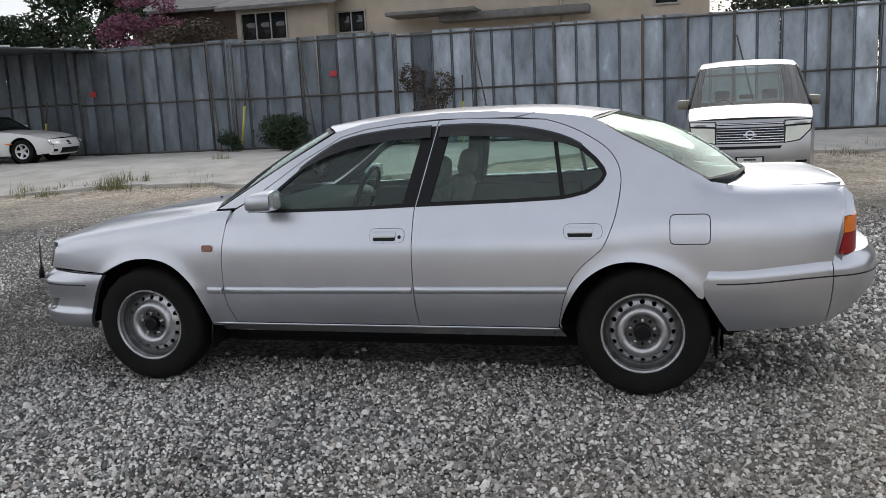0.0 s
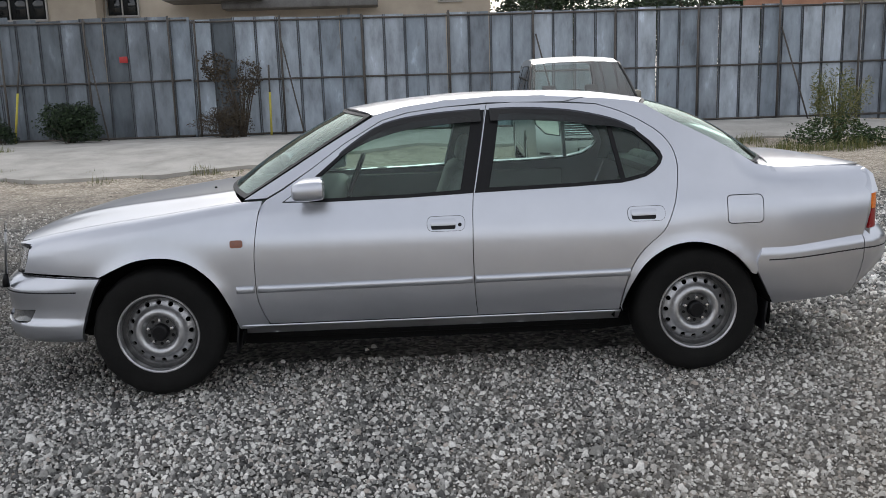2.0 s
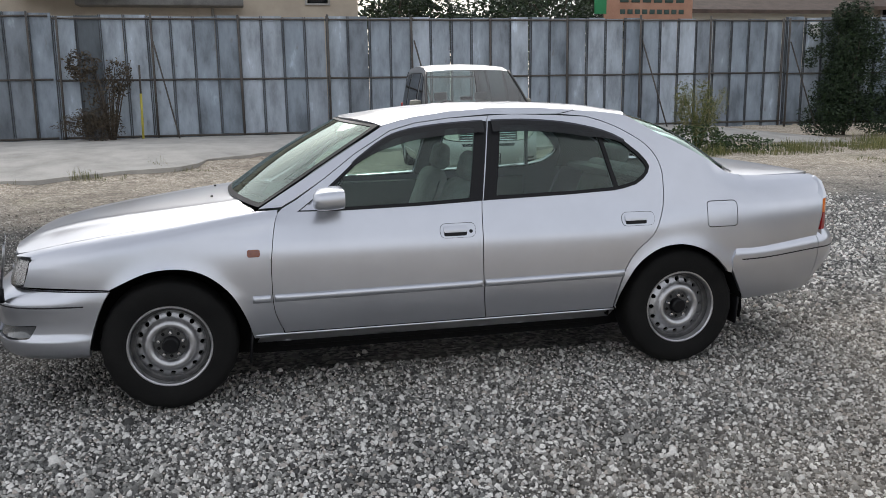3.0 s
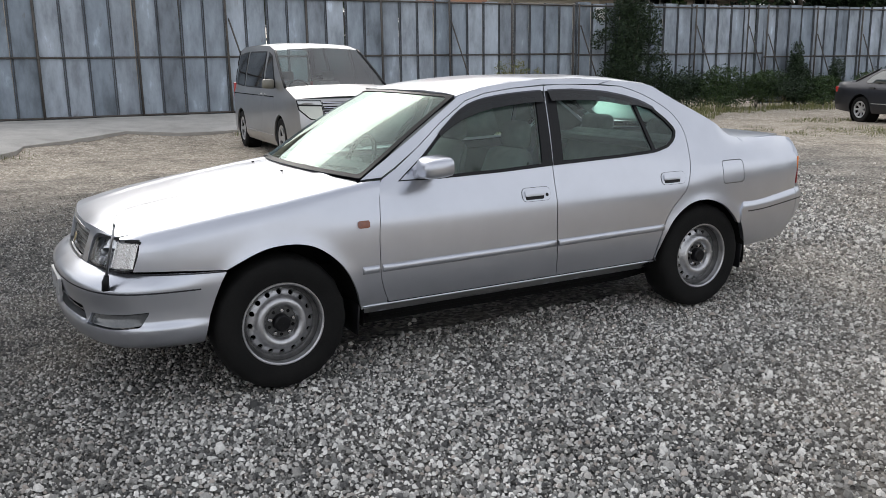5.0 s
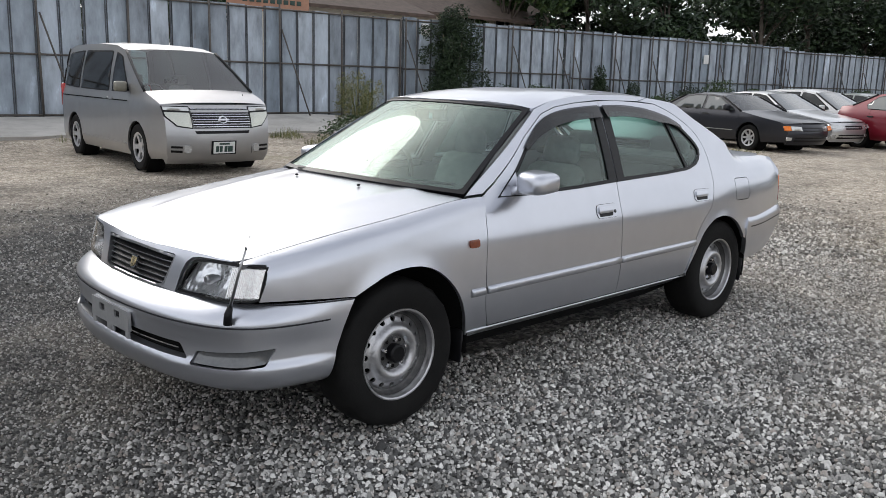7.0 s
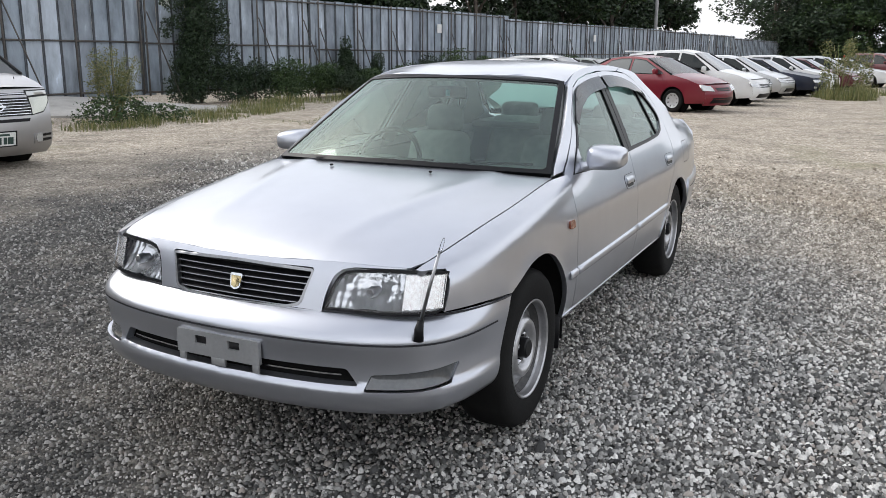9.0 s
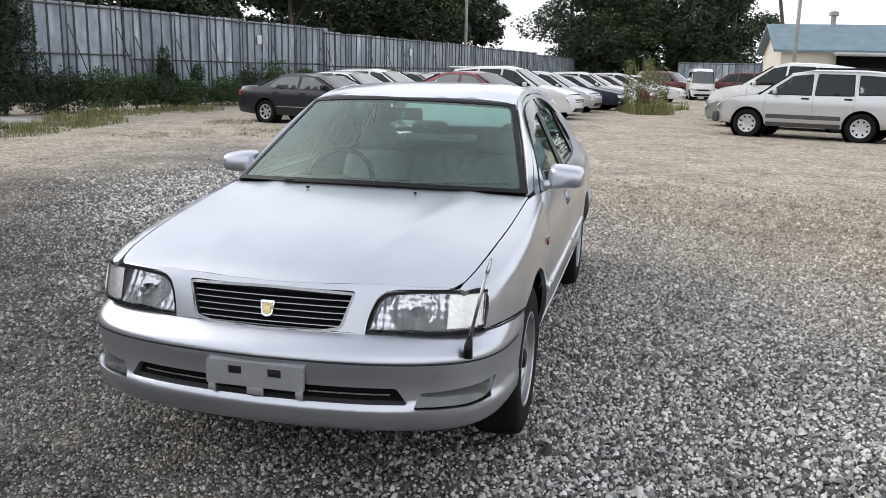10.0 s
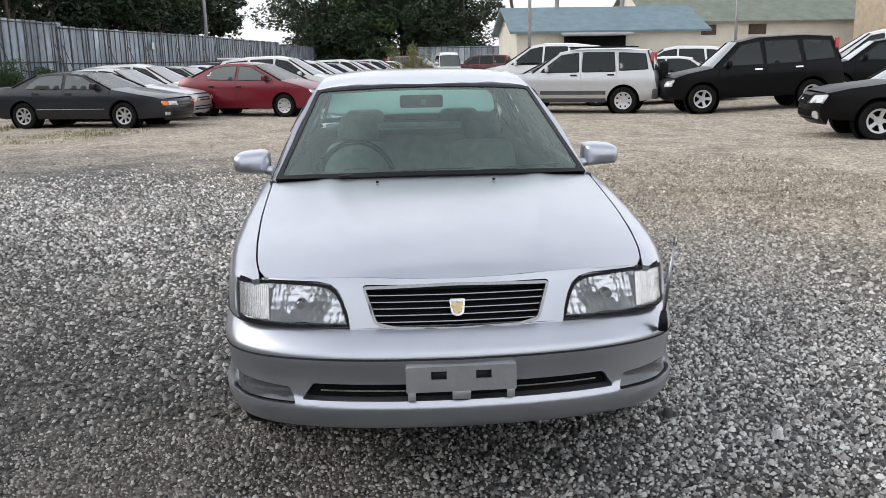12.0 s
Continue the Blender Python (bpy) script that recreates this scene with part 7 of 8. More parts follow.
# sign board above the fence, its lettering as plain bars
sg = thing("sign_board", "faded reddish sign board with dark lettering above the fence", "sign")
part("board", box_mesh("board", (3.0, 0.08, 1.3), (11.6, 20.5, 4.05), 0.01), mottled("faded_sign", (0.34, 0.17, 0.11), (0.45, 0.25, 0.17), 2.0, 0.7, 0.8, 0.0, 0.1, 40.0), sg)
part("green_field", box_mesh("green_field", (0.4, 0.02, 0.9), (9.95, 20.44, 4.1), 0.004), plain("sign_green", (0.02, 0.22, 0.08), 0.6), sg)
for k in range(6):
    part("bar", box_mesh("bar", (0.28, 0.02, 0.30), (10.75 + 0.38 * k, 20.45, 4.15), 0.004), M_bar, sg)
for k in range(9):
    part("bar", box_mesh("bar", (0.17, 0.02, 0.14), (10.7 + 0.25 * k, 20.45, 3.72), 0.003), M_bar, sg)
for x in (10.3, 12.9):
    part("leg", tube_mesh("leg", [(x, 20.58, 0.0), (x, 20.58, 4.6)], 0.05, 8), M_pipe, sg)
part("shade", box_mesh("shade", (0.05, 0.05, 1.0), (10.3, 20.6, 4.0)), M_pipe, sg)

# workshop with a blue roof, and the halls beyond
ws_ = thing("workshop", "cream workshop with a blue sheet roof and a dark open bay", "building")
part("wall", gable_walls("wall", 50, 58, -20.6, -8.6, 3.1, 1.5, "y"), M_cream, ws_)
part("roof", gable_roof("roof", 50, 58, -20.6, -8.6, 3.22, 1.5, 0.5, M_blue, "y"), M_blue, ws_)
part("bay", box_mesh("bay", (0.5, 3.9, 1.9), (49.85, -13.6, 1.75)), M_under, ws_, "dark open bay")
part("awning", box_mesh("awning", (1.5, 4.5, 0.12), (49.4, -13.6, 2.85), 0.02, 2, pose(0, 0, 0, 0, -8, 0)), M_grey, ws_)
for y in (-12.0, -16.5):
    vt = part("roof_vent", lathe("roof_vent", [(0.001, 0.7), (0.28, 0.62), (0.30, 0.4), (0.16, 0.36), (0.16, -0.2)], 16, "z"), M_grey, ws_)
    vt.matrix_basis = pose(54, y, 4.85)
hall = thing("hall", "long cream hall with a grey-green roof", "building")
part("wall", gable_walls("wall", 66, 80, -60, -22.5, 4.2, 3.2, "y"), M_cream, hall)
part("roof", gable_roof("roof", 66, 80, -60, -22.5, 4.32, 3.2, 0.5, M_green, "y"), M_green, hall)
for y in (-27.2, -31.5):
    part("window", box_mesh("window", (0.12, 1.5, 0.8), (65.98, y, 3.4), 0.02), M_brown, hall)
tan = thing("hall", "tan ribbed metal clad hall", "building")
part("wall", box_mesh("wall", (10, 16, 6.4), (57.0, -45.6, 3.2), 0.05), M_tan, tan)
for k in range(40):
    part("rib", box_mesh("rib", (0.05, 0.10, 6.4), (51.97, -53.4 + 0.4 * k, 3.2)), M_tan, tan)
# short fence on the far side
f2 = thing("fence", "weathered steel sheet fence closing the far side", "fence", "", "structure")
sh2 = sheet_mesh("sheet", 2.5, 5)
for k in range(20):
    part("panel", sh2, None, f2).matrix_basis = pose(74.0 - 0.0 * k, -3.4 - 0.53 * k, 0, 0, 0, -90)
part("rail", tube_mesh("rail", [(73.9, -3.4, 2.4), (73.9, -14.0, 2.4)], 0.03, 6), M_pipe, f2)
# poles
for x, y, h, r in ((57.5, 12.2, 9.5, 0.14), (47.0, -8.9, 9.0, 0.12), (54.0, -24.6, 9.0, 0.12), (52.0, 24.5, 9.5, 0.16)):
    po = lone("utility_pole", tube_mesh("utility_pole", [(x, y, 0), (x, y, h)], r, 10, [r, r * 0.75]), M_grey, "grey concrete utility pole", "pole", "utility poles")
po = lone("leaning_pole", tube_mesh("leaning_pole", [(58.0, -10.5, 0), (58.0, -8.9, 8.5)], 0.12, 10), M_bark, "old leaning wooden utility pole", "pole")


# ---- the other vehicles: built facing -x round the middle of their wheelbase ----
M_cglass = plain("dark_car_glass", (0.012, 0.016, 0.015), 0.03, 0.0, 0.0, spec=0.45)
M_see = pane("clear_car_glass", (0.62, 0.74, 0.70), 0.02, 1.6)
M_cglass_pale = plain("pale_car_glass", (0.045, 0.056, 0.056), 0.03, 0.0, 0.7, spec=0.8)
M_clad = mottled("grey_cladding", (0.045, 0.045, 0.047), (0.075, 0.075, 0.078), 6.0, 0.6, 0.75, 0.0, 0.1, 60.0)
M_hlamp = plain("head_lamp_glass", (0.60, 0.61, 0.60), 0.14, 0.5, 0.8)
M_hlamp_old = plain("yellowed_lamp_glass", (0.56, 0.57, 0.50), 0.16, 0.45, 0.8)
M_redvalve = plain("red_lamp_glass", (0.45, 0.03, 0.025), 0.2, 0.1, 0.8)
PAINT = {
    "van": paint("van_silver", (0.43, 0.428, 0.43), 0.85, 0.34, 0.7, 0.10), "charcoal": paint("charcoal_paint", (0.026, 0.027, 0.034), 0.6, 0.34, 0.5, 0.0, 0.4),
    "silver": paint("pale_silver_paint", (0.58, 0.585, 0.59), 0.7, 0.34, 0.8, 0.15), "white": paint("white_car_paint", (0.74, 0.74, 0.73), 0.0, 0.36, 0.8, 0.15),
    "red": paint("red_car_paint", (0.165, 0.006, 0.017), 0.15, 0.34, 0.6, 0.0, 0.4), "black": paint("black_car_paint", (0.003, 0.003, 0.0035), 0.0, 0.36, 0.06, 0.0, 0.15),
    "navy": paint("navy_car_paint", (0.012, 0.018, 0.04), 0.2, 0.36, 0.4, 0.05, 0.3), "maroon": paint("maroon_paint", (0.10, 0.012, 0.018), 0.2, 0.36, 0.6, 0.1), "greengrey": paint("grey_green_paint", (0.24, 0.27, 0.26), 0.4, 0.36, 0.8, 0.2),
}
WHEELS = {}


def wheel_set(kind, r):
    """Shared meshes of a wheel: tyre, rim, barrel."""
    if (kind, r) in WHEELS:
        return WHEELS[(kind, r)]
    q, w = r * 0.64, 0.10
    tyre = lathe("tyre", [(q - 0.004, w - 0.012), (q + 0.02, w), (r - 0.03, w - 0.002), (r - 0.006, w - 0.022), (r, w - 0.05), (r, -w + 0.05), (r - 0.006, -w + 0.022), (r - 0.03, -w), (q + 0.02, -w), (q - 0.004, -w + 0.012)], 36)
    tyre.materials.append(M_rubber)
    n = {"five": 5, "seven": 7, "cap": 8, "mesh": 9}[kind]
    holes = []
    for k in range(n):
        a0, a1 = 2 * math.pi * (k + (0.16 if kind != "cap" else 0.3)) / n, 2 * math.pi * (k + (0.84 if kind != "cap" else 0.7)) / n
        r0, r1 = (q * 0.36, q * 0.84) if kind != "cap" else (q * 0.58, q * 0.84)
        am = (a0 + a1) / 2
        lo = [(r0 * math.cos(am + (a - am) * 0.55), r0 * math.sin(am + (a - am) * 0.55)) for a in (a0, am, a1)]
        hi = [(r1 * math.cos(a), r1 * math.sin(a)) for a in np.linspace(a1, a0, 5)]
        holes.append(lo + hi)
    dep = lambda rr: 0.062 + 0.030 * np.clip(rr / q, 0, 1) ** 2
    rim = patch("rim", [(q * math.cos(a), q * math.sin(a)) for a in np.linspace(0, 2 * math.pi, 41)[:-1]], lambda a, b: np.stack([a, dep(np.hypot(a, b)), b], -1), (0, 1, 0), 0.035, holes, 0, 0.03, False, 0.03)
    rim.materials.append(M_alloy)
    back = lathe("barrel", [(q, 0.085), (q - 0.012, 0.03), (q - 0.02, 0.01), (0.001, 0.005)], 30)
    back.materials.append(M_under)
    WHEELS[(kind, r)] = (tyre, rim, back)
    return WHEELS[(kind, r)]


def clip_x(poly, lo, hi):
    """The part of a polygon between two upright lines."""
    for sgn, lim in ((1, lo), (-1, -hi)):
        out = []
        for (x1, y1), (x2, y2) in zip(poly, poly[1:] + poly[:1]):
            a, b = sgn * x1 - lim, sgn * x2 - lim
            if a >= 0:
                out.append((x1, y1))
            if (a < 0) != (b < 0):
                t = a / (a - b)
                out.append((x1 + (x2 - x1) * t, y1 + (y2 - y1) * t))
        poly = out
    return poly


def vehicle(name, label, spec, at, group="", category="car"):
    """A vehicle from its side profile. spec: W, wb, r, top (named runs of the profile, front to rear), belt, tumble, windows, splits, paint and lamps."""
    car = thing(name, label, category, group, "", at)
    W2, wb, r = spec["W"] / 2, spec["wb"], spec["r"]
    runs = spec["top"]
    line = [p for _, pts in runs for p in pts]
    clean = [p for i, p in enumerate(line) if i == 0 or math.dist(p, line[i - 1]) > 1e-4]
    xa, xb = min(p[0] for p in clean), max(p[0] for p in clean)
    belt, tumble, sill = spec["belt"], spec.get("tumble", 0.42), spec.get("sill", 0.24)
    nose, tailp = spec.get("nose", 0.16), spec.get("stern", 0.10)
    body = PAINT[spec["paint"]]

    def half(x, z):
        x, z = np.asarray(x, float), np.asarray(z, float)
        f = nose * np.clip((xa + 0.75 - x) / 0.75, 0, 1) ** 2.2 + tailp * np.clip((x - xb + 0.6) / 0.6, 0, 1) ** 2.2
        low = W2 - f - 0.06 * np.clip((sill + 0.18 - z) / 0.18, 0, 1) ** 2 - 0.05 * np.clip((z - belt + 0.22) / 0.22, 0, 1) ** 2
        up = np.maximum(z - belt, 0)
        return low - tumble * up - 0.12 * up**2

    def plan_bulge(x):
        """How far the middle stands out ahead of the corners at nose and tail."""
        x = np.asarray(x, float)
        return -0.15 * np.clip((xa + 0.8 - x) / 0.8, 0, 1) ** 1.2 + 0.10 * np.clip((x - xb + 0.6) / 0.6, 0, 1) ** 1.2

    def side(x, z, proud=0.0):
        return np.stack([x, -half(x, z) - proud, z], -1)

    ra = r + spec.get("arch", 0.055)
    poly = [(x, z) for x, z in clean]
    a0 = math.asin(max(-1, min(1, (sill - r) / ra)))
    under = []
    for cx in (wb / 2, -wb / 2):
        angs = np.linspace(a0, math.pi - a0, 15)
        under += [(cx + ra * math.cos(a), r + ra * math.sin(a)) for a in angs]
    outline = poly + [(clean[-1][0] - 0.02, sill + 0.05)] + under + [(clean[0][0] + 0.02, sill + 0.03)]
    splits = [xa - 1] + list(spec["splits"]) + [xb + 1]
    names = spec.get("panels", ["front_wing", "front_door", "rear_door", "rear_wing"])
    step = spec.get("step", 0.10)
    for mir in (False, True):
        panels = []
        for nm, lo, hi in zip(names, splits, splits[1:]):
            pg = clip_x(outline, lo, hi)
            if len(pg) > 2:
                panels.append(part(nm, patch(nm, pg, side, (0, -1, 0), step, (), 0.0025, 0.03, mir), body, car))
        for wi, (pnl, w) in enumerate(spec["windows"]):
            par_ = panels[min(pnl, len(panels) - 1)]
            big = [tuple(p) for p in inset_loop(resample(w, 0.08), -0.022)]
            su = part("window_surround", patch("window_surround", big, lambda a, b: side(a, b, 0.004), (0, -1, 0), 0.12, (), 0, 0.006, mir), M_black, par_)
            part("window", patch("window", w, lambda a, b: side(a, b, 0.008), (0, -1, 0), 0.12, (), 0, 0.003, mir), spec.get("side_glass", M_cglass), su, "dark side window glass")
        for pnl, x, z in spec.get("handles", ()):
            hd = patch("handle", rounded([(x - 0.09, z - 0.018), (x + 0.09, z - 0.018), (x + 0.09, z + 0.018), (x - 0.09, z + 0.018)], 0.014), lambda a, b: side(a, b, 0.022), (0, -1, 0), 0.05, (), 0, 0.02, mir)
            part("handle", hd, spec.get("handle_mat", M_black), panels[min(pnl, len(panels) - 1)])
        for z0, z1, x0, x1, mt in spec.get("strips", ()):
            st = clip_x([(x0, z0), (x1, z0), (x1, z1), (x0, z1)], -9, 9)
            part("side_strip", patch("side_strip", st, lambda a, b: side(a, b, 0.014), (0, -1, 0), 0.12, (), 0, 0.015, mir), mt, car)
        s = 1 if mir else -1
        mx, mz = spec["mirror"]
        part("door_mirror", box_mesh("door_mirror", (0.10, 0.20, 0.15), (mx, s * (float(half(mx, mz)) + 0.11), mz), 0.04, 3), spec.get("mirror_mat", body), car)
    # skin over the top: one strip for each run of the profile
    us = np.linspace(-1, 1, 13)
    for nm, pts in runs:
        dens = []
        for (x1, z1), (x2, z2) in zip(pts, pts[1:]):
            k = max(1, int(math.dist((x1, z1), (x2, z2)) / 0.12))
            dens += [(x1 + (x2 - x1) * i / k, z1 + (z2 - z1) * i / k) for i in range(k)]
        dens.append(pts[-1])
        verts = []
        for i, (x, z) in enumerate(dens):
            a, b = dens[max(i - 1, 0)], dens[min(i + 1, len(dens) - 1)]
            tx, tz = b[0] - a[0], b[1] - a[1]
            k = math.hypot(tx, tz) or 1
            nx, nz = -tz / k, tx / k
            h = float(half(x, z))
            c = 0.0 if nm in ("front", "tail") else spec.get("crown", 0.035) * (0.35 + 0.65 * abs(nz))
            for u in us:
                e = 1 - abs(u) ** 2.6
                verts.append((x + nx * c * e + float(plan_bulge(x)) * e, h * u, z + nz * c * e))
        nu = len(us)
        faces = [(i * nu + j, i * nu + j + 1, (i + 1) * nu + j + 1, (i + 1) * nu + j) for i in range(len(dens) - 1) for j in range(nu - 1)]
        me = mesh_of(nm, verts, faces)
        bm = bmesh.new()
        bm.from_mesh(me)
        bmesh.ops.recalc_face_normals(bm, faces=bm.faces)
        bm.to_mesh(me)
        bm.free()
        glass = nm in ("windscreen", "rear_screen")
        ob = part(nm, me, spec.get("screen_glass", M_cglass_pale) if glass else body, car)
        if glass:
            for j0 in (0, nu - 1):
                col = [verts[i * nu + j0] for i in range(len(dens))]
                part("screen_seal", tube_mesh("screen_seal", [(p[0], p[1], p[2] + 0.004) for p in col], 0.022, 6), M_black, ob)

    # front: grille, lamps, bumper details on the bulging nose
    fz = sorted((z, x) for x, z in dict((nm, p) for nm, p in runs)["front"])
    zs_, xs_ = [a for a, _ in fz], [b for _, b in fz]

    def face(y, z, proud=0.0):
        y, z = np.asarray(y, float), np.asarray(z, float)
        x = np.interp(z, zs_, xs_)
        h = half(x, z)
        return np.stack([x + plan_bulge(x) * (1 - np.clip(np.abs(y) / h, 0, 1) ** 2.6) - proud, y, z], -1)

    for nm, pg, mt, pr, lb in spec.get("face", ()):
        for flip in ((1, -1) if pg[0][0] > 0.05 or nm in ("head_lamp", "fog_lamp") else (1,)):
            q = [(a * flip, b) for a, b in pg]
            part(nm, patch(nm, q, lambda a, b: face(a, b, pr), (-1, 0, 0), 0.08, (), 0, 0.03), mt, car, lb)
    for x, y, z, sx, sy, sz, nm, mt in spec.get("boxes", ()):
        part(nm, box_mesh(nm, (sx, sy, sz), (x, y, z), min(sx, sy, sz) * 0.3, 2), mt, car)
    for x, z, w_, h_ in spec.get("tail_lamps", ()):
        for s in (-1, 1):
            hh = float(half(x, z))
            part("tail_lamp", box_mesh("tail_lamp", (0.09, 0.10, h_), (x, s * (hh - 0.03), z), 0.02, 2, None), M_redvalve, car)
    # dashboard and front seats seen through the screen
    if "cabin" in spec:
        dx, dz, sx, sz = spec["cabin"]
        wy = spec["W"] - 0.34
        part("dashboard", box_mesh("dashboard", (0.50, wy, 0.22), (dx, 0, dz), 0.06, 3), M_dash, car)
        wheel_ = lathe("steering_wheel", [(0.18 + 0.014 * math.cos(t), 0.014 * math.sin(t)) for t in np.linspace(0, 2 * math.pi, 7)[:-1]], 24, "x", True)
        part("steering_wheel", wheel_, M_black, car).matrix_basis = pose(dx + 0.34, 0.36, dz + 0.10, 0, 25, 0)
        for y in (-0.37, 0.37):
            st_ = part("front_seat", box_mesh("front_seat", (0.16, 0.48, 0.62), (0, 0, 0.31), 0.06, 3, None, (0.85, 0.85)), M_seat, car)
            st_.matrix_basis = pose(dx + sx + 0.35, y, sz - 0.15, 0, 14, 0)
            part("head_rest", box_mesh("head_rest", (0.10, 0.24, 0.16), (0.02, 0, 0.72), 0.04, 3), M_seat, st_)
        part("room_mirror", box_mesh("room_mirror", (0.03, 0.22, 0.07), (dx + sx - 0.02, 0.0, sz + 0.52 if sx > 0.5 else sz + 0.48), 0.012), M_black, car)
    # belly and wheels
    part("belly", box_mesh("belly", (xb - xa - 0.5, spec["W"] - 0.42, 0.35), ((xa + xb) / 2, 0, sill + 0.17), 0.05), M_under, car)
    tyre, rim, back = wheel_set(spec.get("wheel", "seven"), r)
    for cx in (-wb / 2, wb / 2):
        for s in (-1, 1):
            w = part("wheel", tyre, None, car)
            w.matrix_basis = pose(cx, s * (W2 - 0.115), r) @ Matrix.Diagonal((1, s, 1, 1))
            part("rim", rim, None, w)
            part("barrel", back, None, w)
            dk = lathe("wheel_housing", [(ra + 0.01, 0.0), (ra + 0.01, -0.25), (0.001, -0.25)], 24)
            hs = part("wheel_housing", dk, M_under, car)
            hs.matrix_basis = pose(cx, s * (W2 - 0.05), r) @ Matrix.Diagonal((1, s, 1, 1))
    return car


def saloon_spec(paint_, **kw):
    d = dict(W=1.70, wb=2.72, r=0.31, belt=0.90, sill=0.23, paint=paint_, splits=[-0.98, 0.22, 1.02], mirror=(-0.62, 1.0), wheel="seven",
             top=[("front", [(-2.26, 0.20), (-2.34, 0.34), (-2.34, 0.56), (-2.26, 0.68)]), ("bonnet", [(-2.26, 0.68), (-2.1, 0.735), (-1.6, 0.82), (-1.02, 0.915)]), ("windscreen", [(-1.02, 0.915), (-0.26, 1.315)]),
                  ("roof", [(-0.26, 1.315), (0.1, 1.365), (0.6, 1.365), (0.98, 1.315)]), ("rear_screen", [(0.98, 1.315), (1.58, 0.985)]), ("boot", [(1.58, 0.985), (1.95, 0.975), (2.2, 0.955)]), ("tail", [(2.2, 0.955), (2.3, 0.75), (2.32, 0.5), (2.26, 0.28)])],
             windows=[(1, [(-0.80, 0.935), (-0.22, 1.262), (0.02, 1.30), (0.18, 1.308), (0.18, 0.945)]), (2, [(0.27, 0.945), (0.27, 1.308), (0.62, 1.305), (0.88, 1.265), (1.10, 1.12), (1.22, 0.985), (1.16, 0.955)])],
             handles=((1, 0.08, 0.82), (2, 0.95, 0.83)), tail_lamps=((2.22, 0.78, 0, 0.14),),
             face=(("grille", [(-0.32, 0.52), (0.32, 0.52), (0.34, 0.61), (-0.34, 0.61)], M_black, 0.012, "black front grille"), ("head_lamp", [(0.40, 0.52), (0.80, 0.54), (0.80, 0.64), (0.40, 0.62)], M_hlamp, 0.012, "clear head lamp"),
                   ("intake", [(-0.55, 0.28), (0.55, 0.28), (0.52, 0.38), (-0.52, 0.38)], M_black, 0.010, "black bumper intake"), ("fog_lamp", [(0.60, 0.31), (0.72, 0.31), (0.72, 0.38), (0.60, 0.38)], M_hlamp, 0.012, "")))
    d.update(kw)
    return d


def wagon_spec(paint_, h=1.55, length=4.2, **kw):
    """A tall hatchback or minivan."""
    k = h / 1.55
    a, b = -length / 2 + 0.1, length / 2 + 0.1
    d = dict(W=1.70, wb=2.60, r=0.30, belt=0.95 * k, sill=0.23, paint=paint_, splits=[-0.95, 0.20, 1.15], mirror=(-0.72, 1.02 * k), wheel="cap",
             top=[("front", [(a + 0.08, 0.20), (a, 0.36), (a + 0.02, 0.60), (a + 0.14, 0.74 * k)]), ("bonnet", [(a + 0.14, 0.74 * k), (a + 0.45, 0.86 * k), (-1.15, 0.97 * k)]), ("windscreen", [(-1.15, 0.97 * k), (-0.28, 1.44 * k)]),
                  ("roof", [(-0.28, 1.44 * k), (0.2, 1.525 * k), (1.2, 1.50 * k), (b - 0.45, 1.42 * k)]), ("rear_screen", [(b - 0.45, 1.42 * k), (b - 0.12, 1.0 * k)]), ("tail", [(b - 0.12, 1.0 * k), (b, 0.70), (b, 0.5), (b - 0.06, 0.28)])],
             windows=[(1, [(-0.88, 0.985 * k), (-0.25, 1.375 * k), (0.14, 1.44 * k), (0.14, 0.99 * k)]), (2, [(0.25, 0.99 * k), (0.25, 1.44 * k), (0.98, 1.43 * k), (1.05, 1.01 * k)]), (3, [(1.16, 1.02 * k), (1.10, 1.42 * k), (b - 0.62, 1.36 * k), (b - 0.40, 1.08 * k)])],
             handles=((1, 0.03, 0.88 * k), (2, 0.98, 0.90 * k)), handle_mat=PAINT[paint_], tail_lamps=((b - 0.12, 0.95 * k, 0, 0.30),),
             face=(("grille", [(-0.36, 0.56), (0.36, 0.56), (0.38, 0.66), (-0.38, 0.66)], M_black, 0.012, "black front grille"), ("head_lamp", [(0.38, 0.56), (0.78, 0.60), (0.78, 0.74), (0.42, 0.66)], M_hlamp, 0.012, "clear head lamp"),
                   ("intake", [(-0.50, 0.26), (0.50, 0.26), (0.46, 0.38), (-0.46, 0.38)], M_black, 0.010, "black bumper intake")))
    d.update(kw)
    return d


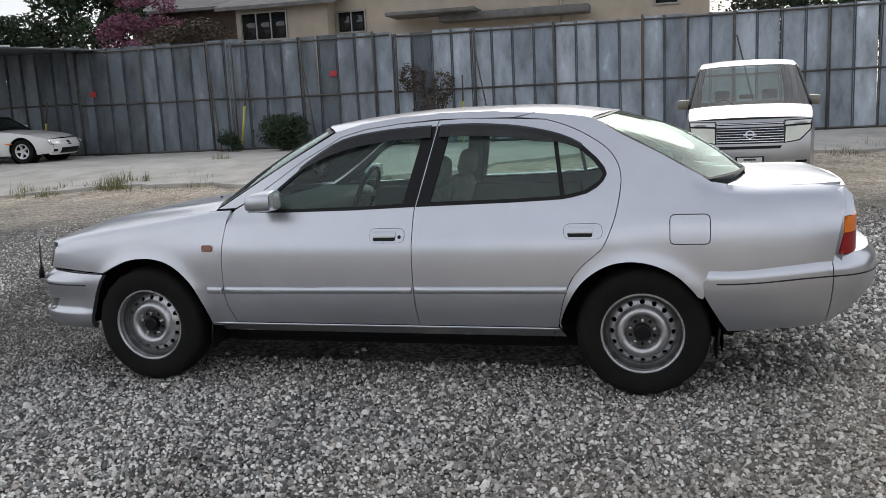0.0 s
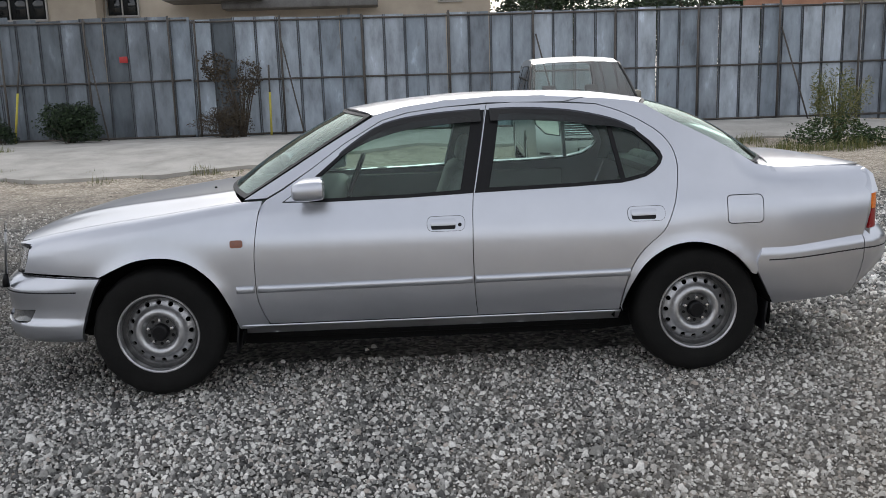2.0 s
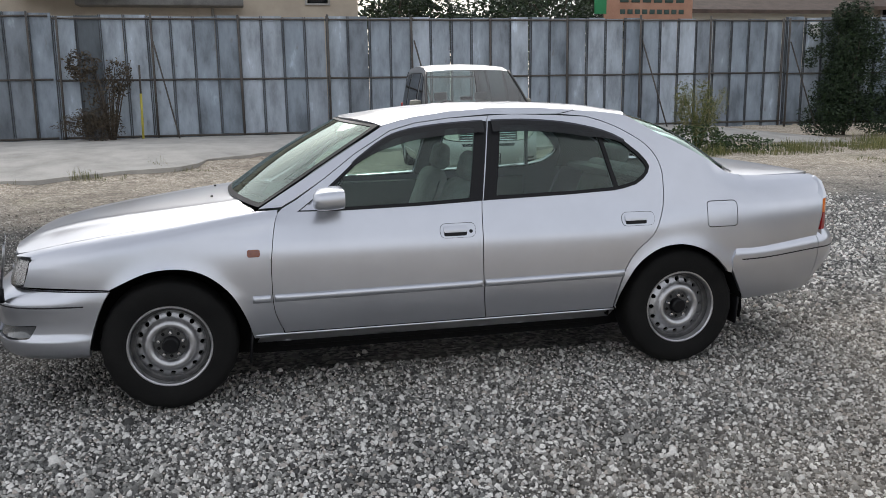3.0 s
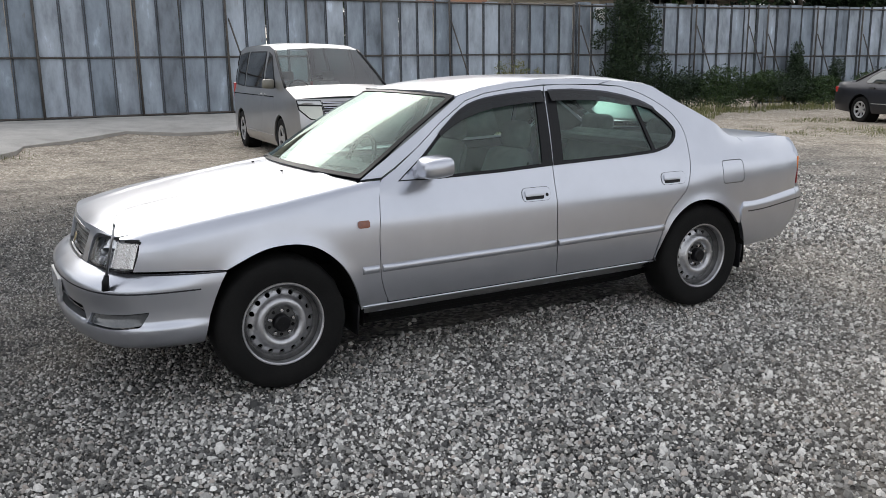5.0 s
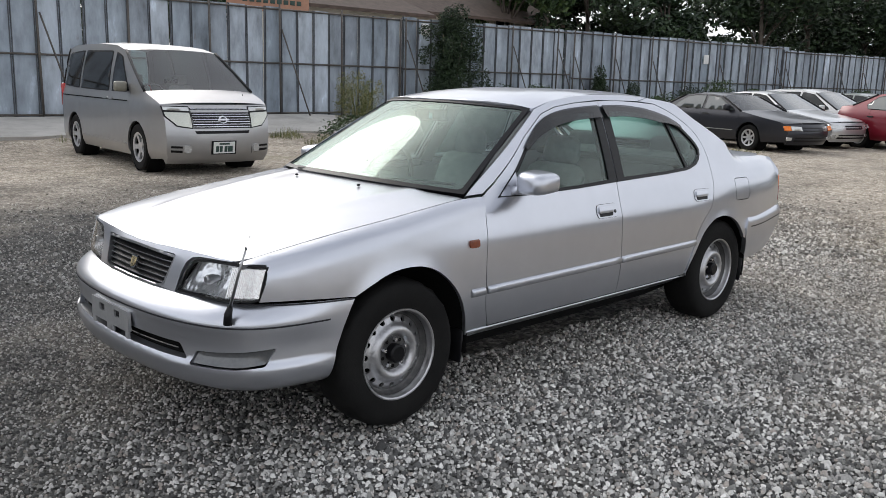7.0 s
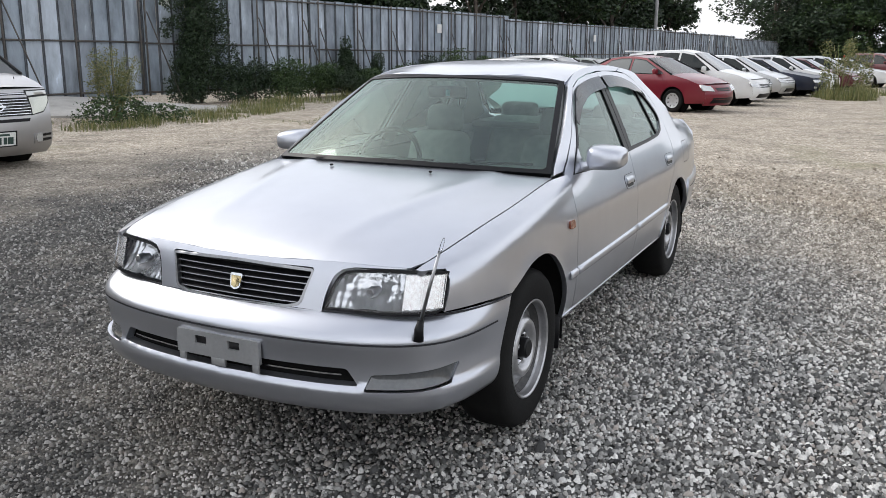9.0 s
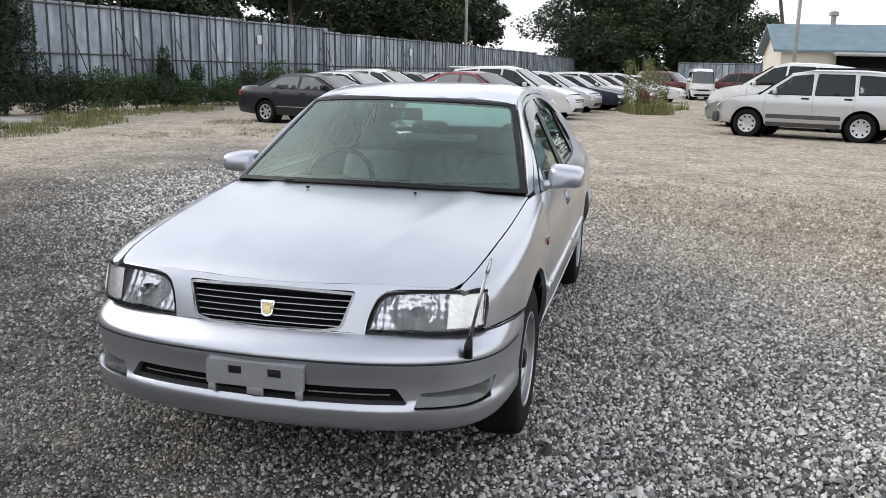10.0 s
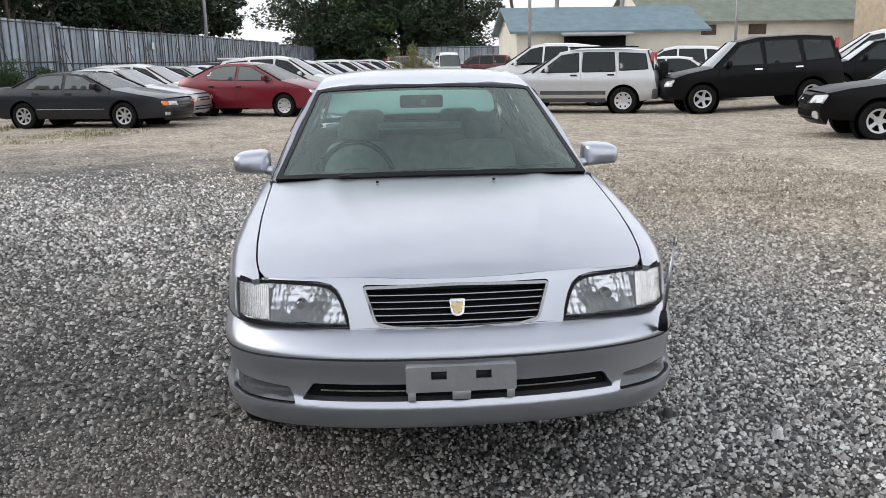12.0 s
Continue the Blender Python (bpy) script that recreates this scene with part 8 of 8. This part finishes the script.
def suv_spec(paint_, **kw):
    d = dict(W=1.75, wb=2.62, r=0.345, belt=1.07, sill=0.33, paint=paint_, splits=[-0.92, 0.20, 1.12], mirror=(-0.68, 1.16), wheel="cap", arch=0.07,
             top=[("front", [(-2.02, 0.30), (-2.12, 0.45), (-2.12, 0.72), (-2.02, 0.88)]), ("bonnet", [(-2.02, 0.88), (-1.75, 0.96), (-1.08, 1.06)]), ("windscreen", [(-1.08, 1.06), (-0.42, 1.57)]),
                  ("roof", [(-0.42, 1.57), (0.1, 1.655), (1.2, 1.655), (1.88, 1.60)]), ("rear_screen", [(1.88, 1.60), (2.06, 1.10)]), ("tail", [(2.06, 1.10), (2.10, 0.85), (2.16, 0.60), (2.10, 0.38)])],
             windows=[(1, [(-0.86, 1.09), (-0.34, 1.50), (0.10, 1.56), (0.14, 1.09)]), (2, [(0.24, 1.09), (0.24, 1.565), (1.02, 1.56), (1.08, 1.10)]), (3, [(1.20, 1.12), (1.16, 1.555), (1.82, 1.51), (1.90, 1.15)])],
             handles=((1, 0.02, 1.0), (2, 0.98, 1.01)), tail_lamps=((2.0, 1.33, 0, 0.46),),
             face=(("grille", [(-0.40, 0.66), (0.40, 0.66), (0.42, 0.80), (-0.42, 0.80)], M_black, 0.012, "black front grille"), ("head_lamp", [(0.44, 0.66), (0.80, 0.68), (0.80, 0.84), (0.46, 0.80)], M_hlamp, 0.012, "clear head lamp"),
                   ("intake", [(-0.55, 0.36), (0.55, 0.36), (0.50, 0.50), (-0.50, 0.50)], M_black, 0.010, "black bumper intake")))
    d.update(kw)
    return d


def heading(hx, hy):
    return math.degrees(math.atan2(-hy, -hx))


van_spec = dict(W=1.80, wb=2.95, r=0.345, belt=1.12, sill=0.20, tumble=0.13, paint="van", splits=[-1.18, -0.28, 1.22], panels=["front_wing", "front_door", "sliding_door", "rear_wing"], mirror=(-1.02, 1.22), wheel="five", arch=0.04, step=0.08, nose=0.11,
                mirror_mat=plain("mirror_olive", (0.20, 0.19, 0.15), 0.35, 0.2, 0.8), handle_mat=PAINT["van"],
                top=[("front", [(-2.22, 0.16), (-2.33, 0.26), (-2.36, 0.50), (-2.33, 0.78), (-2.22, 1.0)]), ("bonnet", [(-2.22, 1.0), (-2.05, 1.07), (-1.72, 1.165)]), ("windscreen", [(-1.72, 1.165), (-0.72, 1.755)]),
                     ("roof", [(-0.72, 1.755), (-0.3, 1.835), (0.6, 1.875), (1.7, 1.865), (2.18, 1.80)]), ("rear_screen", [(2.18, 1.80), (2.36, 1.18)]), ("tail", [(2.36, 1.18), (2.42, 0.9), (2.44, 0.45), (2.36, 0.22)])],
                windows=[(1, [(-1.08, 1.16), (-0.62, 1.655), (-0.36, 1.72), (-0.36, 1.15)]), (2, [(-0.20, 1.15), (-0.16, 1.735), (1.12, 1.75), (1.16, 1.16)]), (3, [(1.28, 1.16), (1.26, 1.75), (2.0, 1.71), (2.16, 1.20)])],
                handles=((1, -0.40, 1.03), (2, -0.16, 1.03)), side_glass=plain("privacy_glass", (0.006, 0.007, 0.008), 0.05, 0.0, 0.0), screen_glass=M_see, cabin=(-1.15, 1.0, 0.55, 0.78),
                strips=((0.36, 0.385, -1.02, 1.02, PAINT["van"]), (1.005, 1.02, -1.10, 2.2, M_under)),
                tail_lamps=((2.36, 1.0, 0, 0.4),),
                face=(("lamp_bezel", [(0.445, 0.665), (0.66, 0.695), (0.81, 0.84), (0.825, 0.985), (0.455, 0.98)], M_black, 0.008, "dark lamp bezel"),
                      ("upper_lamp", [(0.46, 0.912), (0.80, 0.925), (0.81, 0.972), (0.47, 0.965)], M_hlamp, 0.016, "slim upper lamp"), ("head_lamp", [(0.46, 0.68), (0.65, 0.71), (0.79, 0.845), (0.80, 0.90), (0.47, 0.888)], M_hlamp_old, 0.018, "large clear head lamp"),
                      ("grille", [(-0.44, 0.67), (0.44, 0.67), (0.45, 0.955), (-0.45, 0.955)], M_black, 0.008, "black grille with chrome bars"),
                      ("chrome_bar", [(-0.445, 0.895), (0.445, 0.895), (0.445, 0.925), (-0.445, 0.925)], PAINT["van"], 0.022, ""),
                      *[("chrome_bar", [(-0.44, z), (0.44, z), (0.44, z + 0.008), (-0.44, z + 0.008)], M_chrome, 0.018, "") for z in (0.69, 0.725, 0.76, 0.795, 0.83, 0.865)],
                      ("chrome_bar", [(-0.44, 0.938), (0.44, 0.938), (0.44, 0.948), (-0.44, 0.948)], M_chrome, 0.018, ""),
                      ("lower_slot", [(-0.40, 0.595), (0.40, 0.595), (0.42, 0.635), (-0.42, 0.635)], M_black, 0.010, "black slot"),
                      ("fog_recess", [(0.46, 0.30), (0.74, 0.32), (0.74, 0.44), (0.46, 0.43)], PAINT["van"], 0.012, ""),
                      ("fog_slot", [(0.60, 0.39), (0.75, 0.395), (0.75, 0.425), (0.60, 0.42)], M_black, 0.020, ""), ("fog_slot", [(0.60, 0.325), (0.75, 0.335), (0.75, 0.365), (0.60, 0.36)], M_black, 0.020, ""),
                      ("fog_lamp", [(0.53 + 0.055 * math.cos(t), 0.375 + 0.055 * math.sin(t)) for t in np.linspace(0, 6.283, 13)[:-1]], M_hlamp, 0.020, "round fog lamp"),
                      ("plate_surround", [(-0.19, 0.295), (0.19, 0.295), (0.19, 0.49), (-0.19, 0.49)], M_black, 0.012, ""),
                      ("number_plate", [(-0.165, 0.31), (0.165, 0.31), (0.165, 0.475), (-0.165, 0.475)], M_plate, 0.020, "white number plate"),
                      ("plate_bar", [(-0.08, 0.435), (0.08, 0.435), (0.08, 0.46), (-0.08, 0.46)], M_bar, 0.024, ""),
                      *[("plate_bar", [(y, 0.33), (y + 0.045, 0.33), (y + 0.045, 0.415), (y, 0.415)], M_bar, 0.024, "") for y in (-0.10, -0.045, 0.03, 0.085)],
                      ("emblem", [(0.062 * math.cos(t), 0.795 + 0.055 * math.sin(t)) for t in np.linspace(0, 6.283, 17)[:-1]], M_chrome, 0.030, "round chrome emblem"),
                      ("emblem_field", [(0.044 * math.cos(t), 0.795 + 0.038 * math.sin(t)) for t in np.linspace(0, 6.283, 17)[:-1]], M_black, 0.033, ""),
                      ("emblem_bar", [(-0.085, 0.783), (0.085, 0.783), (0.085, 0.807), (-0.085, 0.807)], M_chrome, 0.036, "")),
                boxes=((-2.0, -0.55, 1.10, 0.01, 0.01, 0.09, "fender_pole", M_black),))
vehicle("van", "silver one-box family van with a chrome grille, standing by the fence", van_spec, pose(2.88, 10.22, 0, 0, 0, heading(-0.074, -0.997)), "", "van")

vehicle("roadster", "white two-seat roadster with black soft top on the slab",
        dict(W=1.72, wb=2.45, r=0.31, belt=0.80, sill=0.20, tumble=0.5, paint="white", splits=[-0.55, 0.75], panels=["front_wing", "door", "rear_wing"], mirror=(-0.25, 0.92), wheel="five", nose=0.24, stern=0.2,
             top=[("front", [(-1.88, 0.18), (-1.99, 0.30), (-1.99, 0.48), (-1.88, 0.60)]), ("bonnet", [(-1.88, 0.60), (-1.5, 0.72), (-0.9, 0.81), (-0.48, 0.84)]), ("windscreen", [(-0.48, 0.84), (0.05, 1.22)]),
                  ("soft_top", [(0.05, 1.22), (0.4, 1.28), (0.85, 1.20)]), ("rear_screen", [(0.85, 1.20), (1.18, 0.90)]), ("boot", [(1.18, 0.90), (1.7, 0.86)]), ("tail", [(1.7, 0.86), (1.95, 0.7), (1.98, 0.45), (1.9, 0.25)])],
             windows=[(1, [(-0.28, 0.87), (0.12, 1.17), (0.42, 1.22), (0.66, 1.18), (0.70, 0.87)])], screen_glass=M_cglass,
             strips=((0.50, 0.53, -0.98, -0.80, M_orange),),
             face=(("head_lamp", [(0.44, 0.46), (0.74, 0.48), (0.72, 0.57), (0.46, 0.55)], M_hlamp, 0.014, "clear head lamp"), ("kidney_grille", [(0.03, 0.44), (0.17, 0.45), (0.16, 0.55), (0.04, 0.54)], M_black, 0.014, "black twin grille"),
                   ("intake", [(-0.42, 0.22), (0.42, 0.22), (0.40, 0.36), (-0.40, 0.36)], M_black, 0.012, "black bumper intake"), ("fog_lamp", [(0.52, 0.27), (0.62, 0.27), (0.62, 0.33), (0.52, 0.33)], M_black, 0.012, ""))),
        pose(-15.9, 14.8, 0.385, 0, 0, heading(0.97, 0.10)))
for o in list(scene.objects):
    if o.name.startswith("soft_top"):
        o.data.materials.clear()
        o.data.materials.append(M_black)

H1 = heading(-0.228, -0.974)
grp = "cars parked along the fence"
charcoal_spec = saloon_spec("charcoal", wb=2.63, screen_glass=M_see, cabin=(-0.62, 0.80, 0.48, 0.62), strips=((0.455, 0.475, -0.86, 0.92, M_chrome),), side_glass=M_cglass_pale, step=0.08)
lower = lambda pts: [(x, z if z < 0.9 else 0.9 + (z - 0.9) * 0.86) for x, z in pts]
charcoal_spec["top"] = [(nm, lower(pts)) for nm, pts in charcoal_spec["top"]]
charcoal_spec["windows"] = [(k, lower(pts)) for k, pts in charcoal_spec["windows"]]
charcoal_spec["face"] = charcoal_spec["face"][:1] + (("head_lamp", [(0.36, 0.53), (0.62, 0.54), (0.62, 0.635), (0.36, 0.625)], M_hlamp, 0.012, "clear head lamp"), ("turn_lamp", [(0.63, 0.54), (0.80, 0.55), (0.80, 0.64), (0.63, 0.635)], M_orange, 0.012, "amber turn lamp")) + charcoal_spec["face"][2:]
vehicle("saloon_car", "charcoal grey saloon with alloy wheels on pale gravel", charcoal_spec, pose(16.85, 7.26, -0.02, 0, 0, heading(-0.26, -0.966)), grp)
vehicle("saloon_car", "dull silver saloon parked beside a dark saloon", saloon_spec("silver"), pose(19.25, 7.3, -0.02, 0, 0, H1), grp)
vehicle("hatchback", "white hatchback in the row by the fence", wagon_spec("white", 1.48, 4.3), pose(22.0, 7.2, -0.02, 0, 0, H1), grp)
vehicle("saloon_car", "pale green-grey saloon in the row by the fence", saloon_spec("greengrey"), pose(25.0, 6.8, -0.02, 0, 0, H1), grp)
red_spec = saloon_spec("red", wb=2.55, screen_glass=M_see, cabin=(-0.75, 0.86, 0.50, 0.66), belt=0.97, wheel="cap", W=1.69, splits=[-0.95, 0.20, 1.0], mirror=(-0.72, 1.06), side_glass=M_cglass_pale)
red_spec["top"] = [("front", [(-2.10, 0.20), (-2.18, 0.36), (-2.16, 0.60), (-2.04, 0.74)]), ("bonnet", [(-2.04, 0.74), (-1.7, 0.87), (-1.2, 0.98)]), ("windscreen", [(-1.2, 0.98), (-0.30, 1.395)]), ("roof", [(-0.30, 1.395), (0.1, 1.45), (0.6, 1.44), (0.98, 1.385)]),
                   ("rear_screen", [(0.98, 1.385), (1.62, 1.09)]), ("boot", [(1.62, 1.09), (2.02, 1.06)]), ("tail", [(2.02, 1.06), (2.12, 0.8), (2.13, 0.5), (2.06, 0.28)])]
red_spec["windows"] = [(1, [(-0.92, 1.0), (-0.24, 1.335), (0.14, 1.375), (0.14, 1.01)]), (2, [(0.24, 1.01), (0.24, 1.375), (0.6, 1.37), (0.92, 1.31), (1.16, 1.12), (1.10, 1.03)])]
red_spec["face"] = (("grille", [(-0.30, 0.58), (0.30, 0.58), (0.33, 0.66), (-0.33, 0.66)], M_black, 0.012, "black front grille"), ("head_lamp", [(0.42, 0.57), (0.78, 0.60), (0.78, 0.74), (0.46, 0.70)], M_hlamp, 0.012, "clear head lamp"), ("intake", [(-0.50, 0.26), (0.50, 0.26), (0.46, 0.40), (-0.46, 0.40)], M_black, 0.010, ""))
vehicle("saloon_car", "bright red compact saloon on pale gravel", red_spec, pose(20.07, 3.70, -0.02, 0, 0, heading(-0.373, -0.928)), grp)
vehicle("minivan", "white minivan with a roof spoiler beside a red car", wagon_spec("white", 1.66, 4.6, wb=2.75, boxes=((1.95, 0, 1.60, 0.35, 1.15, 0.05, "roof_spoiler", PAINT["white"]),)), pose(23.6, 3.2, -0.02, 0, 0, H1), grp)
row = [("estate_car", "faded silver estate with square lamps", wagon_spec("silver", 1.46, 4.4), 26.2, 3.3), ("hatchback", "silver hatchback in the row of parked cars", wagon_spec("silver", 1.50, 4.2), 28.8, 2.7), ("saloon_car", "dark navy saloon in the row of parked cars", saloon_spec("navy"), 31.5, 2.1),
       ("estate_car", "white estate behind tall weeds", wagon_spec("white", 1.52, 4.6), 34.3, 1.6), ("saloon_car", "red and white saloon behind tall weeds", saloon_spec("maroon"), 36.9, 0.9), ("estate_car", "silver estate at the far end of the row", wagon_spec("silver", 1.5, 4.4), 39.8, 0.3), ("saloon_car", "white saloon at the far end of the row", saloon_spec("white"), 42.8, -0.6),
       ("saloon_car", "grey saloon of a second row by the fence", saloon_spec("silver"), 30.5, 7.0), ("hatchback", "dark hatchback of a second row by the fence", wagon_spec("navy", 1.5, 4.2), 33.5, 6.6), ("saloon_car", "white saloon of a second row by the fence", saloon_spec("white"), 37.0, 6.0)]
for nm, lb, sp, x, y in row:
    vehicle(nm, lb, dict(sp, step=0.2), pose(x, y, -0.02, 0, 0, H1), grp)
kei = dict(wagon_spec("white", 1.85, 3.4, W=1.48, wb=2.2), splits=[-0.7, 0.3, 1.0], step=0.2, tumble=0.15)
kei["top"] = [("front", [(-1.58, 0.22), (-1.66, 0.35), (-1.66, 0.7), (-1.60, 1.0)]), ("windscreen", [(-1.60, 1.0), (-1.18, 1.66)]), ("roof", [(-1.18, 1.66), (-0.8, 1.82), (1.3, 1.84), (1.6, 1.78)]), ("rear_screen", [(1.6, 1.78), (1.74, 1.1)]), ("tail", [(1.74, 1.1), (1.78, 0.6), (1.74, 0.28)])]
kei["windows"] = [(1, [(-1.28, 1.08), (-1.0, 1.62), (-0.2, 1.64), (-0.2, 1.08)]), (2, [(-0.1, 1.08), (-0.1, 1.64), (0.9, 1.64), (0.9, 1.08)])]
kei["mirror"] = (-1.2, 1.2)
vehicle("van", "small white van facing the yard", kei, pose(49.5, -4.1, -0.02, 0, 0, heading(-1, -0.05)), "vehicles at the far end", "van")
vehicle("off_roader", "dark red off-roader at the far end of the yard", dict(suv_spec("maroon"), step=0.2), pose(52.0, -2.3, -0.02, 0, 0, heading(-0.5, -0.85)), "vehicles at the far end")
vehicle("off_roader", "dark red pickup at the far end of the yard", dict(suv_spec("maroon"), step=0.2), pose(53.5, -6.6, -0.02, 0, 0, heading(0.3, 0.95)), "vehicles at the far end")

grp2 = "cars parked on the open side"
cr = suv_spec("silver", strips=((0.50, 0.60, -0.86, 0.86, M_clad), (0.30, 0.40, -0.86, 0.86, M_clad)), step=0.08)
cr["boxes"] = ((-2.14, 0, 0.48, 0.16, 1.62, 0.26, "front_bumper", M_clad), (2.10, 0, 0.52, 0.18, 1.66, 0.26, "rear_bumper", M_clad), (0.7, -0.60, 1.715, 1.7, 0.035, 0.03, "roof_bar", M_black), (0.7, 0.60, 1.715, 1.7, 0.035, 0.03, "roof_bar", M_black))
crv = vehicle("off_roader", "silver off-roader with grey bumpers and a rear spare wheel", cr, pose(18.3, -5.16, -0.02, 0, 0, heading(0.37, 0.93)), grp2)
ty = wheel_set("cap", 0.345)
sp = part("spare_wheel", ty[0], None, crv, "spare wheel on the tail door")
sp.matrix_basis = pose(2.27, 0, 0.98, 0, 0, -90)
bl = suv_spec("black", W=1.77, wheel="five", handle_mat=M_chrome, step=0.08)
grow = lambda pts: [(x * 0.97, z if z < 0.9 else 0.9 + (z - 0.9) * 1.13) for x, z in pts]
bl["top"] = [(nm, grow(pts)) for nm, pts in bl["top"]]
bl["windows"] = [(k, grow(pts)) for k, pts in bl["windows"]]
bl["belt"] = 1.09
bl["tail_lamps"] = ((1.93, 1.40, 0, 0.5),)
vehicle("off_roader", "black off-roader with star alloy wheels", bl, pose(16.5, -9.16, 0.09, 0, 0, heading(0.15, 0.99)) @ pose(0, 0, 0, 0, -2.2, 0), grp2)
fo = suv_spec("black", W=1.74, r=0.33, belt=0.95, wheel="five", step=0.08, mirror=(-0.68, 1.05))
fo["top"] = [("front", [(-2.12, 0.26), (-2.24, 0.38), (-2.24, 0.64), (-2.14, 0.80)]), ("bonnet", [(-2.14, 0.80), (-1.8, 0.88), (-1.1, 0.97)]), ("windscreen", [(-1.1, 0.97), (-0.40, 1.45)]), ("roof", [(-0.40, 1.45), (0.1, 1.53), (1.3, 1.52), (1.85, 1.46)]), ("rear_screen", [(1.85, 1.46), (2.1, 1.0)]), ("tail", [(2.1, 1.0), (2.2, 0.6), (2.14, 0.34)])]
fo["windows"] = [(1, [(-0.88, 1.0), (-0.32, 1.38), (0.12, 1.43), (0.14, 1.0)]), (2, [(0.24, 1.0), (0.24, 1.435), (1.02, 1.43), (1.08, 1.01)]), (3, [(1.20, 1.03), (1.16, 1.43), (1.72, 1.38), (1.86, 1.06)])]
fo["face"] = (("grille", [(-0.30, 0.60), (0.30, 0.60), (0.34, 0.77), (-0.34, 0.77)], M_under, 0.014, "black mesh grille"), ("grille_surround", [(-0.36, 0.755), (0.36, 0.755), (0.36, 0.785), (-0.36, 0.785)], M_clad, 0.022, ""), ("emblem", [(-0.05, 0.67), (0.05, 0.67), (0.05, 0.70), (-0.05, 0.70)], M_chrome, 0.024, ""),
              ("head_lamp", [(0.42, 0.62), (0.80, 0.64), (0.80, 0.78), (0.44, 0.75)], M_hlamp, 0.014, "clear head lamp"), ("fog_lamp", [(0.60 + 0.075 * math.cos(t), 0.42 + 0.075 * math.sin(t)) for t in np.linspace(0, 6.283, 13)[:-1]], M_hlamp, 0.016, "round fog lamp"), ("intake", [(-0.50, 0.34), (0.50, 0.34), (0.48, 0.50), (-0.48, 0.50)], M_under, 0.012, ""))
vehicle("estate_car", "black sports estate with round fog lamps", fo, pose(9.6, -9.7, -0.02, 0, 0, heading(0.25, 0.97)), grp2)
others = [("saloon_car", "grey-green saloon behind a silver off-roader", saloon_spec("greengrey"), 21.9, -5.3), ("van", "white delivery van behind a silver off-roader", wagon_spec("white", 1.95, 4.7, wb=2.6), 24.9, -5.4), ("saloon_car", "white saloon between parked off-roaders", saloon_spec("white"), 21.0, -8.3),
          ("minivan", "white minivan between parked off-roaders", wagon_spec("white", 1.65, 4.5), 23.6, -9.6), ("estate_car", "white estate further down the yard", wagon_spec("white", 1.6, 4.5), 27.5, -8.4), ("off_roader", "black pickup with large door mirrors", suv_spec("black", W=1.85), 18.9, -14.2), ("van", "white truck cab behind a black pickup", wagon_spec("white", 2.0, 4.6), 22.5, -16.0)]
for nm, lb, sp, x, y in others:
    vehicle(nm, lb, dict(sp, step=0.2), pose(x, y, float(ground_z(x, y)) - 0.02, 0, 0, heading(0.35, 0.937)), grp2, "van" if nm == "van" else "car")
